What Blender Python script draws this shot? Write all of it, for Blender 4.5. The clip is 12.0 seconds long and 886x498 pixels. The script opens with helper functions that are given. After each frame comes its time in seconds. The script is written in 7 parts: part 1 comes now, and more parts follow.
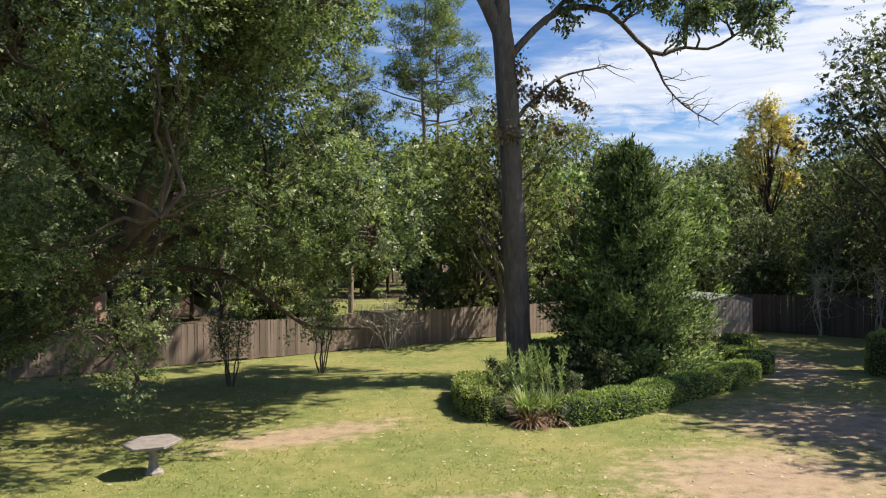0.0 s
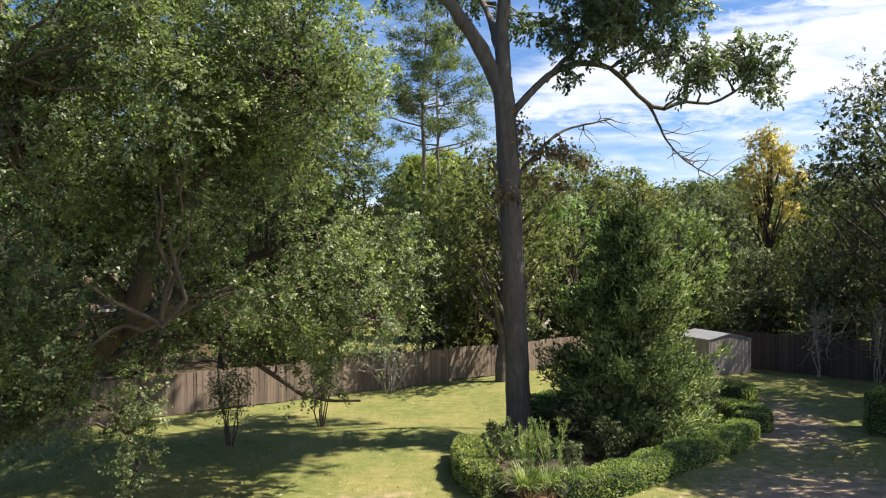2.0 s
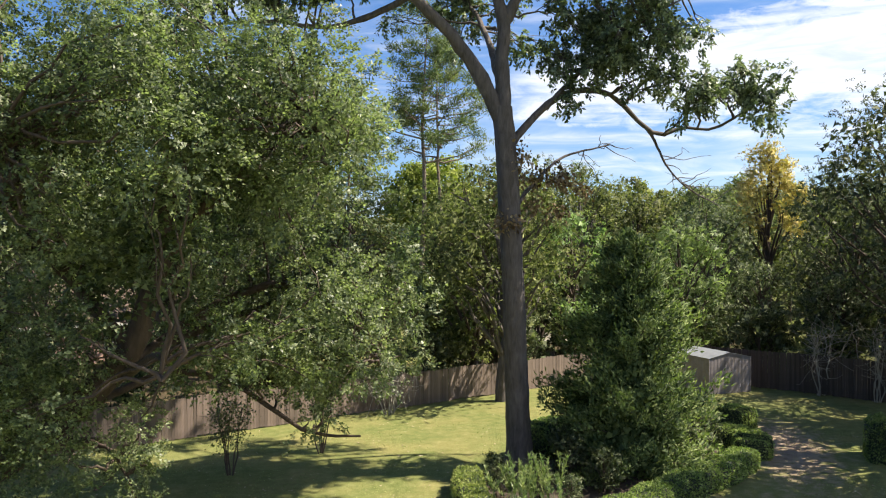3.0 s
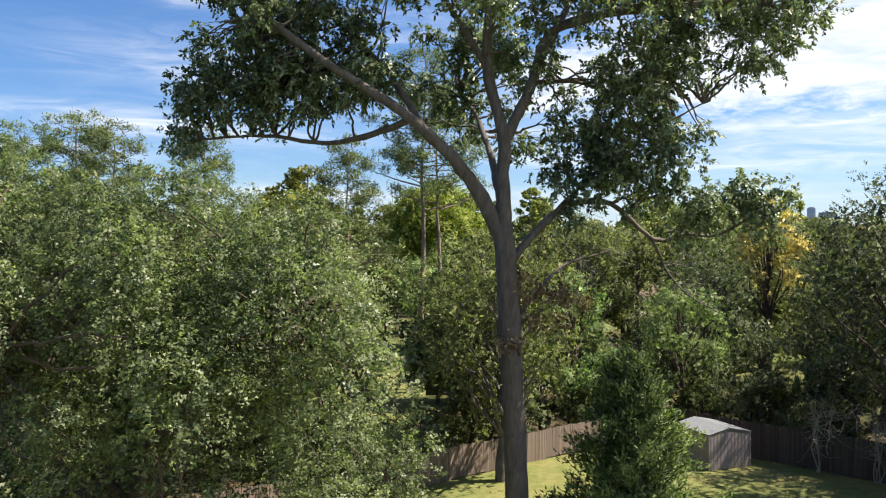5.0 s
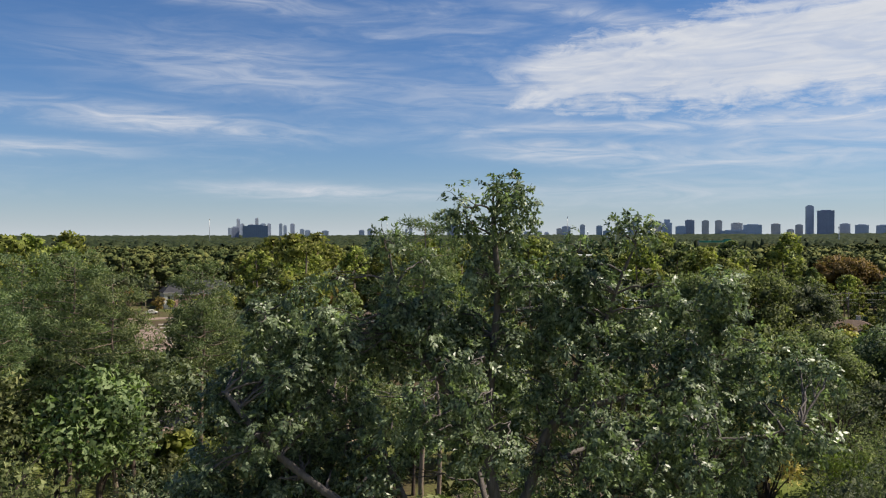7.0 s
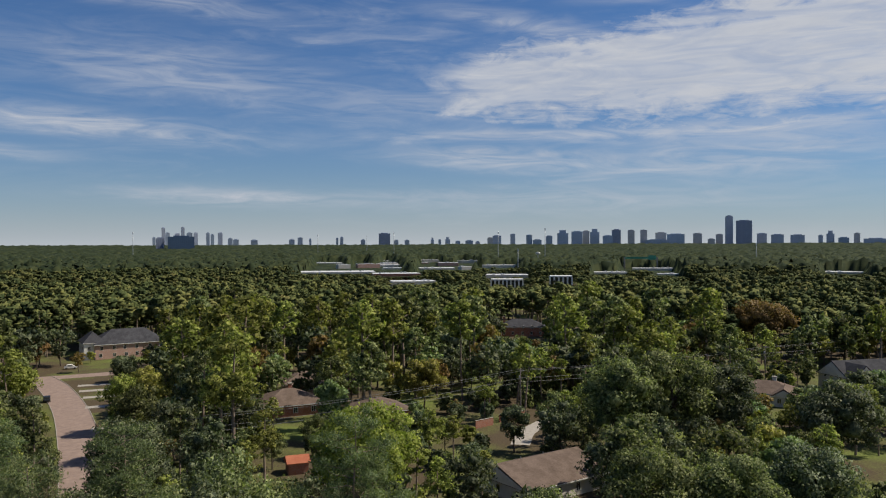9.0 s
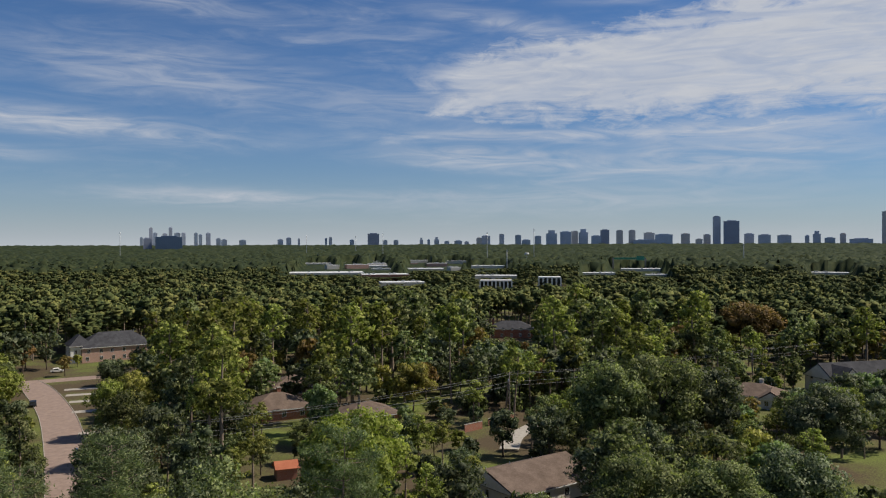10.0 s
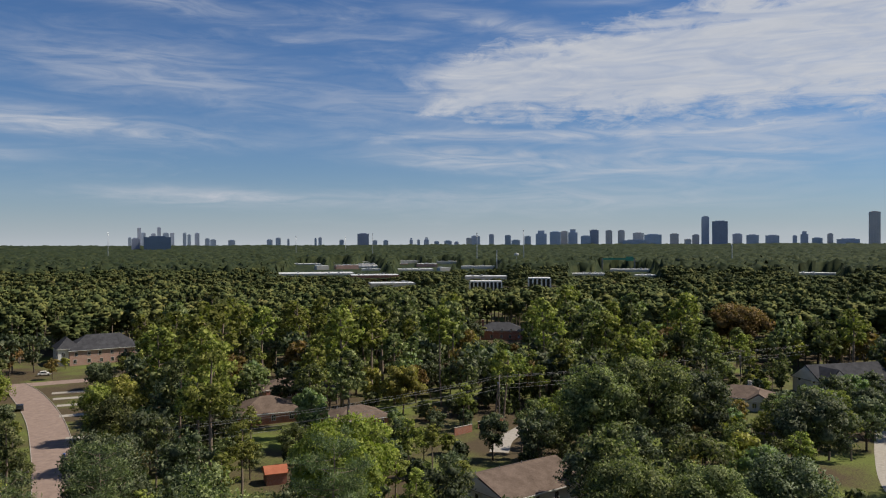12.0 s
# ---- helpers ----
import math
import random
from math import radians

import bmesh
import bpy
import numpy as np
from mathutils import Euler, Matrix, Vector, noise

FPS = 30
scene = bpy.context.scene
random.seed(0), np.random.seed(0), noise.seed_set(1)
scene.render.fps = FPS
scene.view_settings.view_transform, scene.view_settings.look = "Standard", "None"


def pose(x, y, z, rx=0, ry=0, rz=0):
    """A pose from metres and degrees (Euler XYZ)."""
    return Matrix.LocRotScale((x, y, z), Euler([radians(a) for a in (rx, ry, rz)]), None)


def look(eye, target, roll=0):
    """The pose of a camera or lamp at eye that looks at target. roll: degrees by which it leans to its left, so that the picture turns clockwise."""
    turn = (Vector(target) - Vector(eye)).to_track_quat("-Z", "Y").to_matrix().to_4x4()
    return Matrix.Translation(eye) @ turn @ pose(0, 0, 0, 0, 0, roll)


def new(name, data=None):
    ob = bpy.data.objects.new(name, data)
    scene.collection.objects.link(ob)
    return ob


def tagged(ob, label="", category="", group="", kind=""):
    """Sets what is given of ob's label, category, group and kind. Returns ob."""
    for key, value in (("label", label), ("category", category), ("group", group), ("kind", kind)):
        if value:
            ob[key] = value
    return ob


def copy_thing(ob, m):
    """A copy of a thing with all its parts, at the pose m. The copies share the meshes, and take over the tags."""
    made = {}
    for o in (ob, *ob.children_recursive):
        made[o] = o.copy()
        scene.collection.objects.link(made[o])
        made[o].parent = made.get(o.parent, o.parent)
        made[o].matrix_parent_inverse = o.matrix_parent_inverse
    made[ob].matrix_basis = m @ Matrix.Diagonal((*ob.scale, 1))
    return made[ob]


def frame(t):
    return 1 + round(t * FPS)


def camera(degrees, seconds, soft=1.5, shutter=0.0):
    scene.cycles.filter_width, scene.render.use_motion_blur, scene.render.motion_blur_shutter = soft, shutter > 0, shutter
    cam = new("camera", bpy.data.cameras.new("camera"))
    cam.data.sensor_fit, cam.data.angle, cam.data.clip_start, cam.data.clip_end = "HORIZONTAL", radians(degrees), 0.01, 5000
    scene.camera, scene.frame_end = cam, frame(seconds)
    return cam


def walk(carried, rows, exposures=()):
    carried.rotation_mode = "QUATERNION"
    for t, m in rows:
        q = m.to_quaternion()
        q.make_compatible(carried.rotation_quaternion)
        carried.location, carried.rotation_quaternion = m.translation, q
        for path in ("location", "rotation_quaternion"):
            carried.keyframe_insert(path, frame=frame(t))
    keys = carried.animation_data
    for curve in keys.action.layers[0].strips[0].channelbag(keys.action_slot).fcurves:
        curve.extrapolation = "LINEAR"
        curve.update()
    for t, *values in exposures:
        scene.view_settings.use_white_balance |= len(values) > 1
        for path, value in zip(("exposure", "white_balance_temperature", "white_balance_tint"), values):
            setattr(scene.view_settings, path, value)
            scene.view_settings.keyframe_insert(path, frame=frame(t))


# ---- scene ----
cam = camera(59.4, 12.0, soft=1.15)
PATH = [
    (0, pose(0.00, 0.00, 5.05, 90.17, 0.35, 0.00)),
    (0.5, pose(0.00, 0.00, 5.58, 90.17, 0.25, 0.00)),
    (1, pose(0.00, -0.03, 6.14, 90.17, 0.25, 0.00)),
    (1.5, pose(-0.05, -0.03, 6.77, 90.17, 0.15, 0.00)),
    (2, pose(-0.05, -0.03, 7.38, 90.07, 0.05, -0.10)),
    (2.5, pose(-0.05, -0.03, 8.02, 90.07, 0.05, -0.10)),
    (4.5, pose(-0.08, -0.03, 11.09, 89.87, 0.05, -0.10)),
    (5, pose(-0.11, 0.11, 13.34, 89.57, 0.05, -0.20)),
    (5.5, pose(-0.05, 0.24, 16.47, 89.27, 0.05, -0.20)),
    (6, pose(-0.03, 0.29, 19.81, 89.17, 0.25, -0.20)),
    (6.5, pose(-0.11, 0.27, 23.81, 89.17, 0.15, -0.30)),
    (7, pose(-0.16, 0.37, 28.93, 89.27, 0.15, -0.30)),
    (7.2, pose(-0.17, 0.40, 31.15, 89.32, 0.15, -0.30)),
    (8.8, pose(0.00, 0.50, 45.30, 89.72, 0.20, -4.98)),
    (9, pose(0.00, 0.50, 45.90, 89.72, 0.20, -5.34)),
    (9.5, pose(0.00, 0.50, 46.60, 89.72, 0.20, -6.01)),
    (10, pose(0.00, 0.50, 46.90, 89.72, 0.20, -6.15)),
    (10.5, pose(0.00, 0.50, 47.20, 89.72, 0.20, -6.34)),
    (11, pose(0.00, 0.50, 47.40, 89.72, 0.20, -6.52)),
    (11.5, pose(0.00, 0.50, 47.50, 89.72, 0.20, -6.73)),
    (12, pose(0.00, 0.50, 47.70, 89.72, 0.20, -6.90)),
]
walk(cam, PATH, exposures=[(0, 0.72, 6850, 10), (2.7, 1.0, 6900, 10), (4.5, 0.95, 6900, 10), (5.5, 0.96, 6900, 10), (6.0, 0.74, 6850, 10), (6.5, 0.48, 6800, 10), (7.2, 0.14, 6750, 10), (8.8, -0.12, 6650, 10), (12, -0.12, 6650, 10)])

# ---- sky, sun ----
SUN_EL, SUN_AZ = radians(50), radians(84)      # azimuth clockwise from straight ahead
sun_dir = Vector((math.sin(SUN_AZ) * math.cos(SUN_EL), math.cos(SUN_AZ) * math.cos(SUN_EL), math.sin(SUN_EL)))
sun_lamp = bpy.data.lights.new("sun", "SUN")
sun_lamp.energy, sun_lamp.angle, sun_lamp.color = 5.9, radians(0.53), (1.0, 0.93, 0.80)
sun = new("sun", sun_lamp)
sun.matrix_world = look(sun_dir * 400, (0, 0, 0))


def node(nt, kind, ins=None):
    """A node; ins maps an input's name or number to a value or to another node's output."""
    n = nt.nodes.new(kind)
    for k, v in (ins or {}).items():
        if isinstance(v, bpy.types.NodeSocket):
            nt.links.new(v, n.inputs[k])
        else:
            n.inputs[k].default_value = v
    return n


def maths(nt, op, a, b=0.0, c=0.0, clamp=False):
    n = node(nt, "ShaderNodeMath", {0: a, 1: b, 2: c})
    n.operation, n.use_clamp = op, clamp
    return n.outputs[0]


def ramp(nt, fac, stops):
    n = node(nt, "ShaderNodeValToRGB", {"Fac": fac})
    while len(n.color_ramp.elements) < len(stops):
        n.color_ramp.elements.new(0.5)
    for e, (p, c) in zip(n.color_ramp.elements, stops):
        e.position, e.color = p, (*c, 1) if len(c) == 3 else c
    return n.outputs["Color"]


def mix(nt, fac, a, b, kind="MIX"):
    n = node(nt, "ShaderNodeMix", {0: fac})
    n.data_type, n.blend_type, n.clamp_factor = "RGBA", kind, True
    for sock, v in ((n.inputs[6], a), (n.inputs[7], b)):
        if isinstance(v, bpy.types.NodeSocket):
            nt.links.new(v, sock)
        else:
            sock.default_value = (*v, 1)
    return n.outputs[2]


def build_sky():
    world = bpy.data.worlds.new("sky")
    scene.world = world
    world.use_nodes = True
    nt = world.node_tree
    nt.nodes.clear()
    sky = node(nt, "ShaderNodeTexSky")
    sky.sky_type, sky.sun_disc, sky.sun_elevation, sky.sun_rotation = "NISHITA", False, SUN_EL, SUN_AZ
    sky.air_density, sky.dust_density, sky.ozone_density = 1.0, 0.6, 2.5
    co = node(nt, "ShaderNodeTexCoord").outputs["Generated"]
    sep = node(nt, "ShaderNodeSeparateXYZ", {0: co})
    zc = maths(nt, "MAXIMUM", sep.outputs[2], 0.0)
    # broad veils, finer wisps and ragged grain, drawn out along the horizon
    m1 = node(nt, "ShaderNodeMapping", {0: co, "Location": (3.1, 0.4, 0.3), "Scale": (1.9, 1.9, 11.0)})
    n1 = node(nt, "ShaderNodeTexNoise", {"Vector": m1.outputs[0], "Scale": 1.0, "Detail": 5.0, "Roughness": 0.5, "Distortion": 0.8})
    m2 = node(nt, "ShaderNodeMapping", {0: co, "Location": (7.7, 2.0, 1.0), "Rotation": (0, radians(6), 0), "Scale": (6.0, 6.0, 34.0)})
    n2 = node(nt, "ShaderNodeTexNoise", {"Vector": m2.outputs[0], "Scale": 1.0, "Detail": 8.0, "Roughness": 0.60, "Distortion": 1.1})
    m3 = node(nt, "ShaderNodeMapping", {0: co, "Location": (1.0, 5.0, 2.0), "Scale": (26, 26, 60)})
    n3 = node(nt, "ShaderNodeTexNoise", {"Vector": m3.outputs[0], "Scale": 1.0, "Detail": 6.0, "Roughness": 0.62, "Distortion": 0.8})
    m4 = node(nt, "ShaderNodeMapping", {0: co, "Location": (2.0, 1.0, 4.0), "Rotation": (0, radians(4), 0), "Scale": (9.0, 9.0, 58.0)})
    n4 = node(nt, "ShaderNodeTexNoise", {"Vector": m4.outputs[0], "Scale": 1.0, "Detail": 6.0, "Roughness": 0.58, "Distortion": 1.3})
    # the one broad cloud bank
    az = maths(nt, "ARCTAN2", sep.outputs[0], sep.outputs[1])
    warp = maths(nt, "ADD", maths(nt, "MULTIPLY_ADD", n2.outputs[0], 2.0, -1.0), maths(nt, "MULTIPLY_ADD", n3.outputs[0], 1.3, -0.65))
    thick = maths(nt, "MULTIPLY_ADD", maths(nt, "SUBTRACT", az, radians(4)), 0.085, 0.030)
    dv = maths(nt, "DIVIDE", maths(nt, "SUBTRACT", sep.outputs[2], maths(nt, "MULTIPLY_ADD", az, 0.075, 0.188)), thick)
    dv = maths(nt, "MULTIPLY_ADD", warp, 0.9, dv)
    tip = maths(nt, "MULTIPLY_ADD", warp, 0.9, maths(nt, "DIVIDE", maths(nt, "SUBTRACT", az, radians(3)), radians(5)), clamp=True)
    bank = maths(nt, "MULTIPLY", maths(nt, "MULTIPLY", maths(nt, "SUBTRACT", 1.5, maths(nt, "MULTIPLY", dv, dv)), 0.95, clamp=True), tip)
    body = maths(nt, "ADD", maths(nt, "MULTIPLY", n1.outputs[0], 0.62), maths(nt, "MULTIPLY", n2.outputs[0], 0.30))
    body = maths(nt, "MULTIPLY_ADD", n3.outputs[0], 0.10, body)
    wisp = ramp(nt, body, [(0.49, (0, 0, 0)), (0.56, (0.16,) * 3), (0.64, (0.45,) * 3), (0.76, (0.75,) * 3)])
    # long streaks of cirrus: bearing and height in degrees, half length, half thickness, slope, strength
    fibre = maths(nt, "MULTIPLY_ADD", n4.outputs[0], 3.2, -1.1, clamp=True)
    sway = maths(nt, "MULTIPLY_ADD", n2.outputs[0], 1.6, -0.8)
    streaks = 0.0
    for a0, e0, wa, we, tilt, k in ((-19, 17.2, 12, 0.8, -0.10, 0.75), (-14, 12.0, 11, 1.9, -0.05, 0.55), (-20, 8.2, 10, 0.8, -0.05, 0.95), (4, 10.0, 7, 1.6, 0.0, 0.45), (18, 8.0, 17, 0.5, 0.01, 0.85),
                                    (9, 6.3, 7, 0.7, -0.03, 0.85), (27, 6.6, 10, 1.6, 0.03, 0.70), (-9.5, 3.5, 8.5, 0.55, -0.02, 0.80), (15, 3.2, 16, 1.1, 0.0, 0.50), (12, 15.6, 7, 0.7, -0.16, 0.70), (-27, 6.0, 6, 0.5, 0.0, 0.8),
                                    (17, 5.0, 5, 0.25, 0.10, 0.5), (22, 17.4, 6, 0.4, 0.03, 0.6)):
        da = maths(nt, "SUBTRACT", az, radians(a0))
        u = maths(nt, "MULTIPLY", da, 1 / radians(wa))
        v = maths(nt, "MULTIPLY_ADD", da, -tilt / radians(we), maths(nt, "MULTIPLY", maths(nt, "SUBTRACT", sep.outputs[2], math.sin(radians(e0))), 1 / radians(we)))
        v = maths(nt, "MULTIPLY_ADD", sway, 1.3, v)
        g = maths(nt, "POWER", 2.718, maths(nt, "MULTIPLY", maths(nt, "ADD", maths(nt, "MULTIPLY", u, u), maths(nt, "MULTIPLY", v, v)), -1.0))
        streaks = maths(nt, "MULTIPLY_ADD", g, k, streaks)
    streaks = maths(nt, "MULTIPLY", streaks, maths(nt, "MULTIPLY_ADD", fibre, 0.85, 0.22))
    wisp = maths(nt, "MULTIPLY", wisp, maths(nt, "MULTIPLY_ADD", fibre, 0.6, 0.15))
    bank = maths(nt, "MULTIPLY", bank, maths(nt, "MULTIPLY_ADD", fibre, 0.35, 0.72))
    cover = maths(nt, "MAXIMUM", maths(nt, "MULTIPLY", streaks, 0.95, clamp=True), maths(nt, "MAXIMUM", wisp, maths(nt, "MULTIPLY", bank, 0.96)))
    cover = maths(nt, "MULTIPLY", cover, maths(nt, "MULTIPLY_ADD", zc, 12.0, 0.25, clamp=True))
    cloud = mix(nt, n2.outputs[0], (5.6, 6.2, 7.4), (8.3, 8.6, 9.2))
    haze = maths(nt, "POWER", 2.718, maths(nt, "MULTIPLY", zc, -20.0))
    deep = mix(nt, 1.0, sky.outputs[0], (0.46, 0.735, 1.08), "MULTIPLY")
    base = mix(nt, maths(nt, "MULTIPLY", haze, 0.90), deep, (6.5, 7.1, 7.8))
    col = mix(nt, cover, base, cloud)
    bg = node(nt, "ShaderNodeBackground", {"Color": col, "Strength": 0.080})
    nt.links.new(bg.outputs[0], node(nt, "ShaderNodeOutputWorld").inputs[0])


build_sky()


# ---- materials ----
def material(name):
    m = bpy.data.materials.new(name)
    m.use_nodes = True
    nt = m.node_tree
    bsdf = nt.nodes["Principled BSDF"]
    return m, nt, bsdf


def noise_tex(nt, scale, detail=4.0, rough=0.55, coords="Object", stretch=(1, 1, 1), distortion=0.0):
    co = node(nt, "ShaderNodeTexCoord").outputs[coords]
    mp = node(nt, "ShaderNodeMapping", {0: co, "Scale": stretch})
    return node(nt, "ShaderNodeTexNoise", {"Vector": mp.outputs[0], "Scale": scale, "Detail": detail, "Roughness": rough,
                                           "Distortion": distortion}).outputs[0]


def world_noise(nt, scale, detail=4.0, rough=0.55, stretch=(1, 1, 1), distortion=0.0):
    co = node(nt, "ShaderNodeNewGeometry").outputs["Position"]
    mp = node(nt, "ShaderNodeMapping", {0: co, "Scale": stretch})
    return node(nt, "ShaderNodeTexNoise", {"Vector": mp.outputs[0], "Scale": scale, "Detail": detail, "Roughness": rough,
                                           "Distortion": distortion}).outputs[0]


def bump(nt, bsdf, height, strength=0.4, distance=0.02):
    b = node(nt, "ShaderNodeBump", {"Height": height, "Strength": strength, "Distance": distance})
    nt.links.new(b.outputs[0], bsdf.inputs["Normal"])


def leaf_material(name, dark, mid, light, rough=0.5, through_light=0.35, clump=0.5, tone=0.25, spec=0.4):
    """Leaves: colour from clump to clump, from leaf to leaf and from tree to tree, some light passing through."""
    m, nt, bsdf = material(name)
    isl = node(nt, "ShaderNodeNewGeometry").outputs["Random Per Island"]
    rnd = node(nt, "ShaderNodeObjectInfo").outputs["Random"]
    n = world_noise(nt, clump, 3.0)
    f = maths(nt, "ADD", maths(nt, "MULTIPLY", isl, 0.55), maths(nt, "MULTIPLY", n, 0.95))
    f = maths(nt, "SUBTRACT", f, 0.25)
    f = maths(nt, "ADD", f, maths(nt, "MULTIPLY_ADD", world_noise(nt, 3.2, 2.0, 0.6), 0.7, -0.35), clamp=True)
    col = ramp(nt, f, [(0.14, dark), (0.48, mid), (0.82, light)])
    hsv = node(nt, "ShaderNodeHueSaturation", {"Color": col, "Saturation": 0.92, "Hue": maths(nt, "MULTIPLY_ADD", rnd, 0.03, 0.488),
                                               "Value": maths(nt, "MULTIPLY_ADD", rnd, 2 * tone, 1.0 - tone)})
    nt.links.new(hsv.outputs[0], bsdf.inputs["Base Color"])
    bsdf.inputs["Roughness"].default_value = rough
    bsdf.inputs["Specular IOR Level"].default_value = spec
    tcol = mix(nt, 1.0, hsv.outputs[0], (1.18, 1.38, 0.75), "MULTIPLY")
    tr = node(nt, "ShaderNodeBsdfTranslucent", {"Color": tcol})
    mx = node(nt, "ShaderNodeMixShader", {0: through_light, 1: bsdf.outputs[0], 2: tr.outputs[0]})
    nt.links.new(mx.outputs[0], nt.nodes["Material Output"].inputs[0])
    return m


def bark_material(name, dark, light, scale=3.0):
    m, nt, bsdf = material(name)
    a = noise_tex(nt, scale * 2.2, 6, 0.65, stretch=(1, 1, 0.22), distortion=0.6)
    b = noise_tex(nt, 0.8, 3)
    f = maths(nt, "ADD", maths(nt, "MULTIPLY", a, 0.8), maths(nt, "MULTIPLY", b, 0.3))
    nt.links.new(ramp(nt, f, [(0.3, dark), (0.75, light)]), bsdf.inputs["Base Color"])
    bsdf.inputs["Roughness"].default_value = 0.9
    bump(nt, bsdf, a, 0.9, 0.05)
    return m


def plain_material(name, a, b, scale=6.0, rough=0.7, relief=0.2, stretch=(1, 1, 1), metal=0.0, tone=0.0):
    m, nt, bsdf = material(name)
    n1, n2 = noise_tex(nt, scale, 5, 0.6, stretch=stretch), noise_tex(nt, scale * 9, 4, 0.6, stretch=stretch)
    f = maths(nt, "ADD", maths(nt, "MULTIPLY", n1, 0.7), maths(nt, "MULTIPLY", n2, 0.3))
    col = ramp(nt, f, [(0.32, a), (0.68, b)])
    if tone:
        rnd = node(nt, "ShaderNodeObjectInfo").outputs["Random"]
        col = node(nt, "ShaderNodeHueSaturation", {"Color": col, "Value": maths(nt, "MULTIPLY_ADD", rnd, 2 * tone, 1.0 - tone)}).outputs[0]
    nt.links.new(col, bsdf.inputs["Base Color"])
    bsdf.inputs["Roughness"].default_value, bsdf.inputs["Metallic"].default_value = rough, metal
    if relief:
        bump(nt, bsdf, f, relief, 0.01)
    return m


def brick_material(name, a, b, mortar, scale=1.0):
    m, nt, bsdf = material(name)
    co = node(nt, "ShaderNodeTexCoord").outputs["Object"]
    sp = node(nt, "ShaderNodeSeparateXYZ", {0: co})
    u = maths(nt, "ADD", sp.outputs[0], sp.outputs[1])
    uv = node(nt, "ShaderNodeCombineXYZ", {0: u, 1: sp.outputs[2], 2: 0.0}).outputs[0]
    br = node(nt, "ShaderNodeTexBrick", {"Vector": uv, "Color1": (*a, 1), "Color2": (*b, 1), "Mortar": (*mortar, 1), "Scale": 1.0,
                                         "Mortar Size": 0.006, "Brick Width": 0.21, "Row Height": 0.075})
    n = noise_tex(nt, 0.7, 5)
    col = mix(nt, maths(nt, "MULTIPLY", n, 0.45), br.outputs[0], tuple(0.5 * c for c in a))
    nt.links.new(col, bsdf.inputs["Base Color"])
    bsdf.inputs["Roughness"].default_value = 0.85
    return m


def shingle_material(name, a, b):
    m, nt, bsdf = material(name)
    n1 = noise_tex(nt, 0.5, 4)
    n2 = noise_tex(nt, 3.0, 5, 0.7, stretch=(1, 1, 4))
    f = maths(nt, "ADD", maths(nt, "MULTIPLY", n1, 0.5), maths(nt, "MULTIPLY", n2, 0.5))
    nt.links.new(ramp(nt, f, [(0.35, a), (0.65, b)]), bsdf.inputs["Base Color"])
    bsdf.inputs["Roughness"].default_value = 0.95
    bsdf.inputs["Specular IOR Level"].default_value = 0.1
    bump(nt, bsdf, n2, 0.5, 0.05)
    return m


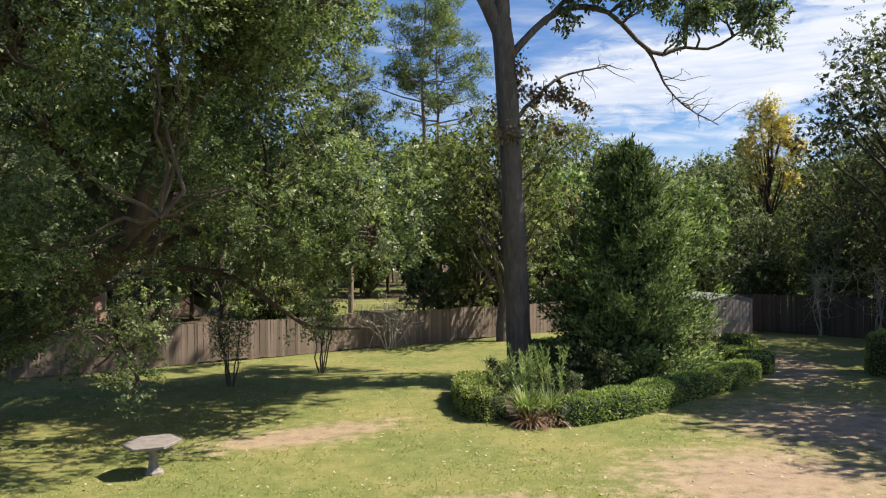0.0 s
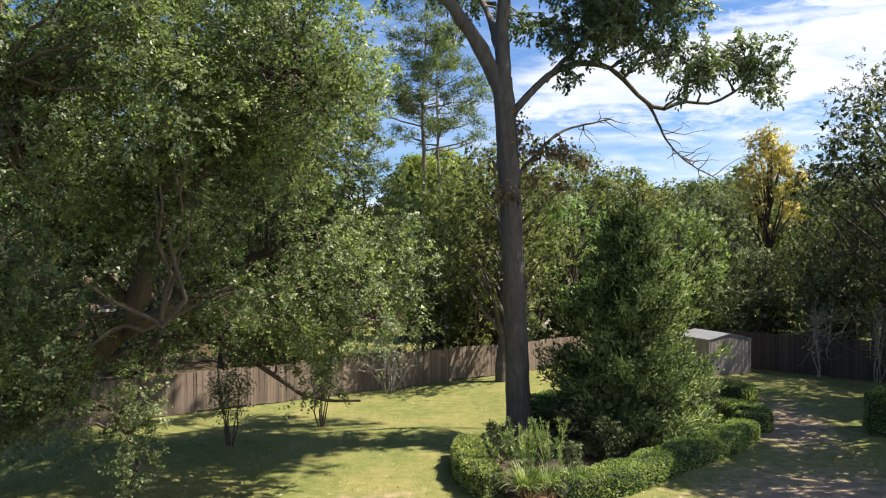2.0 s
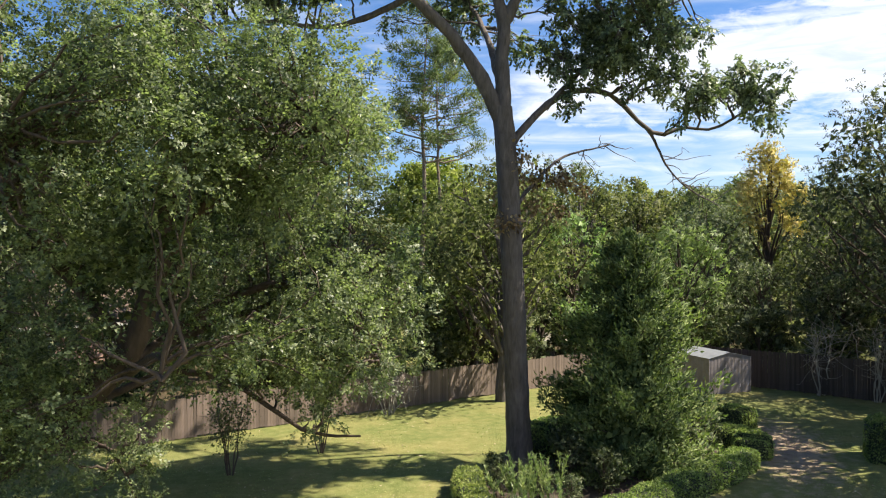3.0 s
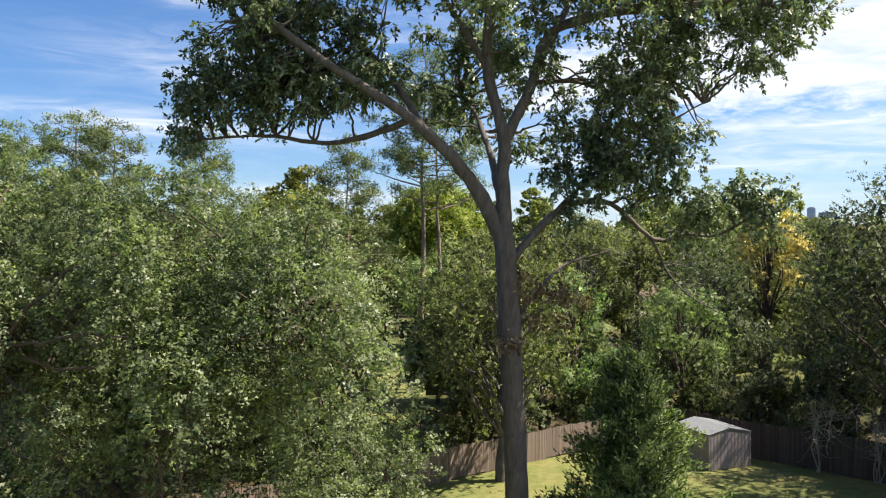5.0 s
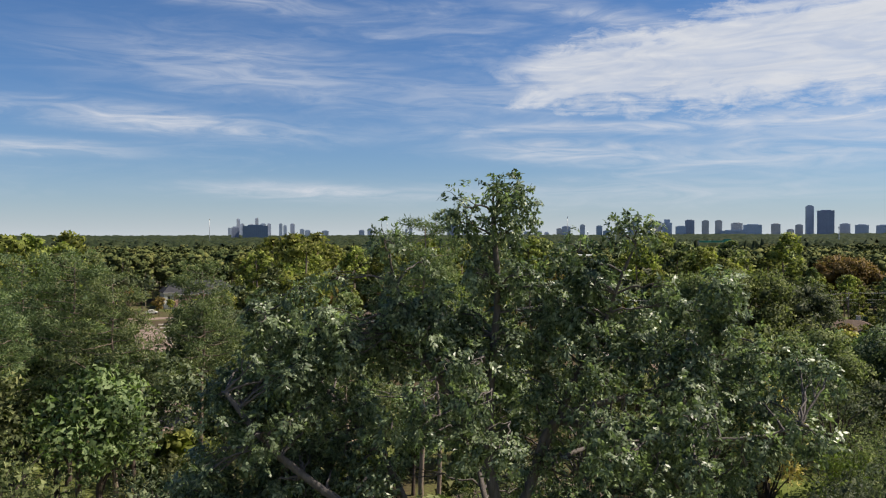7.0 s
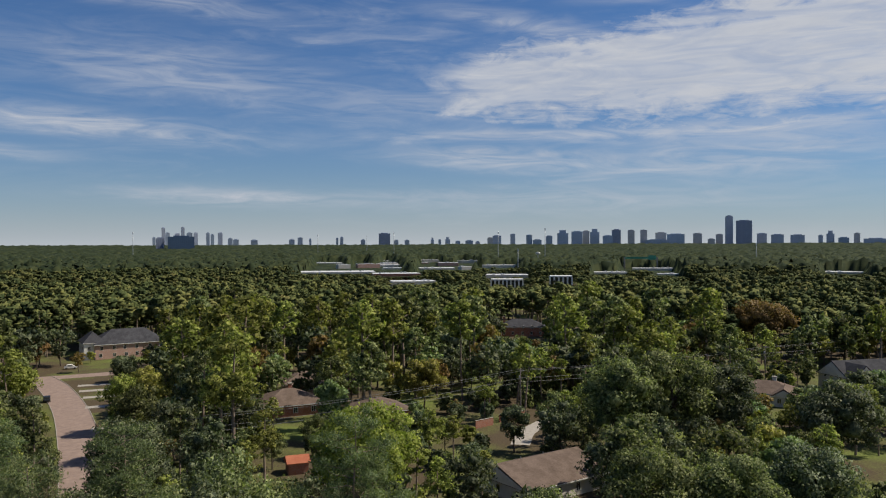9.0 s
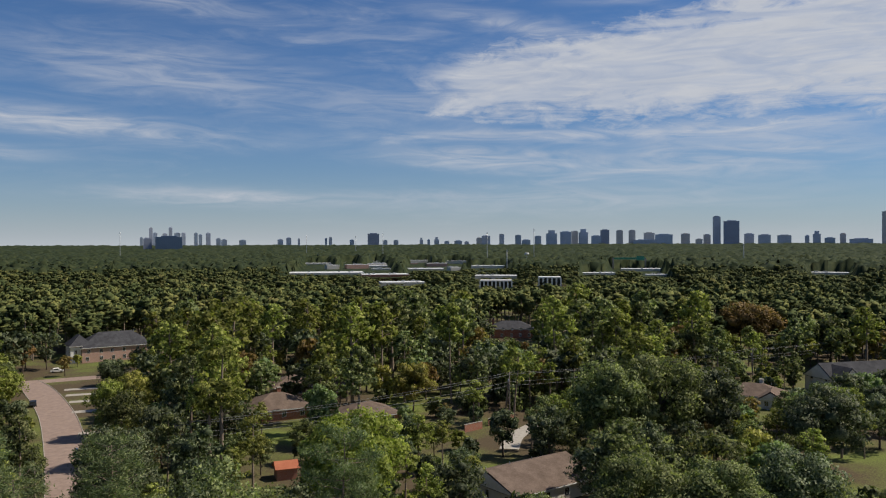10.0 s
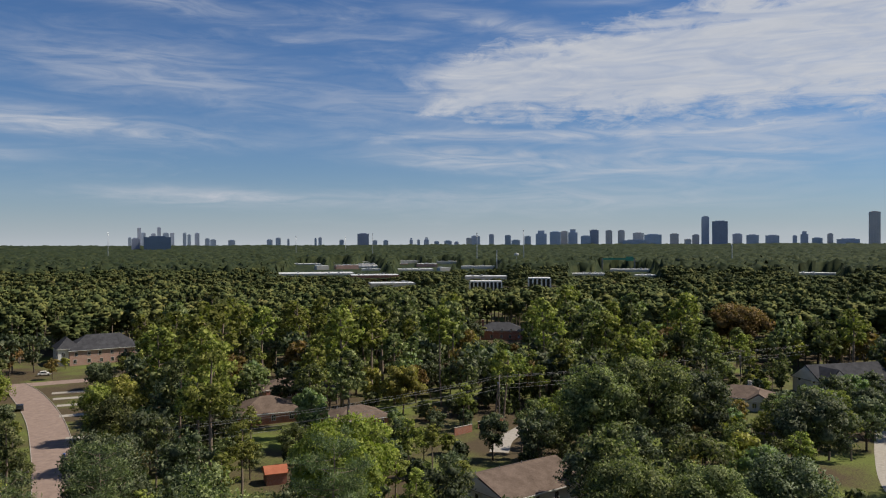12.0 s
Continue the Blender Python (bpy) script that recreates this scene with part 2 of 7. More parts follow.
def ground_material():
    """Lawn worn to bare earth in places; farther off a mixture of grass and litter."""
    m, nt, bsdf = material("lawn")
    pos = node(nt, "ShaderNodeNewGeometry").outputs["Position"]
    sp = node(nt, "ShaderNodeSeparateXYZ", {0: pos})
    fine, mid, broad = world_noise(nt, 26, 4, 0.7), world_noise(nt, 2.2, 5, 0.65), world_noise(nt, 0.28, 4, 0.6)
    g = maths(nt, "ADD", maths(nt, "MULTIPLY", fine, 0.45), maths(nt, "MULTIPLY", mid, 0.55))
    grass = ramp(nt, g, [(0.32, (0.082, 0.102, 0.030)), (0.52, (0.150, 0.168, 0.054)), (0.72, (0.255, 0.245, 0.108))])
    dry = ramp(nt, g, [(0.3, (0.15, 0.15, 0.045)), (0.7, (0.32, 0.27, 0.12))])
    grass = mix(nt, ramp(nt, broad, [(0.42, (0, 0, 0)), (0.66, (0.8,) * 3)]), grass, dry)
    earth = ramp(nt, g, [(0.3, (0.17, 0.115, 0.085)), (0.5, (0.30, 0.215, 0.165)), (0.62, (0.35, 0.275, 0.17)), (0.75, (0.46, 0.345, 0.28))])

    def worn(cx, cy, rx, ry, turn):
        c, s = math.cos(turn), math.sin(turn)
        dx, dy = maths(nt, "SUBTRACT", sp.outputs[0], cx), maths(nt, "SUBTRACT", sp.outputs[1], cy)
        u = maths(nt, "ADD", maths(nt, "MULTIPLY", dx, c / rx), maths(nt, "MULTIPLY", dy, s / rx))
        v = maths(nt, "ADD", maths(nt, "MULTIPLY", dx, -s / ry), maths(nt, "MULTIPLY", dy, c / ry))
        d = maths(nt, "SQRT", maths(nt, "ADD", maths(nt, "MULTIPLY", u, u), maths(nt, "MULTIPLY", v, v)))
        return maths(nt, "SUBTRACT", 1.45, d)
    masks = [worn(-3.8, 21.5, 3.3, 1.25, 0.60), worn(7.2, 17.2, 3.8, 3.0, 0.3), worn(11.5, 22.5, 4.6, 4.0, 0.7),
             worn(14.5, 33, 2.2, 6.0, -0.3), worn(0.0, 15.2, 2.6, 0.9, 0.2)]
    w = masks[0]
    for k in masks[1:]:
        w = maths(nt, "MAXIMUM", w, k)
    edge = maths(nt, "ADD", w, maths(nt, "MULTIPLY", maths(nt, "SUBTRACT", mid, 0.5), 2.6))
    edge = maths(nt, "ADD", edge, maths(nt, "MULTIPLY", maths(nt, "SUBTRACT", fine, 0.5), 0.8))
    bare = ramp(nt, edge, [(0.35, (0, 0, 0)), (1.0, (0.9,) * 3)])
    col = mix(nt, bare, grass, earth)
    # leaf litter under the trees beyond the two fences
    d1 = maths(nt, "ADD", maths(nt, "MULTIPLY", sp.outputs[0], -0.586), maths(nt, "MULTIPLY_ADD", sp.outputs[1], 0.81, -35.1))
    d2 = maths(nt, "ADD", maths(nt, "MULTIPLY", sp.outputs[0], 0.689), maths(nt, "MULTIPLY_ADD", sp.outputs[1], 0.725, -47.97))
    out = maths(nt, "MULTIPLY", maths(nt, "MAXIMUM", d1, d2), 2.0, clamp=True)
    cover = ramp(nt, maths(nt, "ADD", maths(nt, "MULTIPLY", world_noise(nt, 0.035, 3), 0.75), maths(nt, "MULTIPLY", mid, 0.25)), [(0.46, (1, 1, 1)), (0.60, (0.15,) * 3)])
    far = ramp(nt, g, [(0.32, (0.070, 0.100, 0.020)), (0.52, (0.125, 0.160, 0.034)), (0.74, (0.21, 0.225, 0.062))])
    col = mix(nt, out, col, far)
    litter = ramp(nt, g, [(0.3, (0.035, 0.027, 0.017)), (0.7, (0.115, 0.085, 0.050))])
    glade = maths(nt, "MULTIPLY", worn(-5.6, 64, 4.5, 15, 0.1), 3.0, clamp=True)     # a mown strip in the garden behind
    cover = mix(nt, glade, cover, (0.08, 0.08, 0.08))
    col = mix(nt, glade, col, grass)
    col = mix(nt, maths(nt, "MULTIPLY", out, cover), col, litter)
    nt.links.new(col, bsdf.inputs["Base Color"])
    bsdf.inputs["Roughness"].default_value = 0.95
    bsdf.inputs["Specular IOR Level"].default_value = 0.15
    bump(nt, bsdf, g, 0.7, 0.06)
    return m


LAWN = ground_material()
GRASS = leaf_material("grass_blades", (0.155, 0.180, 0.058), (0.235, 0.248, 0.090), (0.36, 0.345, 0.160), 0.6, 0.42, 0.5, 0.0, 0.2)
LITTER = plain_material("fallen_leaf", (0.30, 0.21, 0.12), (0.58, 0.48, 0.34), 2.0, 0.8, 0)
OAK_LEAF = leaf_material("oak_leaf", (0.036, 0.053, 0.028), (0.120, 0.155, 0.076), (0.33, 0.375, 0.215), 0.38, 0.34, 0.6, 0.0, 0.35)
LIVE_OAK_LEAF = leaf_material("live_oak_leaf", (0.036, 0.056, 0.026), (0.108, 0.149, 0.066), (0.275, 0.325, 0.165), 0.40, 0.46, 0.45, 0.0, 0.35)
CEDAR_LEAF = leaf_material("cedar_spray", (0.024, 0.044, 0.015), (0.095, 0.142, 0.043), (0.255, 0.310, 0.105), 0.65, 0.28, 0.9, 0.0, 0.2)
GREEN_LEAF = leaf_material("green_leaf", (0.036, 0.047, 0.018), (0.105, 0.124, 0.046), (0.280, 0.290, 0.115), 0.65, 0.34, 0.35, 0.34, 0.1)
DARK_LEAF = leaf_material("dark_leaf", (0.025, 0.038, 0.019), (0.072, 0.092, 0.044), (0.215, 0.232, 0.125), 0.6, 0.28, 0.35, 0.30, 0.15)
BRIGHT_LEAF = leaf_material("bright_leaf", (0.056, 0.092, 0.032), (0.142, 0.205, 0.072), (0.290, 0.365, 0.145), 0.55, 0.38, 0.35, 0.1, 0.2)
PINE_LEAF = leaf_material("pine_needles", (0.054, 0.066, 0.014), (0.168, 0.184, 0.037), (0.385, 0.385, 0.090), 0.65, 0.38, 0.35, 0.30, 0.08)
BRIGHT_PINE = leaf_material("bright_needles", (0.080, 0.110, 0.014), (0.178, 0.215, 0.028), (0.310, 0.335, 0.052), 0.6, 0.4, 0.5, 0.0, 0.15)
NEEDLES = leaf_material("grey_needles", (0.055, 0.082, 0.036), (0.120, 0.158, 0.066), (0.220, 0.250, 0.098), 0.6, 0.35, 0.35, 0.1, 0.2)
RUST_LEAF = leaf_material("rust_leaf", (0.085, 0.060, 0.020), (0.170, 0.105, 0.032), (0.280, 0.170, 0.050), 0.6, 0.35, 0.35, 0.2, 0.15)
YELLOW_LEAF = leaf_material("yellow_leaf", (0.11, 0.105, 0.025), (0.25, 0.225, 0.045), (0.43, 0.385, 0.085), 0.55, 0.4, 0.5, 0.2, 0.15)
GOLD_LEAF = leaf_material("golden_leaf", (0.26, 0.195, 0.045), (0.50, 0.385, 0.095), (0.68, 0.56, 0.21), 0.65, 0.15, 0.5, 0.0, 0.1)
HEDGE_LEAF = leaf_material("box_leaf", (0.070, 0.115, 0.026), (0.205, 0.270, 0.064), (0.40, 0.44, 0.140), 0.5, 0.32, 1.2, 0.0, 0.2)
STRAP_LEAF = leaf_material("strap_leaf", (0.085, 0.130, 0.040), (0.185, 0.250, 0.080), (0.38, 0.42, 0.19), 0.42, 0.35, 2.0, 0.0)
DEAD_LEAF = leaf_material("dead_leaf", (0.10, 0.055, 0.03), (0.22, 0.14, 0.08), (0.40, 0.30, 0.20), 0.7, 0.2, 1.0, 0.0, 0.2)
OAK_BARK = bark_material("oak_bark", (0.032, 0.026, 0.024), (0.155, 0.132, 0.124))
DARK_BARK = bark_material("dark_bark", (0.030, 0.022, 0.018), (0.105, 0.074, 0.058))
PINE_BARK = bark_material("pine_bark", (0.10, 0.070, 0.050), (0.28, 0.22, 0.17), 2.0)
PALE_TWIG = bark_material("pale_twig", (0.20, 0.18, 0.15), (0.42, 0.39, 0.34), 5.0)
# near black: the shade between hedge leaves painted as a colour
HEDGE_SHADE = plain_material("hedge_inner_shade", (0.012, 0.018, 0.007), (0.030, 0.040, 0.015), 3.0, 0.9, 0.5)
SOIL = plain_material("mulch", (0.035, 0.024, 0.017), (0.10, 0.07, 0.05), 6.0, 0.95, 0.8)
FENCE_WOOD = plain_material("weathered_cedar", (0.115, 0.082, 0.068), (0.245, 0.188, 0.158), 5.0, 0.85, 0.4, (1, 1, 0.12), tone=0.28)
# the same cedar with the shade of the right-hand fence put into its colour
FENCE_SHADED = plain_material("shaded_cedar", (0.040, 0.028, 0.023), (0.095, 0.070, 0.058), 5.0, 0.85, 0.4, (1, 1, 0.12), tone=0.28)
STONE = plain_material("cast_stone", (0.125, 0.108, 0.104), (0.28, 0.245, 0.232), 7.0, 0.85, 0.3)
SHED_PANEL = plain_material("shed_panel", (0.205, 0.178, 0.182), (0.29, 0.255, 0.26), 3.0, 0.55, 0.05)
SHED_ROOF = plain_material("shed_roof", (0.17, 0.18, 0.20), (0.25, 0.26, 0.28), 3.0, 0.5, 0.05)
CONCRETE = plain_material("concrete", (0.24, 0.215, 0.185), (0.38, 0.345, 0.30), 1.2, 0.85, 0.2)
ROAD = plain_material("old_road", (0.170, 0.118, 0.096), (0.29, 0.212, 0.175), 0.6, 0.9, 0.2)
BRICK_PINK = brick_material("pink_brick", (0.42, 0.24, 0.19), (0.50, 0.31, 0.25), (0.45, 0.38, 0.34))
BRICK_RED = brick_material("red_brick", (0.30, 0.10, 0.06), (0.38, 0.15, 0.09), (0.34, 0.28, 0.24))
STUCCO = plain_material("cream_siding", (0.50, 0.46, 0.40), (0.64, 0.60, 0.53), 0.8, 0.8, 0.1)
TRIM_PAINT = plain_material("trim_paint", (0.60, 0.58, 0.55), (0.75, 0.73, 0.70), 2.0, 0.6, 0)
ROOF_GREY = shingle_material("grey_shingle", (0.030, 0.030, 0.034), (0.075, 0.075, 0.082))
ROOF_BROWN = shingle_material("brown_shingle", (0.088, 0.064, 0.050), (0.175, 0.130, 0.106))
ROOF_TILE = shingle_material("orange_tile", (0.30, 0.095, 0.055), (0.42, 0.16, 0.09))
ROOF_WHITE = plain_material("white_roof", (0.36, 0.36, 0.36), (0.70, 0.70, 0.70), 0.12, 0.6, 0)
POLE_WOOD = bark_material("pole_wood", (0.11, 0.09, 0.075), (0.24, 0.205, 0.18))
GALVANISED = plain_material("galvanised_steel", (0.33, 0.34, 0.35), (0.48, 0.49, 0.50), 3.0, 0.45, 0, metal=0.6)
CABLE = plain_material("black_cable", (0.10, 0.10, 0.105), (0.20, 0.20, 0.21), 3.0, 0.6, 0)
SIGN_GREEN = plain_material("green_sign", (0.02, 0.20, 0.13), (0.04, 0.28, 0.18), 0.2, 0.5, 0)
CAR_PAINT = plain_material("dark_car_paint", (0.012, 0.013, 0.016), (0.022, 0.024, 0.028), 1.0, 0.25, 0)
RUBBER = plain_material("rubber", (0.012, 0.012, 0.012), (0.03, 0.03, 0.03), 4.0, 0.8, 0)
BLUE_PLASTIC = plain_material("blue_plastic", (0.02, 0.06, 0.22), (0.03, 0.09, 0.30), 2.0, 0.4, 0)


def glass_material(name, tint):
    m, nt, bsdf = material(name)
    nt.links.new(mix(nt, noise_tex(nt, 0.3), tint, tuple(0.5 * c for c in tint)), bsdf.inputs["Base Color"])
    bsdf.inputs["Roughness"].default_value, bsdf.inputs["Specular IOR Level"].default_value = 0.12, 0.9
    return m


GLASS = glass_material("window_glass", (0.03, 0.035, 0.04))


# ---- mesh helpers ----
def mesh_of(name, verts, faces, mat, smooth=False):
    """A mesh from arrays: verts n x 3, or n x 6 with their shading normals, faces m x 3 or m x 4."""
    verts, faces = np.asarray(verts, dtype=np.float32), np.asarray(faces, dtype=np.int32)
    normals = verts[:, 3:] if verts.shape[1] == 6 else None
    verts = np.ascontiguousarray(verts[:, :3])
    me = bpy.data.meshes.new(name)
    k = faces.shape[1]
    me.vertices.add(len(verts))
    me.vertices.foreach_set("co", verts.ravel())
    me.loops.add(faces.size)
    me.loops.foreach_set("vertex_index", faces.ravel())
    me.polygons.add(len(faces))
    me.polygons.foreach_set("loop_start", np.arange(len(faces), dtype=np.int32) * k)
    me.polygons.foreach_set("loop_total", np.full(len(faces), k, dtype=np.int32))
    me.polygons.foreach_set("use_smooth", np.full(len(faces), smooth))
    me.materials.append(mat)
    me.update(calc_edges=True)
    if normals is None:
        me.validate()
        return me
    me.polygons.foreach_set("use_smooth", np.full(len(faces), True))
    at = me.attributes.new("custom_normal", "FLOAT_VECTOR", "POINT")
    at.data.foreach_set("vector", np.ascontiguousarray(normals).ravel())
    return me


def part(name, data, mat=None, parent=None, label=""):
    """Links a mesh, or a bmesh that it turns into one, as one object under a thing or a part."""
    if isinstance(data, bmesh.types.BMesh):
        me = bpy.data.meshes.new(name)
        bmesh.ops.recalc_face_normals(data, faces=data.faces)
        data.to_mesh(me)
        data.free()
        me.materials.append(mat)
    else:
        me = data
    ob = new(name, me)
    ob.parent = parent
    if label:
        tagged(ob, label)
    return ob


def thing(name, label, category, group="", at=(0, 0, 0), turn=0.0):
    ob = new(name)
    ob.empty_display_size = 0.2
    ob.matrix_basis = pose(*at, 0, 0, turn)
    return tagged(ob, label, category, group)


def box(bm, x0, y0, z0, x1, y1, z1, bevel=0.0):
    r = bmesh.ops.create_cube(bm, size=1.0, matrix=Matrix.Translation(((x0 + x1) / 2, (y0 + y1) / 2, (z0 + z1) / 2))
                              @ Matrix.Diagonal((x1 - x0, y1 - y0, z1 - z0, 1)))
    if bevel:
        edges = list({e for v in r["verts"] for e in v.link_edges})
        bmesh.ops.bevel(bm, geom=edges, offset=bevel, segments=2, affect="EDGES", profile=0.5)
    return bm


def boxed(*args, bevel=0.0):
    return box(bmesh.new(), *args, bevel=bevel)


def tube(points, radii, sides=8, lumps=0.0, rng=None):
    """Verts and quads of a tapered tube along a line of points, closed at its end by narrowing."""
    p = np.asarray(points, float)
    r = np.asarray(radii, float)
    t = np.gradient(p, axis=0)
    t /= np.linalg.norm(t, axis=1)[:, None] + 1e-9
    ref = np.where(np.abs(t[:, 2:3]) > 0.9, np.array([[1.0, 0, 0]]), np.array([[0, 0, 1.0]]))
    u = np.cross(t, ref)
    u /= np.linalg.norm(u, axis=1)[:, None] + 1e-9
    for i in range(1, len(u)):
        w = u[i - 1] - t[i] * np.dot(u[i - 1], t[i])
        u[i] = w / (np.linalg.norm(w) + 1e-9)
    v = np.cross(t, u)
    a = np.linspace(0, 2 * np.pi, sides, endpoint=False)
    k = np.ones((len(p), sides))
    if lumps:
        k += lumps * rng.standard_normal((len(p), sides)) + lumps * rng.standard_normal(sides)[None]
    rr = r[:, None] * k
    verts = p[:, None] + rr[..., None] * (np.cos(a)[None, :, None] * u[:, None] + np.sin(a)[None, :, None] * v[:, None])
    i = np.arange(len(p) - 1)[:, None] * sides
    j = np.arange(sides)[None]
    q = np.stack([i + j, i + (j + 1) % sides, i + sides + (j + 1) % sides, i + sides + j], -1).reshape(-1, 4)
    return verts.reshape(-1, 3), q


def joined(pieces):
    vs, fs, n = [], [], 0
    for v, f in pieces:
        vs.append(v)
        fs.append(np.asarray(f) + n)
        n += len(v)
    return np.concatenate(vs), np.concatenate(fs)


def curve_points(ctrl, n):
    """n points along a smooth line through the control points."""
    c = np.asarray(ctrl, float)
    c = np.vstack([2 * c[0] - c[1], c, 2 * c[-1] - c[-2]])
    out = []
    for s in np.linspace(0, len(c) - 3 - 1e-6, n):
        i, f = int(s), s - int(s)
        a, b, d, e = c[i:i + 4]
        out.append(0.5 * (2 * b + (d - a) * f + (2 * a - 5 * b + 4 * d - e) * f * f + (3 * b - a - 3 * d + e) * f ** 3))
    return np.array(out)


def wander(start, end, n, rng, sag=0.0, wob=0.08):
    """A crooked line from start to end, for a branch."""
    start, end = np.asarray(start, float), np.asarray(end, float)
    f = np.linspace(0, 1, n)[:, None]
    length = np.linalg.norm(end - start)
    w = np.cumsum(rng.standard_normal((n, 3)), axis=0) * wob * length / n ** 0.5
    w -= w[0] + f * (w[-1] - w[0])
    p = start + f * (end - start) + w
    p[:, 2] += sag * length * (f * (1 - f))[:, 0] * 4
    return p


def unit(v):
    return v / (np.linalg.norm(v, axis=-1, keepdims=True) + 1e-9)


def leaf_quads(base, way, side, length, width, fold=0.25):
    """Rhomb leaves with a fold: base n x 3, unit way and side, length and width arrays."""
    side = unit(np.cross(way, side))
    nrm = np.cross(way, side)
    L, W = length[:, None], width[:, None]
    mid = base + way * L * 0.45 + nrm * W * fold
    v = np.stack([base, mid + side * W, base + way * L, mid - side * W], 1)
    return v.reshape(-1, 3), np.arange(len(base) * 4).reshape(-1, 4)


def dress(v, out, round_off, corners=4):
    """Turns each leaf's face outwards and gives it a normal between its own and that of the rounded clump it belongs to."""
    p = v.reshape(-1, corners, 3).copy()
    own = unit(np.cross(p[:, 1] - p[:, 0], p[:, -1] - p[:, 0]))
    back = (own * out).sum(1) < 0
    p[back] = p[back][:, ::-1]
    own[back] *= -1
    nrm = unit(out * round_off + own * (1 - round_off))
    return np.concatenate([p, np.repeat(nrm[:, None], corners, 1)], 2).reshape(-1, 6)


def tufts(rng, clumps, per_volume, leaves, length, width, spread, droop, shell=0.55, flat=1.0):
    """Leaves in tufts through and over a crown's clumps (rows x, y, z, r). Returns verts, quads and the tufts' places."""
    out = []
    for x, y, z, r in clumps:
        n = max(6, int(per_volume * r ** 2.3))
        d = unit(rng.standard_normal((n, 3)))
        k = rng.uniform(shell, 1.08, n) ** 0.8
        k *= 1 + 0.22 * np.sin(d[:, 0] * 5 + x) * np.cos(d[:, 1] * 5 + y) + 0.16 * rng.standard_normal(n)
        out.append(np.c_[np.array([x, y, z]) + d * (r * k)[:, None] * np.array([1, 1, flat]), d])
    t = np.concatenate(out)
    c, d = t[:, :3], t[:, 3:]
    n = len(c) * leaves
    cc, dd = np.repeat(c, leaves, 0), np.repeat(d, leaves, 0)
    base = cc + rng.standard_normal((n, 3)) * spread
    way = unit(dd * 0.5 + rng.standard_normal((n, 3)) * 0.6 + np.array([0, 0, -droop]))
    L = length * rng.uniform(0.6, 1.3, n)
    W = width * rng.uniform(0.7, 1.3, n)
    v, q = leaf_quads(base, way, rng.standard_normal((n, 3)), L, W)
    return dress(v, unit(dd + np.array([0, 0, 0.3])), 0.55), q, c


def sprays(rng, clumps, per_area, leaves, spray, length, width, droop, lift=0.6, shell=0.7, flat=1.0, round_off=0.5, tri=False):
    """Leafy twigs over a crown's clumps (rows x, y, z, r): leaves stand in two ranks along each twig and share its tilt.
    Returns verts, quads and the twigs' starts and ends."""
    out = []
    for x, y, z, r in clumps:
        n = max(4, int(per_area * r * r * rng.uniform(0.8, 1.2)))
        d = unit(rng.standard_normal((n, 3)) + np.array([0, 0, 0.25]))
        k = rng.uniform(shell, 1.0, n) * (1 + 0.2 * np.sin(d[:, 0] * 4 + x) * np.cos(d[:, 1] * 4 + y))
        out.append(np.c_[np.array([x, y, z]) + d * (r * k)[:, None] * np.array([1, 1, flat]), d])
    t = np.concatenate(out)
    c, d = t[:, :3], t[:, 3:]
    n = len(c)
    way = unit(d + rng.standard_normal((n, 3)) * 0.55 + np.array([0, 0, -droop]))
    nrm = unit(d * 0.45 + rng.standard_normal((n, 3)) * 0.4 + np.array([0, 0, lift]))
    size = spray * rng.uniform(0.6, 1.3, n)
    m = n * leaves
    f = np.tile(np.linspace(0.15, 1.0, leaves), n)[:, None] + rng.uniform(-0.06, 0.06, (m, 1))
    W, N, C, S = (np.repeat(a, leaves, 0) for a in (way, nrm, c, size))
    side = unit(np.cross(W, N)) * np.tile(np.where(np.arange(leaves) % 2, 1.0, -1.0), n)[:, None]
    base = C + W * (f * S[:, None]) + np.array([0, 0, -1.0]) * droop * 0.35 * (f ** 2) * S[:, None] + rng.standard_normal((m, 3)) * 0.035
    leafway = unit(W * 0.55 + side * 0.85 + rng.standard_normal((m, 3)) * 0.35 + np.array([0, 0, -droop * 0.8]))
    v, q = leaf_quads(base, leafway, N + rng.standard_normal((m, 3)) * 0.35, length * rng.uniform(0.65, 1.25, m), width * rng.uniform(0.7, 1.2, m))
    out = np.repeat(unit(d + np.array([0, 0, 0.3])), leaves, 0)
    if tri:                                         # three-cornered leaves, broad near the stalk
        p = v.reshape(-1, 4, 3)
        lean = (p[:, 0] - p[:, 2]) * 0.2
        v = np.stack([p[:, 1] + lean, p[:, 2], p[:, 3] + lean], 1).reshape(-1, 3)
        return dress(v, out, round_off, 3), np.arange(m * 3).reshape(-1, 3), c, c + way * size[:, None]
    v = dress(v, out, round_off)
    return v, q, c, c + way * size[:, None]


def lobes(rng, rows, per_volume, r_lo, r_hi, hollow=0.45):
    """Clump centres through ellipsoid lobes: rows x, y, z, rx, ry, rz, share."""
    out = []
    for x, y, z, rx, ry, rz, share in rows:
        for _ in range(max(2, int(per_volume * share * rx * ry * rz))):
            d = unit(rng.standard_normal(3)) * rng.uniform(hollow, 1.0)
            out.append([x + d[0] * rx, y + d[1] * ry, z + d[2] * rz, rng.uniform(r_lo, r_hi)])
    return out


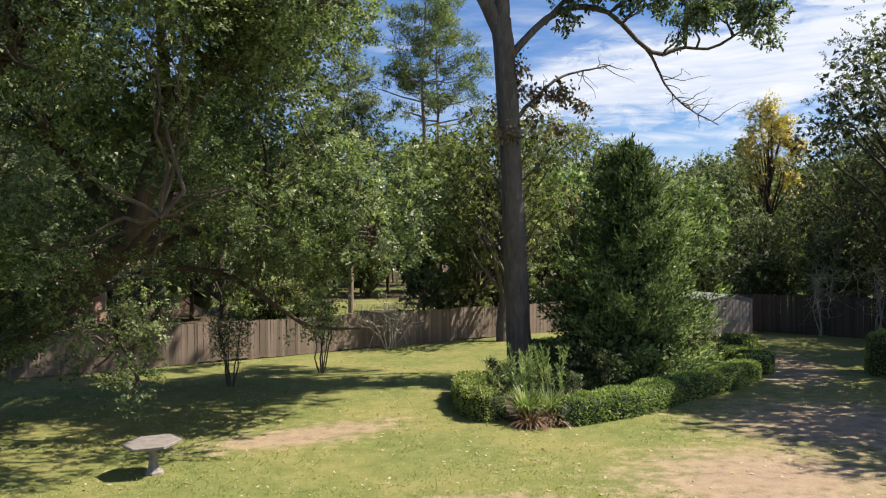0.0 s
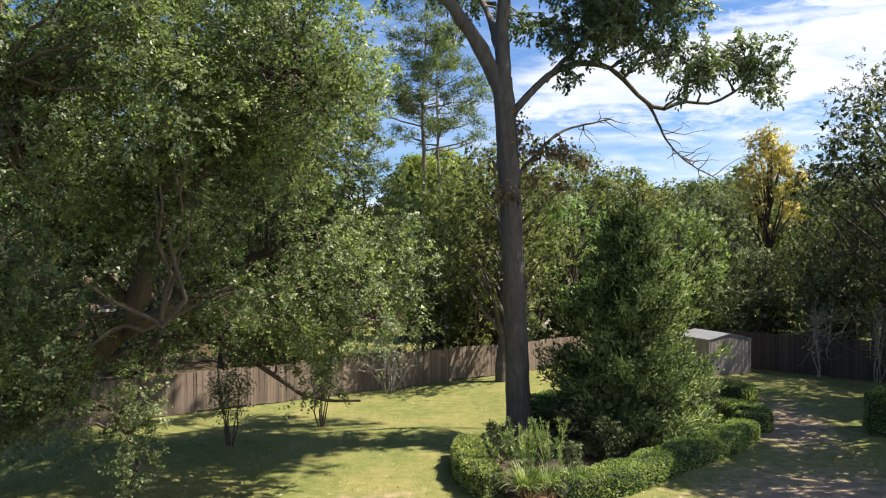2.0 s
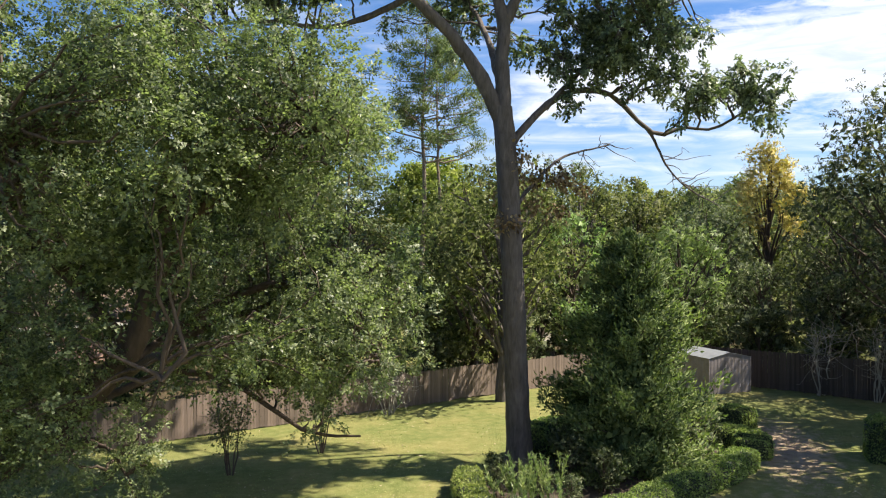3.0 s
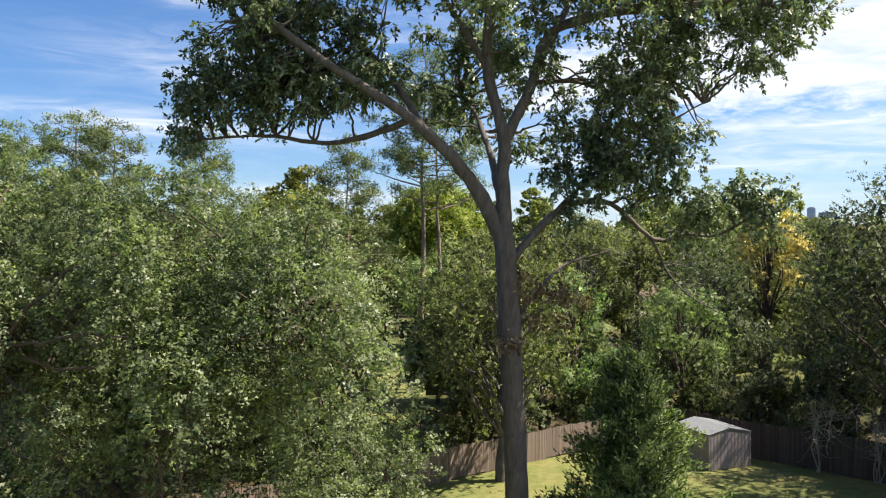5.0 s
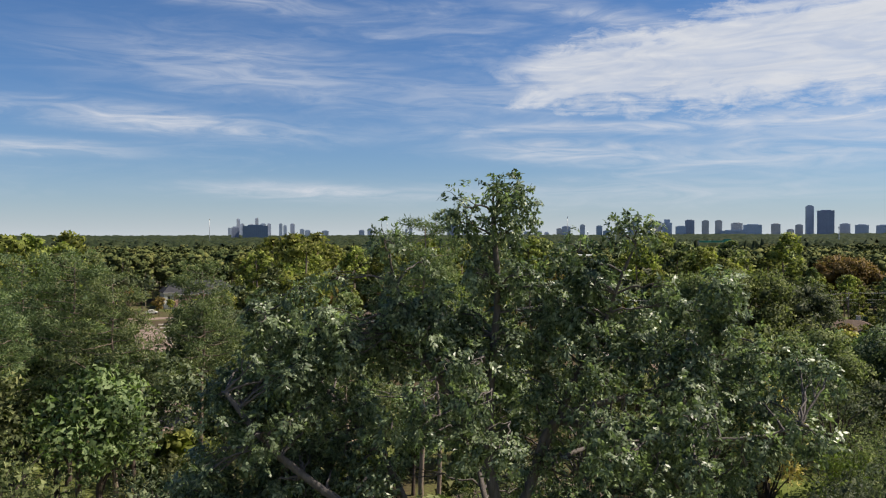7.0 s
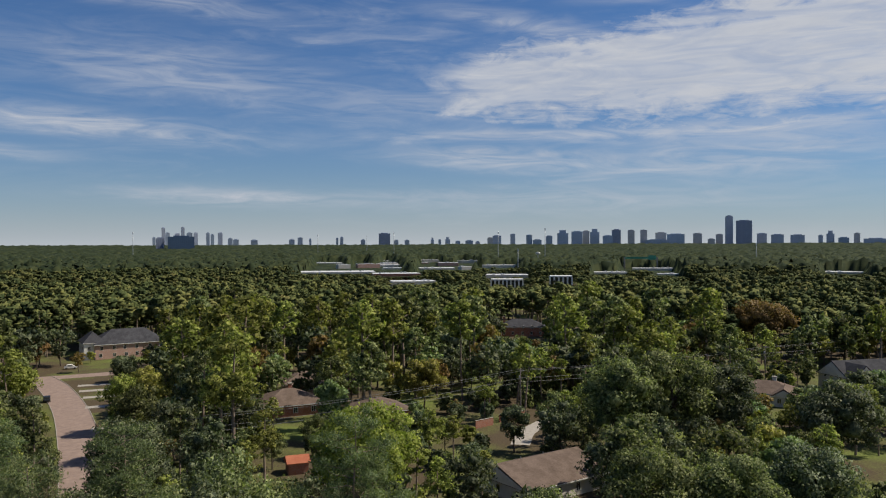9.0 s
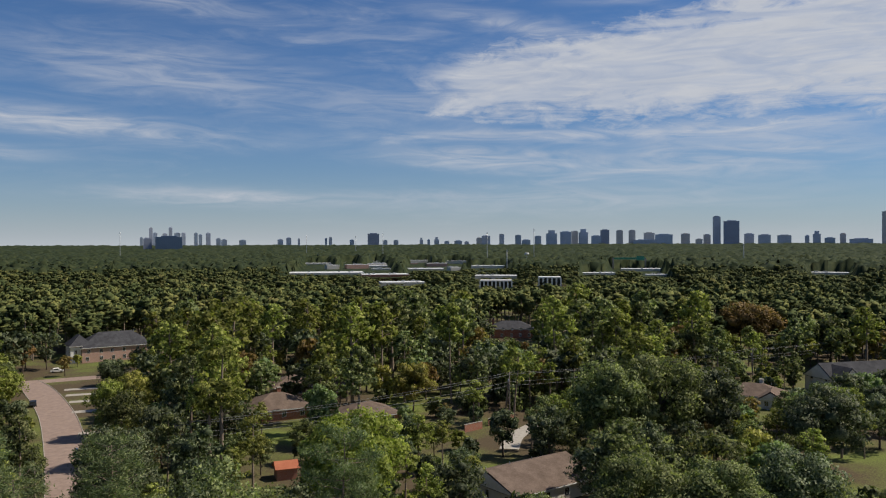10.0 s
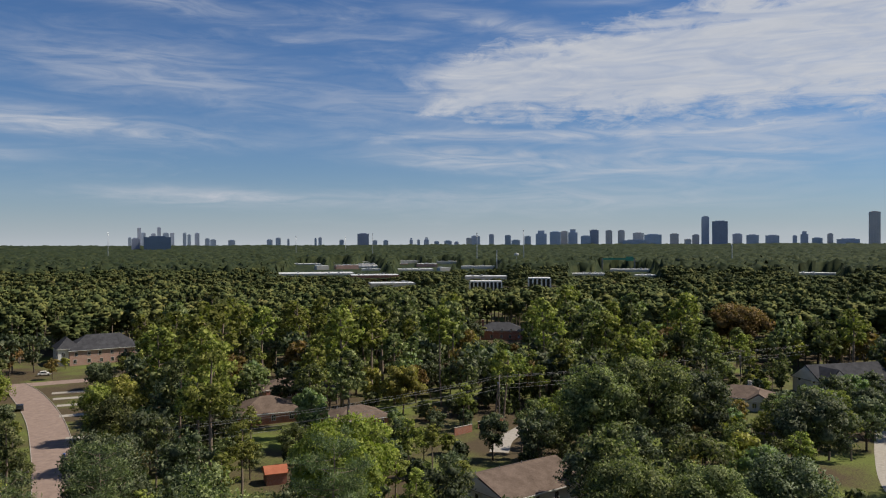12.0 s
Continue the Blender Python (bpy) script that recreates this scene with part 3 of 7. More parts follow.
def cards(rng, clumps, n, size, up=0.35, rag=0.3, flat=1.0):
    """Sprays of foliage as irregular small faces on the outside of a crown's clumps."""
    cl = np.asarray(clumps, float)
    pick = rng.choice(len(cl), n, p=cl[:, 3] ** 2 / (cl[:, 3] ** 2).sum())
    d = unit(rng.standard_normal((n, 3)) + np.array([0, 0, up]))
    k = rng.uniform(0.72, 1.08, n) + 0.12 * rng.standard_normal(n)
    c = cl[pick, :3] + d * (cl[pick, 3] * k)[:, None] * np.array([1, 1, flat])
    nrm = unit(d + rag * 1.1 * rng.standard_normal((n, 3)))
    a = unit(np.cross(nrm, rng.standard_normal((n, 3))))
    b = np.cross(nrm, a)
    s = size * rng.uniform(0.55, 1.15, (n, 3))
    v = np.stack([c + a * s[:, :1], c - a * 0.5 * s[:, 1:2] + b * 0.8 * s[:, 1:2], c - a * 0.5 * s[:, 2:3] - b * 0.8 * s[:, 2:3]], 1)
    v += rng.standard_normal(v.shape) * size * 0.12
    return dress(v, unit(d + np.array([0, 0, 0.2])), 0.75, 3), np.arange(n * 3).reshape(-1, 3)


def cores(rng, clumps, share, flat=1.0, quads=False):
    """The shaded inside of each clump: a lumpy knot of foliage well below its leaves."""
    g = (1 + 5 ** 0.5) / 2
    dv = unit(np.array([(-1, g, 0), (1, g, 0), (-1, -g, 0), (1, -g, 0), (0, -1, g), (0, 1, g), (0, -1, -g), (0, 1, -g), (g, 0, -1), (g, 0, 1), (-g, 0, -1), (-g, 0, 1)]))
    df = np.array([(i, j, k) for i in range(12) for j in range(i + 1, 12) for k in range(j + 1, 12)
                   if max(np.linalg.norm(dv[i] - dv[j]), np.linalg.norm(dv[j] - dv[k]), np.linalg.norm(dv[i] - dv[k])) < 1.2])
    turned = (np.cross(dv[df[:, 1]] - dv[df[:, 0]], dv[df[:, 2]] - dv[df[:, 0]]) * dv[df[:, 0]]).sum(1) < 0
    df[turned] = df[turned][:, ::-1]
    cl = np.asarray(clumps, float)
    n = len(cl)
    p = cl[:, None, :3] + dv[None] * (cl[:, 3] * share)[:, None, None] * (1 + 0.2 * rng.standard_normal((n, 12, 1))) * np.array([1, 1, flat])
    v = np.concatenate([p, np.repeat(dv[None], n, 0)], 2).reshape(-1, 6)
    f = (df[None] + (np.arange(n) * 12)[:, None, None]).reshape(-1, 3)
    return v, np.c_[f, f[:, 2]] if quads else f


def leaf_join(v, q, tri):
    """Adds three-cornered sprays to a mesh of four-cornered leaves, each with a fourth corner at the middle of its last side."""
    t = tri.reshape(-1, 3, 6)
    mid = (t[:, 2] + t[:, 0]) / 2 + (t[:, 2] - t[:, 1]) * 0.15
    w = np.concatenate([t, mid[:, None]], 1).reshape(-1, 6)
    return np.concatenate([v, w]), np.concatenate([q, np.arange(len(w)).reshape(-1, 4) + len(v)])


# ---- ground ----
def far_rise(d):
    """The land rises a little towards the distance."""
    f = np.clip((d - 1300) / 3200, 0, 1)
    return 27.0 * f * f * (3 - 2 * f)


def lawn_height(x, y):
    """The slight unevenness of the lawn."""
    return np.where(np.hypot(x, y - 25) < 60, 0.035 * np.sin(x * 0.9 + 1.3 * np.sin(y * 0.5)) * np.cos(y * 0.7), 0.0)


def build_ground():
    def sheet(r0, n, name):
        g = np.linspace(-1, 1, n)
        g = np.sign(g) * np.abs(g) ** 3.0 * r0
        x, y = np.meshgrid(g, g + 0.0)
        y = y + 25
        z = lawn_height(x, y) + far_rise(np.hypot(x, y))
        v = np.stack([x, y, z], -1).reshape(-1, 3)
        i = np.arange(n * n).reshape(n, n)
        q = np.stack([i[:-1, :-1], i[:-1, 1:], i[1:, 1:], i[1:, :-1]], -1).reshape(-1, 4)
        return mesh_of(name, v, q, LAWN, True)
    tagged(part("ground", sheet(5200, 121, "ground")), "mown lawn with dry tufts and bare worn earth", "lawn", kind="structure")


build_ground()


# ---- trees ----
def tree_thing(name, label, at, wood, wood_mat, foliage, leaf_mat, group="", limbs=(), turn=0.0):
    """A tree: an Empty at its foot, trunk, limbs as parts of the trunk, and crown. Meshes are in the tree's own space."""
    t = thing(name, label, "tree", group, at, turn)
    tr = part("trunk", mesh_of("trunk", *wood, wood_mat, True), parent=t)
    for v, q in limbs:
        part("limb", mesh_of("limb", v, q, wood_mat, True), parent=tr)
    part("crown", mesh_of("crown", *foliage, leaf_mat), parent=t)
    return t


def main_oak():
    """The tall oak by the planting bed: bare trunk, a fork high up, three spreading limbs and a broad crown."""
    rng = np.random.default_rng(11)
    o = np.array([2.95, 30.2, 0])
    trunk = curve_points([(0, 0, -0.2), (0.0, 0, 0.5), (-0.08, 0, 3), (-0.22, -0.05, 7), (-0.42, -0.1, 11), (-0.65, -0.2, 14.0)], 34)
    rad = np.interp(trunk[:, 2], [-0.2, 0.3, 1.0, 3, 8, 12, 14], [0.78, 0.58, 0.49, 0.44, 0.41, 0.40, 0.38])
    tv = tube(trunk, rad, 18, 0.03, rng)
    lines = {
        "left": ([(-0.7, -0.2, 13.6), (-1.6, -0.5, 15.3), (-2.6, -1.0, 16.6), (-4.2, -1.6, 18.0), (-6.4, -2.0, 19.4), (-9.2, -1.8, 21.4), (-11.0, -1.4, 23.4)], 0.31),
        "left_low": ([(-4.0, -1.5, 17.9), (-5.4, -0.6, 17.6), (-7.4, 0.2, 17.3), (-10.0, 0.6, 17.6), (-12.6, 0.9, 17.6)], 0.15),
        "centre": ([(-0.65, -0.2, 13.9), (-0.65, 0, 15.8), (-0.6, 0.1, 17.6), (-1.2, 0.4, 20.2), (-1.1, 0.5, 23.0), (-0.8, 0.3, 26.5), (-1.0, 0, 30.0)], 0.32),
        "right_up": ([(-0.6, 0.1, 17.2), (0.2, 0.2, 18.8), (0.7, 0.4, 20.2), (1.5, 0.6, 21.8), (3.9, 0.8, 22.6), (6.5, 1.0, 23.4), (8.3, 0.5, 25.8)], 0.24),
        "right_far": ([(1.6, 0.6, 21.8), (3.2, -1.0, 21.9), (5.6, -2.2, 21.9), (7.8, -2.6, 22.0), (9.4, -2.6, 22.4)], 0.14),
        "right": ([(-0.5, -0.05, 12.2), (0.2, 0.4, 13.1), (1.4, 0.9, 14.3), (2.8, 1.6, 14.9), (4.4, 2.4, 14.7), (6.1, 3.0, 13.3), (7.4, 3.1, 13.6), (8.6, 2.8, 13.5), (9.8, 2.2, 14.2)], 0.165),
        "back": ([(-0.7, -0.1, 14.6), (-0.9, 1.8, 16.6), (-1.4, 4.2, 18.8), (-2.0, 6.6, 20.5)], 0.19),
        "dead": ([(-0.35, 0, 9.9), (0.7, 1.4, 11.0), (2.2, 2.6, 12.3), (4.2, 3.2, 12.8)], 0.10),
        "hanging": ([(5.8, 2.9, 13.6), (6.15, 3.0, 13.1), (6.5, 3.0, 12.2), (7.4, 2.9, 11.2), (8.8, 2.8, 10.4)], 0.075),
        "right_low": ([(1.2, 0.8, 14.1), (2.8, 1.0, 15.8), (4.8, 0.8, 17.4), (7.2, 0.4, 18.8)], 0.10),
        "right_back": ([(0.5, 0.3, 19.6), (2.6, 2.4, 20.0), (5.0, 4.2, 19.8), (7.6, 5.2, 20.4)], 0.12),
        "left_mid": ([(-3.6, -1.3, 17.5), (-5.2, 0.6, 20.2), (-7.4, 1.6, 22.4), (-9.6, 1.8, 24.6), (-10.2, 1.2, 26.2)], 0.15),
        "left_up": ([(-1.2, 0.4, 20.2), (-2.6, 0.8, 22.4), (-4.2, 0.6, 25.0), (-5.0, 0.0, 28.0)], 0.15),
        "right_top": ([(0.8, 0.4, 20.4), (2.2, 0.8, 23.2), (3.4, 0.6, 26.0), (4.4, 0.2, 28.8)], 0.15),
    }
    limbs, pts = [], {}
    for k, (c, r) in lines.items():
        p = curve_points(c, 22)
        p += np.cumsum(rng.standard_normal(p.shape), 0) * 0.02
        pts[k] = p
        limbs.append([tube(p, np.linspace(r, r * 0.28, len(p)) * (1 + 0.05 * rng.standard_normal(len(p))), 9, 0.03, rng)])
    keys = list(lines)
    # crown: uneven lobes borne by the limbs, open where the limbs show
    clumps = lobes(rng, ((-0.9, 0, 29.7, 1.7, 1.7, 2.1, 1.5), (-4.7, -0.3, 28.4, 0.9, 1.0, 1.5, 1.6), (4.3, 0.2, 28.9, 0.9, 0.9, 1.2, 1.7), (2.2, 0.4, 27.6, 1.4, 1.5, 1.5, 1.3),
                         (6.7, -0.6, 26.8, 2.1, 1.7, 1.4, 1.2), (-7.6, 0.2, 27.0, 0.9, 0.9, 1.0, 1.6), (-9.6, 0.0, 25.9, 1.6, 1.7, 1.4, 1.3), (-9.3, 0.2, 22.6, 4.3, 4.6, 3.3, 0.80),
                         (-3.2, 1.2, 25.0, 3.2, 3.6, 2.6, 0.75), (2.0, 1.0, 24.6, 3.6, 4.2, 2.8, 0.72), (7.3, 0.0, 22.6, 4.2, 4.2, 2.7, 0.75), (10.6, -0.5, 24.0, 1.4, 1.3, 0.9, 1.4),
                         (9.9, 0.2, 20.6, 1.4, 1.4, 1.3, 1.2), (4.2, 0.8, 17.2, 4.0, 2.6, 2.4, 1.1), (8.4, 1.6, 14.9, 3.2, 1.9, 1.5, 1.6), (-13.0, 0.6, 17.8, 1.5, 1.3, 1.3, 1.5),
                         (-7.6, 0.0, 19.7, 4.2, 2.6, 1.2, 0.9), (-10.6, 0.0, 19.2, 3.2, 2.6, 1.6, 1.5), (-6.6, -0.5, 19.2, 2.6, 2.0, 1.2, 1.5), (2.4, 0.7, 15.9, 2.2, 1.8, 1.8, 1.0), (-1.5, 5.5, 21.0, 5.6, 2.8, 4.0, 0.5), (4.6, 0.4, 20.2, 3.4, 2.6, 2.0, 0.7), (-2.8, -3.6, 23.0, 3.0, 2.2, 2.4, 0.7),
                         (3.6, -3.8, 22.6, 3.4, 2.2, 2.6, 0.7), (0.6, 1.4, 20.6, 2.4, 2.4, 1.6, 0.6), (6.0, 4.6, 19.2, 3.6, 2.2, 3.0, 0.5), (-0.9, 0.2, 27.2, 2.4, 2.2, 1.7, 1.0), (-4.0, 0.5, 26.6, 2.6, 2.0, 1.7, 1.0), (3.8, 0.5, 26.2, 2.8, 2.2, 1.8, 1.0),
                         (-7.0, 0.5, 24.9, 2.8, 2.4, 1.8, 1.0), (7.0, 0.0, 24.8, 2.8, 2.2, 1.5, 1.0)),
                   1.35, 0.45, 0.9, 0.3)
    clumps = np.array(clumps)
    v, q, c, _ = sprays(rng, clumps, 52, 14, 0.40, 0.200, 0.050, 0.62, 0.35, 0.2)
    # branches to the clumps and twigs to a share of the tufts
    allp = np.concatenate([pts[k] for k in keys])
    own = np.concatenate([[i] * 22 for i, k in enumerate(keys)])
    for cl in clumps:
        d = np.linalg.norm(allp - cl[:3], axis=1) + 0.5 * np.maximum(0, allp[:, 2] - cl[2] + 0.5) + 0.9 * np.maximum(0, cl[2] - allp[:, 2] - 1.2)
        j = int(np.argmin(d))
        p = wander(allp[j], cl[:3], 9, rng, 0.06, 0.10)
        limbs[own[j]].append(tube(p, np.linspace(0.055, 0.018, 9), 5))
        near = c[np.linalg.norm(c - cl[:3], axis=1) < cl[3] * 1.1]
        for e in near[rng.permutation(len(near))[:4]]:
            limbs[own[j]].append(tube(wander(p[rng.integers(4, 9)], e, 5, rng, 0.04, 0.12), np.linspace(0.022, 0.006, 5), 4))
    for k in ("dead", "hanging"):
        for _ in range(16):
            j = rng.integers(8, 22)
            e = pts[k][j] + rng.standard_normal(3) * np.array([0.8, 0.6, 0.5]) + (0.5, 0, -0.15)
            limbs[keys.index(k)].append(tube(wander(pts[k][j], e, 6, rng, 0, 0.16), np.linspace(0.025, 0.006, 6), 4))
    t = tree_thing("oak_tree", "tall oak with bare grey trunk, high fork and glossy leaves", o, tv, OAK_BARK, (v, q), OAK_LEAF,
                   limbs=[joined(l) for l in limbs])
    # withered leaves on the lower stubs
    cl = [(0.1 + 0.5 * rng.standard_normal(), 0.5 * rng.standard_normal(), z, 0.45) for z in (9.6, 10.2, 10.8, 11.4, 12.2)]
    cl += [(rng.uniform(1.0, 3.2), rng.uniform(0.6, 2.4), rng.uniform(10.0, 11.6), 0.45) for _ in range(5)]
    dv, dq, _ = tufts(rng, cl, 90, 8, 0.2, 0.06, 0.14, 0.7, 0.1)
    part("withered_leaves", mesh_of("withered_leaves", dv, dq, DEAD_LEAF), parent=t, label="brown withered leaves on dead stubs")


main_oak()


def live_oak():
    """The wide live oak beside the lawn: leaning dark trunk, low arching limbs, dense small leaves down to the grass."""
    rng = np.random.default_rng(5)
    o = np.array([-13.2, 24.5, 0])
    trunk = curve_points([(-2.0, -1.2, -0.2), (-1.4, -1.3, 0.8), (0.1, -1.6, 2.1), (1.6, -1.9, 3.1), (4.0, -2.1, 5.4), (4.7, -2.2, 7.0), (5.2, -2.3, 8.7), (5.4, -2.8, 10.6), (5.4, -3.4, 12.6)], 36)
    tv = tube(trunk, np.interp(np.linspace(0, 1, 36), [0, 0.05, 0.2, 0.5, 0.7, 1], [0.75, 0.58, 0.46, 0.36, 0.28, 0.08]), 14, 0.04, rng)
    ctrl = [
        [(1.4, -0.2, 3.0), (3.2, -1.4, 4.6), (5.0, -3.6, 5.6), (6.5, -6.2, 6.2), (7.2, -8.2, 6.0)],
        [(1.7, -0.2, 3.4), (4.2, 0.4, 4.4), (6.8, 0.4, 4.0), (8.8, 0.2, 2.8), (10.4, 0.0, 2.6)],
        [(2.4, -0.3, 4.5), (5.0, 1.4, 6.4), (7.5, 1.6, 7.4), (9.8, 0.6, 6.6), (11.2, -1.0, 5.2)],
        [(1.0, -0.2, 2.4), (0.8, -2.6, 4.4), (1.4, -5.4, 5.6), (2.2, -8.0, 5.6)],
        [(2.9, -0.4, 5.5), (2.2, -2.6, 8.0), (2.6, -5.2, 9.8), (3.4, -7.6, 11.0)],
        [(3.6, -0.4, 7.0), (6.0, -2.0, 9.4), (8.2, -4.0, 10.8), (9.6, -5.2, 11.6)],
        [(1.2, 0, 2.8), (-1.5, 0.6, 5.4), (-3.6, 0.8, 7.2), (-5.5, 0.0, 8.2)],
        [(0.8, 0, 2.2), (2.6, -2.2, 3.0), (4.2, -3.2, 2.9), (5.0, -3.5, 1.6)],
        [(3.0, -0.4, 5.7), (4.2, 2.6, 7.6), (5.2, 4.4, 8.8), (5.8, 6.6, 11.6)],
        [(2.4, -0.3, 4.5), (5.0, 1.8, 5.8), (7.6, 3.0, 6.8), (10.2, 3.4, 8.2)],
    ]
    limbs, pts = [], []
    for i, c in enumerate(ctrl):
        c[0] = tuple(trunk[np.argmin(np.abs(trunk[:, 2] - c[0][2]))])
        p = curve_points(c, 20)
        p += np.cumsum(rng.standard_normal(p.shape), 0) * 0.035
        pts.append(p)
        limbs.append([tube(p, np.linspace({7: 0.10, 1: 0.15}.get(i, 0.22), 0.035, 20), 8, 0.04, rng)])
    clumps = []
    for i, p in enumerate(pts):
        for f in np.linspace(0.35, 1.0, 7):
            c = p[int(f * 19)] + rng.standard_normal(3) * np.array([0.8, 0.8, 0.5]) + (0, 0, 0.5 if i not in (1, 2, 7) else 0.1)
            clumps.append([*c, rng.uniform(0.8, 1.35) * (0.40 if i == 7 else 0.62 if i == 1 else 1.0)])
    for _ in range(290):                            # the dome
        d = unit(rng.standard_normal(3) + np.array([0, 0, 0.3]))
        d = np.sign(d) * np.abs(d) ** 0.8
        k = rng.uniform(0.62, 1.0)
        c = np.array([4.4, -3.4, 7.9]) + d * k * np.array([7.6, 6.6, 6.4])
        if c[2] > 4.3 and np.hypot(c[0] + o[0], c[1] + o[1]) > 14.0:
            clumps.append([*c, rng.uniform(0.6, 1.05)])
    clumps += lobes(rng, ((10.8, -1.8, 5.9, 2.3, 2.4, 2.0, 1.1), (10.0, -6.0, 12.2, 2.4, 2.8, 2.0, 1.0), (6.8, -6.4, 13.2, 3.0, 3.0, 1.7, 1.0), (2.6, -6.0, 13.4, 3.0, 3.0, 1.6, 1.0), (9.6, 3.2, 7.4, 3.4, 2.8, 2.9, 0.8), (9.6, -8.4, 10.8, 2.3, 2.0, 1.7, 1.2), (4.2, 7.2, 11.0, 3.0, 3.4, 4.2, 0.8), (5.3, -8.9, 5.6, 1.9, 1.5, 1.6, 1.1), (7.3, -8.7, 5.4, 1.5, 1.4, 1.1, 0.9)), 1.3, 0.6, 1.05)
    for _ in range(12):                             # the shaded low skirt
        clumps.append([rng.uniform(-3, 2), rng.uniform(-6, -2), rng.uniform(2.8, 5.5), rng.uniform(0.8, 1.1)])
    for x, y, z, r in ((4.9, -3.6, 1.9, 0.5), (5.0, -3.4, 3.1, 0.6), (4.7, -3.7, 1.1, 0.45), (4.7, -3.5, 2.5, 0.5), (5.1, -3.8, 1.5, 0.5), (4.9, -3.4, 3.5, 0.7), (5.2, -3.6, 2.7, 0.5), (3.2, -4.6, 3.0, 0.9), (7.2, 1.4, 2.9, 0.6), (10.6, -2.2, 4.4, 1.0),
                       (11.0, -2.2, 5.6, 1.0), (11.2, -1.0, 3.6, 0.8), (10.2, -1.2, 6.6, 1.1), (0.6, -5.6, 2.2, 0.8), (12.2, 0.6, 3.4, 0.6), (9.0, -2.0, 5.2, 1.0)):
        clumps.append([x, y, z, r])
    clumps += [[rng.uniform(-0.5, 2.2), rng.uniform(-5, -2.4), rng.uniform(1.2, 3.2), rng.uniform(0.5, 0.7)] for _ in range(4)]
    clumps = np.array(clumps)
    wx, wy, wz = (clumps[:, :3] + o).T
    clear = np.zeros(len(clumps), bool)               # an opening in the crown before the leaning trunk
    for eye in (5.2, 6.6):
        up = (wz - eye) / wy * 22.4 + eye               # where the line past the clump meets the trunk
        side = wx / wy + 0.421 - 0.0185 * (np.clip(up, 4.8, 8.2) - 4.8)
        clear |= (wy < 22.6) & (up > 4.4) & (up < 8.3) & (np.abs(side) < 0.018 + 0.8 * clumps[:, 3] / wy)
    clumps = clumps[~clear]
    low = (wz[~clear] - 0.9 * clumps[:, 3] < 7.9 - 0.172 * wy[~clear]) & (wx[~clear] > -0.37 * wy[~clear]) & (np.arange(len(clumps)) >= 70)
    hang = (np.abs(clumps[:, 0] - 4.8) < 0.7) & (clumps[:, 2] < 3.6)
    clumps = clumps[~low | hang]                       # the crown stands clear of the lawn but for a few trailing boughs
    back = clumps[:, 1] + o[1] > 23.5
    v, q, c, ends = sprays(rng, clumps[~back], 82, 16, 0.40, 0.106, 0.039, 0.22, 0.65, 0.5, 1.0, 0.48, True)
    v2, q2, c2, ends = sprays(rng, clumps[back], 42, 15, 0.44, 0.135, 0.048, 0.2, 0.65, 0.5, 1.0, 0.60, True)
    v, q = joined([(v, q), (v2, q2)])
    c = np.concatenate([c, c2])
    allp = np.concatenate(pts)
    for cl in clumps:
        j = int(np.argmin(np.linalg.norm(allp - cl[:3], axis=1)))
        p = wander(allp[j], cl[:3], 8, rng, 0.02, 0.14)
        limbs[j // 20].append(tube(p, np.linspace(0.055, 0.016, 8), 5))
        near = c[np.linalg.norm(c - cl[:3], axis=1) < cl[3] * 1.1]
        for e in near[rng.permutation(len(near))[:2]]:
            limbs[j // 20].append(tube(wander(p[rng.integers(3, 8)], e, 4, rng, 0.0, 0.14), np.linspace(0.014, 0.004, 4), 3))
    inner = lobes(rng, ((4.2, -2.6, 8.6, 4.8, 3.6, 3.4, 1.0),), 0.6, 0.9, 1.3, 0.2)
    iv, iq, _, _ = sprays(rng, inner, 12, 11, 0.7, 0.24, 0.085, 0.1, 0.6, 0.1, 1.0, 0.5, True)
    v, q = joined([(v, q), (iv, iq)])
    tree_thing("live_oak", "wide live oak with leaning dark trunk and low limbs", o, tv, DARK_BARK, (v, q), LIVE_OAK_LEAF,
               limbs=[joined(l) for l in limbs])


live_oak()


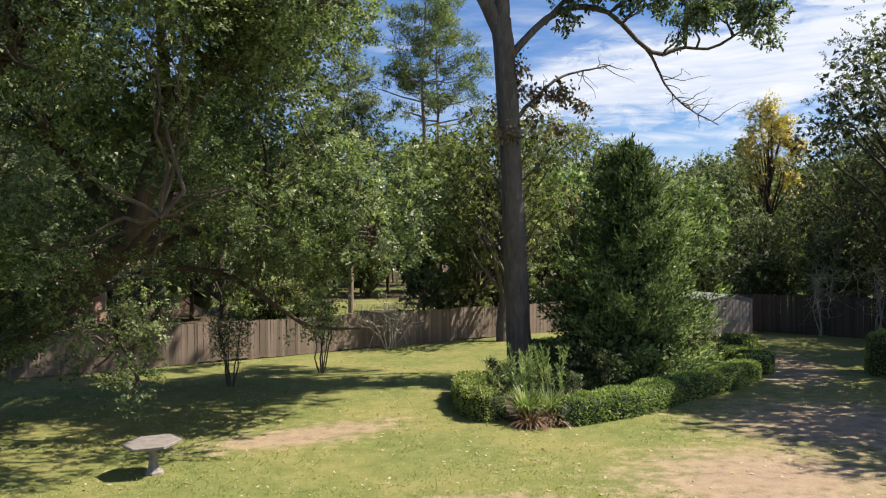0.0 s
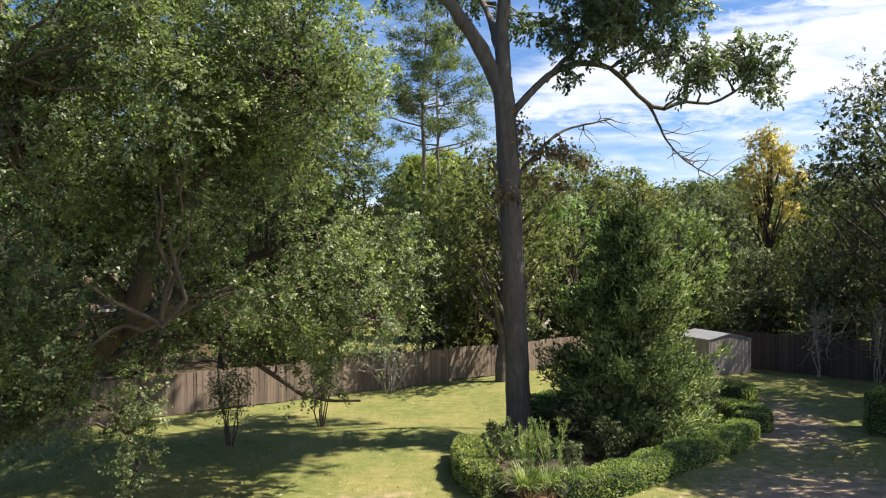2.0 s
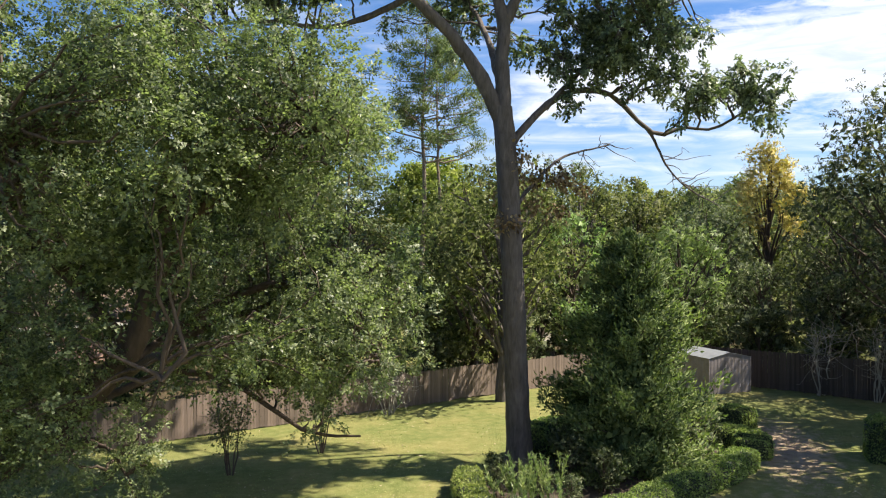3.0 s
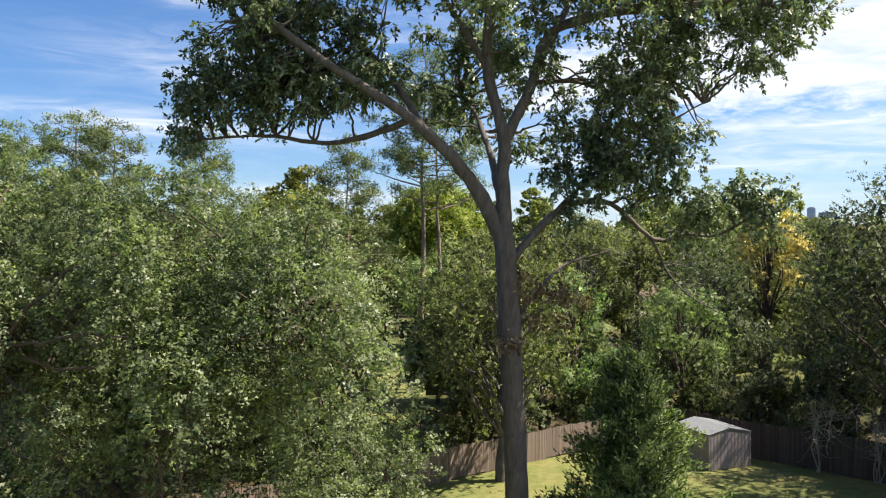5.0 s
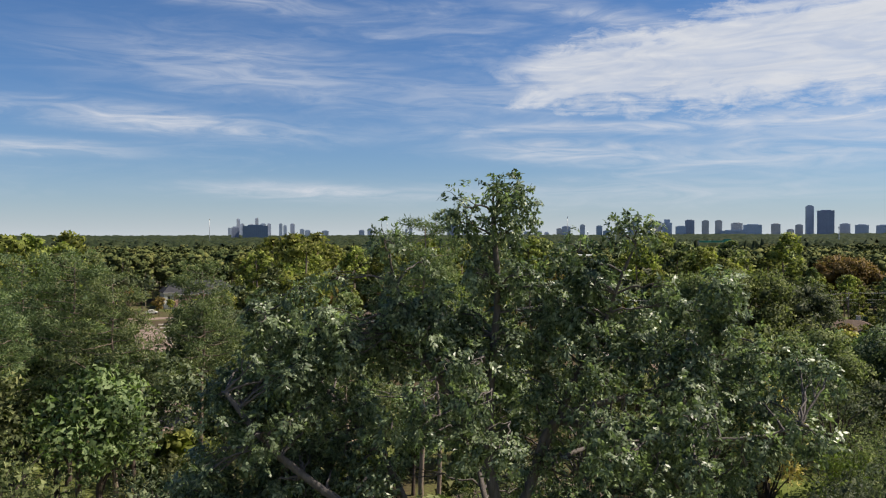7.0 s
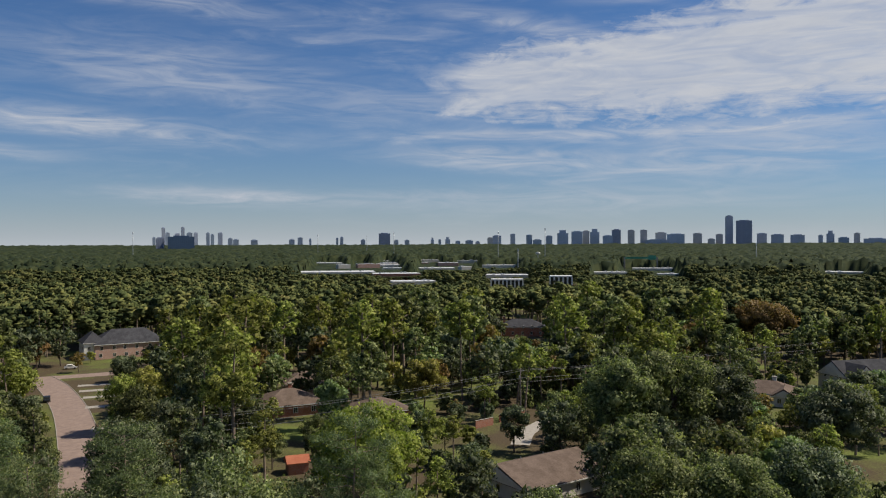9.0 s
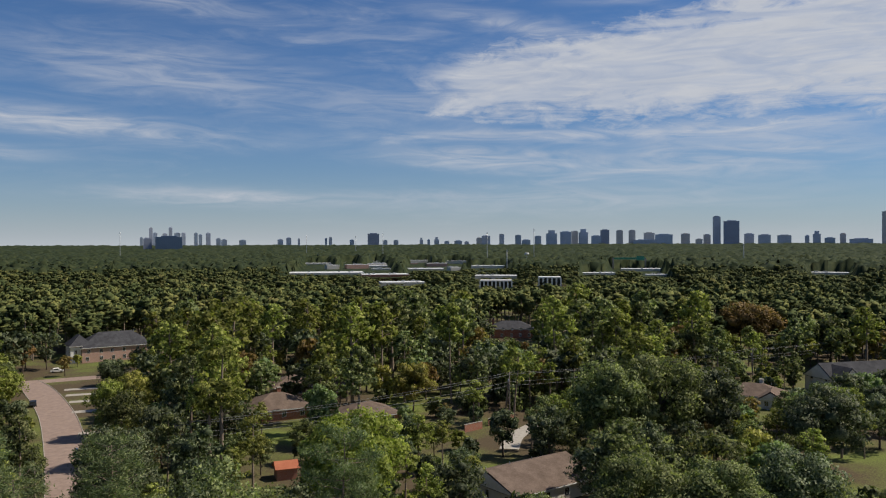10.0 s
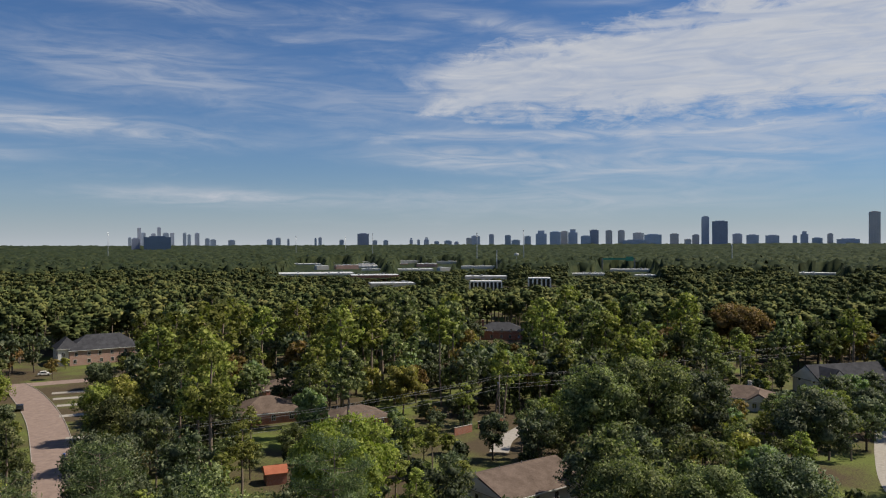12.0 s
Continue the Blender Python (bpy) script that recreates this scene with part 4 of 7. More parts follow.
def cedar(at, h, r, seed, n=26000, label="young red cedar, dense and cone-shaped, inside the hedge"):
    """A cone of feathery upswept sprays on many thin branches."""
    rng = np.random.default_rng(seed)
    trunk = wander((0, 0, -0.1), (0.1, 0, h * 0.97), 14, rng, 0, 0.01)
    tv = tube(trunk, np.linspace(0.17, 0.02, 14), 9)
    br, sp = [], []
    for i in range(260):
        f = rng.uniform(0.0, 0.97) ** 1.25
        a = rng.uniform(0, 2 * np.pi)
        reach = r * (1 - f) ** 0.82 * rng.uniform(0.6, 1.12) + 0.15
        p0 = np.array([0, 0, f * h * 0.93])
        rise = reach * rng.uniform(0.15, 0.55) + 0.2 if f > 0.12 else rng.uniform(-0.1, 0.5)
        p1 = p0 + np.array([np.cos(a) * reach, np.sin(a) * reach, max(rise, 0.25 - p0[2])])
        p = wander(p0, p1, 7, rng, -0.04, 0.05)
        br.append(tube(p, np.linspace(0.03, 0.006, 7), 4))
        k = int(n / 260 * (0.35 + 1.3 * (1 - f)))
        s = rng.uniform(0.3, 1.02, k)
        base = np.stack([np.interp(s, np.linspace(0, 1, 7), p[:, j]) for j in range(3)], -1)
        w = unit(p1 - p0)
        sp.append(np.c_[base + rng.standard_normal((k, 3)) * (0.10 + 0.09 * reach * (1.1 - s))[:, None], np.repeat(w[None], k, 0)])
    s = np.concatenate(sp)
    way = unit(s[:, 3:] * 0.6 + rng.standard_normal((len(s), 3)) * 0.45 + np.array([0, 0, 0.35]))
    v, q = leaf_quads(s[:, :3], way, rng.standard_normal((len(s), 3)), rng.uniform(0.12, 0.30, len(s)), rng.uniform(0.024, 0.046, len(s)))
    out = s[:, :3] * np.array([1, 1, 0])
    v = dress(v, unit(unit(out) + np.array([0, 0, 0.45])), 0.5)
    core = [(0, 0, h * g, r * (1 - g) ** 0.9 * 0.46) for g in np.linspace(0.03, 0.88, 18)]
    v, q = leaf_join(v, q, cards(rng, core, 6500, 0.19, rag=1.2)[0])
    return tree_thing("cedar_tree", label, at, tv, DARK_BARK, (v, q), CEDAR_LEAF, limbs=[joined(br)])


cedar((7.25, 30.0, 0), 9.9, 3.8, 3, 54000)


# trees of the neighbourhood: a few of each kind built at unit detail, then copied
def round_clumps(rng, h, r, base, n):
    """Clumps of a rounded broadleaf crown."""
    out = []
    mid, rz = (h + base) / 2, (h - base) / 2
    for _ in range(n):
        d = unit(rng.standard_normal(3) + np.array([0, 0, 0.25]))
        k = rng.uniform(0.45, 0.86)
        out.append([d[0] * k * r, d[1] * k * r, mid + d[2] * k * rz, rng.uniform(0.22, 0.42) * r])
    return out


def pine_clumps(rng, h, r, base, n):
    """Clumps of a loblolly pine: open, uneven pads gathered towards the top."""
    out = []
    for i in range(n):
        f = rng.uniform(0, 1)
        z = base + (h - base) * f
        reach = r * math.sqrt(max(0.05, 1 - f ** 2)) * rng.uniform(0.25, 0.95) * (0.55 + 0.45 * min(1, f * 3))
        a = rng.uniform(0, 2 * np.pi)
        out.append([np.cos(a) * reach, np.sin(a) * reach, z, rng.uniform(0.20, 0.34) * r])
    return out


def make_tree(name, label, kind, h, r, base, n_clumps, n_cards, size, leaf, bark, seed, at=(0, 0, 0), turn=0.0, near=False, group="", trunk_r=None):
    rng = np.random.default_rng(seed)
    cl = np.array((pine_clumps if kind == "pine" else round_clumps)(rng, h, r, base, int(n_clumps * 1.7)))
    cl[:, 3] *= 0.74
    lean = rng.standard_normal(2) * 0.03 * h
    top = h * (0.95 if kind == "pine" else 0.72)
    trunk = wander((0, 0, -0.1), (*lean, top), 10, rng, 0, 0.02)
    r0 = trunk_r or 0.016 * h + 0.06
    thin = slice(None) if near else slice(0, 10, 3)
    wood = [tube(trunk[thin], np.linspace(r0, r0 * 0.3, 10)[thin], 8 if near else 6)]
    for c in cl[:: 2 if near else 8]:
        k = int(np.clip(np.interp(c[2] - 0.25 * h * (kind != "pine"), trunk[:, 2], np.arange(10)), 2, 9))
        p = wander(trunk[k], c[:3], 6 if near else 4, rng, 0.06, 0.08)
        wood.append(tube(p, np.linspace(r0 * 0.35, r0 * 0.08, len(p)), 5 if near else 3))
    flat = 0.6 if kind == "pine" else 0.95
    if near:
        v, q, _, _ = sprays(rng, cl, 0.95 * n_cards / (cl[:, 3] ** 2).sum(), 14, size * 1.9, size * 0.66, size * (0.085 if kind == "pine" else 0.20), 0.15, 0.6, 0.55, flat, 0.55, True)
        inner = cl.copy()
        inner[:, 3] *= 0.62
        v, q = joined([(v, q), cards(rng, inner, int(n_cards * 1.2), size * 1.0, rag=0.8)])
    else:
        flat = 0.68 if kind == "pine" else 0.85
        v, q = cards(rng, cl, n_cards, size, rag=0.55, flat=flat)
        if size > 0.35:
            v, q = joined([(v, q), cores(rng, cl[::3], 0.66, flat)])
    return tree_thing(name, label, at, joined(wood), bark, (v, q), leaf, group, turn=turn)


YARD = "trees behind the yard"
# behind the fence and round the yard
def yard_tree(name, label, kind, h, r, base, nc, n, leaf, bark, seed, at, size=0.215, trunk_r=None):
    return make_tree(name, label, kind, h, r, base, nc, n, size, leaf, bark, seed, (*at, 0), near=True, group=YARD, trunk_r=trunk_r)


def near_pine(at, h, r, base, seed, r0):
    """A pine with level pads of needles at the ends of its boughs."""
    rng = np.random.default_rng(seed)
    trunk = wander((0, 0, -0.1), (rng.normal(0, 0.4), rng.normal(0, 0.4), h * 0.98), 14, rng, 0, 0.012)
    wood, cl = [tube(trunk, np.linspace(r0, 0.04, 14), 8)], []
    for i in range(38):
        f = ((i + rng.uniform(0, 1)) / 38) ** 0.85
        z = base + (h - base) * f * 0.97
        p0 = np.array([np.interp(z, trunk[:, 2], trunk[:, k]) for k in range(3)])
        a, reach = i * 2.4 + rng.uniform(-0.4, 0.4), r * (1 - 0.62 * f ** 2.6) * rng.uniform(0.5, 1.05)
        p1 = p0 + np.array([np.cos(a) * reach, np.sin(a) * reach, reach * rng.uniform(0.05, 0.4)])
        p = wander(p0, p1, 8, rng, -0.08, 0.07)
        wood.append(tube(p, np.linspace(0.085 * (1.2 - f), 0.02, 8), 5))
        for k in ((4, 6, 7) if reach > 2 else (5, 7)):
            cl.append([*(p[k] + rng.normal(0, 0.35, 3) * (1, 1, 0.4) + (0, 0, 0.2)), rng.uniform(0.5, 0.95)])
    v, q, _ = tufts(rng, cl, 34, 7, 0.36, 0.038, 0.14, -0.25, 0.1, 0.5)
    return tree_thing("pine_tree", "tall pine with open layered pads of needles beyond the fence", (*at, 0), joined(wood), PINE_BARK, (v, q), NEEDLES, YARD)


big = yard_tree("oak_tree", "dark broadleaf tree standing beside the lawn", "oak", 19, 6.2, 3.0, 60, 2300, DARK_LEAF, DARK_BARK, 21, (24, 38.5))
yard_tree("oak_tree", "dark broadleaf tree with a straight trunk by the fence", "oak", 14.5, 5.4, 2.6, 40, 1300, GREEN_LEAF, OAK_BARK, 22, (3.3, 43.6), trunk_r=0.36)
yard_tree("elm_tree", "bright green vine-covered tree behind the shed", "oak", 11.5, 4.0, 1.0, 30, 1035, BRIGHT_LEAF, DARK_BARK, 25, (16.8, 54.2))
yard_tree("elm_tree", "light green tree behind the oak", "oak", 12.5, 3.6, 1.5, 28, 913, BRIGHT_LEAF, DARK_BARK, 26, (8.8, 53.5))
near_pine((-1.9, 69.5), 30.8, 5.6, 16.0, 27, 0.30)
near_pine((-0.2, 71.0), 27, 5.0, 16.5, 28, 0.26)
tall = near_pine((-7.6, 64.0), 21.5, 4.2, 11.0, 29, 0.24)
for k, (x, y, sc) in enumerate(((-33, 79, 1.16), (-40, 86, 1.26), (-48, 90, 1.24), (-44, 76, 1.1), (-27, 88, 1.2))):
    copy_thing(tall, pose(x, y, 0, 0, 0, 63 * k) @ Matrix.Diagonal((sc * 1.15, sc * 1.15, sc, 1)))
yard_tree("elm_tree", "yellow-green tree beyond the shaded fence", "oak", 13, 4.4, 2.0, 30, 1035, BRIGHT_PINE, DARK_BARK, 35, (33, 62.5))
yard_tree("maple_tree", "yellow autumn tree among green ones", "oak", 17.6, 3.1, 8.0, 26, 760, GOLD_LEAF, DARK_BARK, 28, (26.4, 63), 0.27)
yard_tree("elm_tree", "grey-green tree with thin crown", "oak", 17.4, 4.8, 6, 26, 1150, GREEN_LEAF, OAK_BARK, 29, (12, 66))
# unseen tree, added beside the lawn for the shadow it casts
shade = yard_tree("oak_tree", "unseen shade tree added to the side of the lawn", "oak", 15, 5.0, 4.0, 30, 913, DARK_LEAF, DARK_BARK, 31, (20.6, 25.2), 0.36)
# copies at or beyond the right edge of view, added to shade lawn and fence
for x, y, sc in ((36, 37.5, 1.0), (38.5, 44.5, 1.05), (29.8, 46.5, 0.92)):
    copy_thing(big, pose(x, y, 0, 0, 0, 70 * x) @ Matrix.Diagonal((sc, sc, sc, 1)))
copy_thing(shade, pose(24.5, 30.5, 0, 0, 0, 130) @ Matrix.Diagonal((1.05, 1.05, 1.0, 1)))
copy_thing(shade, pose(30, 35.5, 0, 0, 0, 20) @ Matrix.Diagonal((1.0, 1.0, 0.95, 1)))
copy_thing(shade, pose(33.5, 41, 0, 0, 0, 310) @ Matrix.Diagonal((1.1, 1.1, 1.0, 1)))
copy_thing(shade, pose(21.4, 19.8, 0, 0, 0, 250) @ Matrix.Diagonal((0.88, 0.88, 0.92, 1)))
stock = [yard_tree("oak_tree", "green broadleaf tree beyond the fence", "oak", 14.5, 5.2, 2.0, 36, 1035, GREEN_LEAF, DARK_BARK, 23, (1.9, 47.5)),
         yard_tree("oak_tree", "dark green broadleaf tree beyond the fence", "oak", 14.5, 5.2, 2.2, 36, 1035, DARK_LEAF, DARK_BARK, 24, (-12.0, 42.0)),
         yard_tree("elm_tree", "dark green tree with fine leaves beyond the fence", "oak", 11.5, 4.0, 1.2, 30, 852, DARK_LEAF, DARK_BARK, 32, (2.6, 54))]
for k, (x, y, sc, turn) in enumerate(((-19, 36.5, 1.0, 40), (-25.5, 33, 1.05, 120), (-17, 47, 1.15, 200), (-12.0, 52, 1.15, 300), (-26, 43, 1.1, 10),
                                      (28, 53, 0.95, 20), (33, 47, 1.0, 75), (3.5, 55, 0.9, 33), (20.5, 60, 0.95, 220), (-29, 52, 1.0, 75), (-37, 54, 1.05, 160), (-21, 58, 1.0, 250), (7.6, 65.5, 0.9, 15), (-41, 63, 1.1, 90), (-38, 104, 1.0, 10), (12.9, 63.5, 0.62, 70), (21.4, 52.4, 0.60, 140), (25.6, 50.0, 0.55, 20), (30.5, 57.0, 0.9, 200), (3.0, 51.5, 1.16, 260))):
    copy_thing(stock[1 if x > 18 and y < 56 else (k + 1) % 2 if k % 5 else 2], pose(x, y, 0, 0, 0, turn) @ Matrix.Diagonal((sc, sc, sc * 0.98, 1)))
shrub = yard_tree("shrub", "dense leafy shrub behind the fence", "oak", 4.6, 2.2, 0.0, 20, 230, DARK_LEAF, DARK_BARK, 33, (-14, 36.5), 0.26)
shrub2 = yard_tree("shrub", "light green shrub behind the fence", "oak", 4.0, 2.0, 0.0, 20, 230, GREEN_LEAF, DARK_BARK, 34, (-9.5, 40.5), 0.26)
for k, (x, y, sc) in enumerate(((-18, 33.8, 1.1), (-8.2, 41.0, 1.0), (-1.2, 45.6, 0.9), (1.2, 47.4, 1.1), (5.2, 50.2, 1.0), (9.4, 53.0, 1.0), (12.4, 56.0, 1.2), (17.4, 52.6, 1.0), (20.4, 50.0, 1.1),
                                (23.4, 47.2, 1.0), (26.6, 44.4, 1.2), (29.6, 41.6, 1.1), (-22, 30.5, 1.1), (15, 60, 1.4), (-10, 45, 1.3), (4, 57, 1.4), (18.6, 55.6, 1.2), (22.2, 52.8, 1.2), (25.6, 49.8, 1.3), (29.2, 46.6, 1.3), (7.0, 55, 1.2))):
    copy_thing((shrub, shrub2)[k % 2], pose(x, y, 0, 0, 0, k * 77) @ Matrix.Diagonal((sc, sc, sc, 1)))


# ---- planting ----
def bare_shrub(at, h, seed):
    """A tangle of grey leafless stems."""
    rng = np.random.default_rng(seed)
    t = thing("bare_shrub", "grey twiggy shrub almost without leaves at the fence", "shrub", "twiggy shrubs", at)
    for _ in range(9):
        a = rng.uniform(0, 6.28)
        e = np.array([np.cos(a) * rng.uniform(0.3, 1.6), np.sin(a) * rng.uniform(0.3, 1.6), h * rng.uniform(0.7, 1.0)])
        p = wander((0.2 * np.cos(a), 0.2 * np.sin(a), -0.05), e, 9, rng, 0.05, 0.08)
        pieces = [tube(p, np.linspace(0.035, 0.012, 9), 5)]
        for _ in range(16):
            b = p[rng.integers(3, 9)]
            pieces.append(tube(wander(b, b + rng.standard_normal(3) * np.array([0.7, 0.7, 0.6]) + (0, 0, 0.1), 5, rng, -0.1, 0.12), np.linspace(0.014, 0.005, 5), 3))
        part("stem", mesh_of("stem", *joined(pieces), PALE_TWIG, True), parent=t)


for k, (x, y, h) in enumerate(((22.0, 45.2, 4.2), (24.2, 43.2, 4.6), (26.4, 41.2, 4.4), (-2.8, 40.2, 2.6))):
    bare_shrub((x, y, 0), h, 60 + k)


def picket_mesh(wood):
    bm = bmesh.new()
    w, th, h, c = 0.068, 0.009, 1.83, 0.03
    pts = [(-w, 0.03), (w, 0.03), (w, h - c), (w - c, h), (-w + c, h), (-w, h - c)]
    f = bm.faces.new([bm.verts.new((x, -th, z)) for x, z in pts])
    g = bmesh.ops.extrude_face_region(bm, geom=[f])
    bmesh.ops.translate(bm, verts=[e for e in g["geom"] if isinstance(e, bmesh.types.BMVert)], vec=(0, 2 * th, 0))
    bmesh.ops.recalc_face_normals(bm, faces=bm.faces)
    me = bpy.data.meshes.new("picket")
    bm.to_mesh(me)
    bm.free()
    me.materials.append(wood)
    return me




def fence(a, b, label, wood, tall=1.0):
    """A board fence from a to b: posts, two rails and upright boards."""
    a, b = Vector((*a, 0)), Vector((*b, 0))
    length, turn = (b - a).length, math.degrees(math.atan2(b.y - a.y, b.x - a.x))
    f = thing("wooden_fence", label, "fence", "", a, turn)
    rng = random.Random(int(length * 10))
    post = bpy.data.meshes.new("post")
    bm = boxed(-0.045, 0.02, -0.1, 0.045, 0.11, 1.8, bevel=0.006)
    bm.to_mesh(post)
    bm.free()
    post.materials.append(wood)
    picket = picket_mesh(wood)
    n = int(length / 2.4)
    for i in range(n + 1):
        p = part("post", post, parent=f)
        p.location, p.scale = (i * length / n, 0, 0), (1, 1, tall)
    for z in (0.35, 1.5 * tall):
        part("rail", boxed(0, 0.012, z - 0.045, length, 0.05, z + 0.045), wood, f)
    for i in range(int(length / 0.142)):
        p = part("board", picket, parent=f)
        p.location = (0.071 + i * 0.142, rng.uniform(-0.006, 0.004), rng.uniform(-0.03, 0.02) + (0.05 if (i // 17) % 3 == 1 else 0))
        p.rotation_euler = (rng.uniform(-0.01, 0.01), rng.uniform(-0.012, 0.012), 0)
        p.scale = (1, 1, tall)


def hedge(name, line, width, height, label, seed, closed=False, density=620):
    """A clipped hedge along a line: solid core with rounded edges, near black for the shade inside, and leaves all over
    it.
    """
    rng = np.random.default_rng(seed)
    p = curve_points([(*q, 0) for q in line], 40) if len(line) > 2 else np.linspace((*line[0], 0), (*line[1], 0), 40)
    t = unit(np.gradient(p, axis=0))
    s = np.stack([-t[:, 1], t[:, 0], 0 * t[:, 0]], -1)
    prof = np.array([(-1, 0.02), (-1.05, 0.5), (-0.98, 0.85), (-0.75, 1.0), (0.75, 1.0), (0.98, 0.85), (1.05, 0.5), (1, 0.02)])
    run = np.linspace(-1, 1, 40)
    wob = (1 + 0.05 * np.sin(np.arange(40) * 0.9) + 0.03 * rng.standard_normal(40)) * (0.35 + 0.65 * np.sqrt(1 - np.abs(run) ** 12))
    rows = [p[:, None] + s[:, None] * (prof[None, :, :1] * width / 2 * wob[:, None, None]) + np.array([0, 0, 1.0]) * (prof[None, :, 1:] * height * wob[:, None, None])]
    v = rows[0]
    i = np.arange(40 * 8).reshape(40, 8)
    q = np.stack([i[:-1, :-1], i[:-1, 1:], i[1:, 1:], i[1:, :-1]], -1).reshape(-1, 4)
    flat = v.reshape(-1, 3)
    caps = np.concatenate([np.array([[e[0], e[1], e[6], e[7]], [e[1], e[2], e[5], e[6]], [e[2], e[3], e[4], e[5]]]) for e in (i[0], i[-1])])
    faces = np.concatenate([q, caps])
    h = thing(name, label, "hedge")
    part("core", mesh_of("core", flat * 1.0, faces, HEDGE_SHADE, True), parent=h)
    tri = flat[faces]
    area = np.linalg.norm(np.cross(tri[:, 1] - tri[:, 0], tri[:, 3] - tri[:, 0]), axis=1)
    n = int(area.sum() * density)
    pick = rng.choice(len(faces), n, p=area / area.sum())
    u, w = rng.uniform(0, 1, (2, n, 1))
    f = tri[pick]
    base = (f[:, 0] * (1 - u) + f[:, 1] * u) * (1 - w) + (f[:, 3] * (1 - u) + f[:, 2] * u) * w
    mid = p[np.argmin(np.linalg.norm(base[:, None, :2] - p[None, :, :2], axis=2), axis=1)] + (0, 0, height * 0.5)
    out = unit(base - mid)
    base = base + out * rng.normal(0.005, 0.03, (n, 1))
    lv, lq = leaf_quads(base, unit(out + 0.8 * rng.standard_normal((n, 3))), rng.standard_normal((n, 3)), rng.uniform(0.05, 0.10, n), rng.uniform(0.018, 0.034, n))
    part("leaves", mesh_of("leaves", lv, lq, HEDGE_LEAF), parent=h)


def strap_plant(at, n, reach, name, label, seed, upright=0.5, mat=STRAP_LEAF, width=0.022):
    """A clump of long arching leaves."""
    rng = np.random.default_rng(seed)
    pieces = []
    for _ in range(n):
        a, L = rng.uniform(0, 2 * np.pi), reach * rng.uniform(0.6, 1.15)
        out = np.array([np.cos(a), np.sin(a), 0])
        side = np.array([-np.sin(a), np.cos(a), 0])
        f = np.linspace(0, 1, 7)[:, None]
        k = rng.uniform(0.25, 1.0) * (1 - upright) + 0.08
        p = out * (0.12 * rng.random() + L * k * f ** 1.2) + np.array([0, 0, 1]) * (L * (f * (1.0 - 0.35 * k) - k * 0.75 * f ** 2.6))
        w = width * (1 - f ** 2.5) * rng.uniform(0.7, 1.2) + 0.002
        v = np.concatenate([p - side * w, p + side * w])
        i = np.arange(6)
        pieces.append((v, np.stack([i, i + 1, i + 8, i + 7], -1)))
    v, q = joined(pieces)
    return tagged(part(name, mesh_of(name, v + np.array(at), q, mat)), label, "plant")


def spire_plant(at, n, h, seed):
    """Upright leafy stems with narrow leaves held close."""
    rng = np.random.default_rng(seed)
    t = thing("spire_plant", "upright pale green leafy spires behind the daylilies", "plant", "spires in the bed", at)
    for _ in range(n):
        p = wander((*rng.normal(0, 0.28, 2), 0), (*rng.normal(0, 0.42, 2), h * rng.uniform(0.75, 1.1)), 8, rng, 0, 0.03)
        f = rng.uniform(0.3, 1.0, 60) ** 0.7
        base = np.stack([np.interp(f, np.linspace(0, 1, 8), p[:, k]) for k in range(3)], -1)
        way = unit(rng.standard_normal((60, 3)) * 0.45 + np.array([0, 0, 0.8]))
        v, q = leaf_quads(base, way, rng.standard_normal((60, 3)), rng.uniform(0.12, 0.24, 60), rng.uniform(0.012, 0.022, 60))
        v2, q2 = tube(p, np.linspace(0.014, 0.006, 8), 5)
        part("spire", mesh_of("spire", *joined([(v, q), (v2, q2)]), STRAP_LEAF), parent=t)


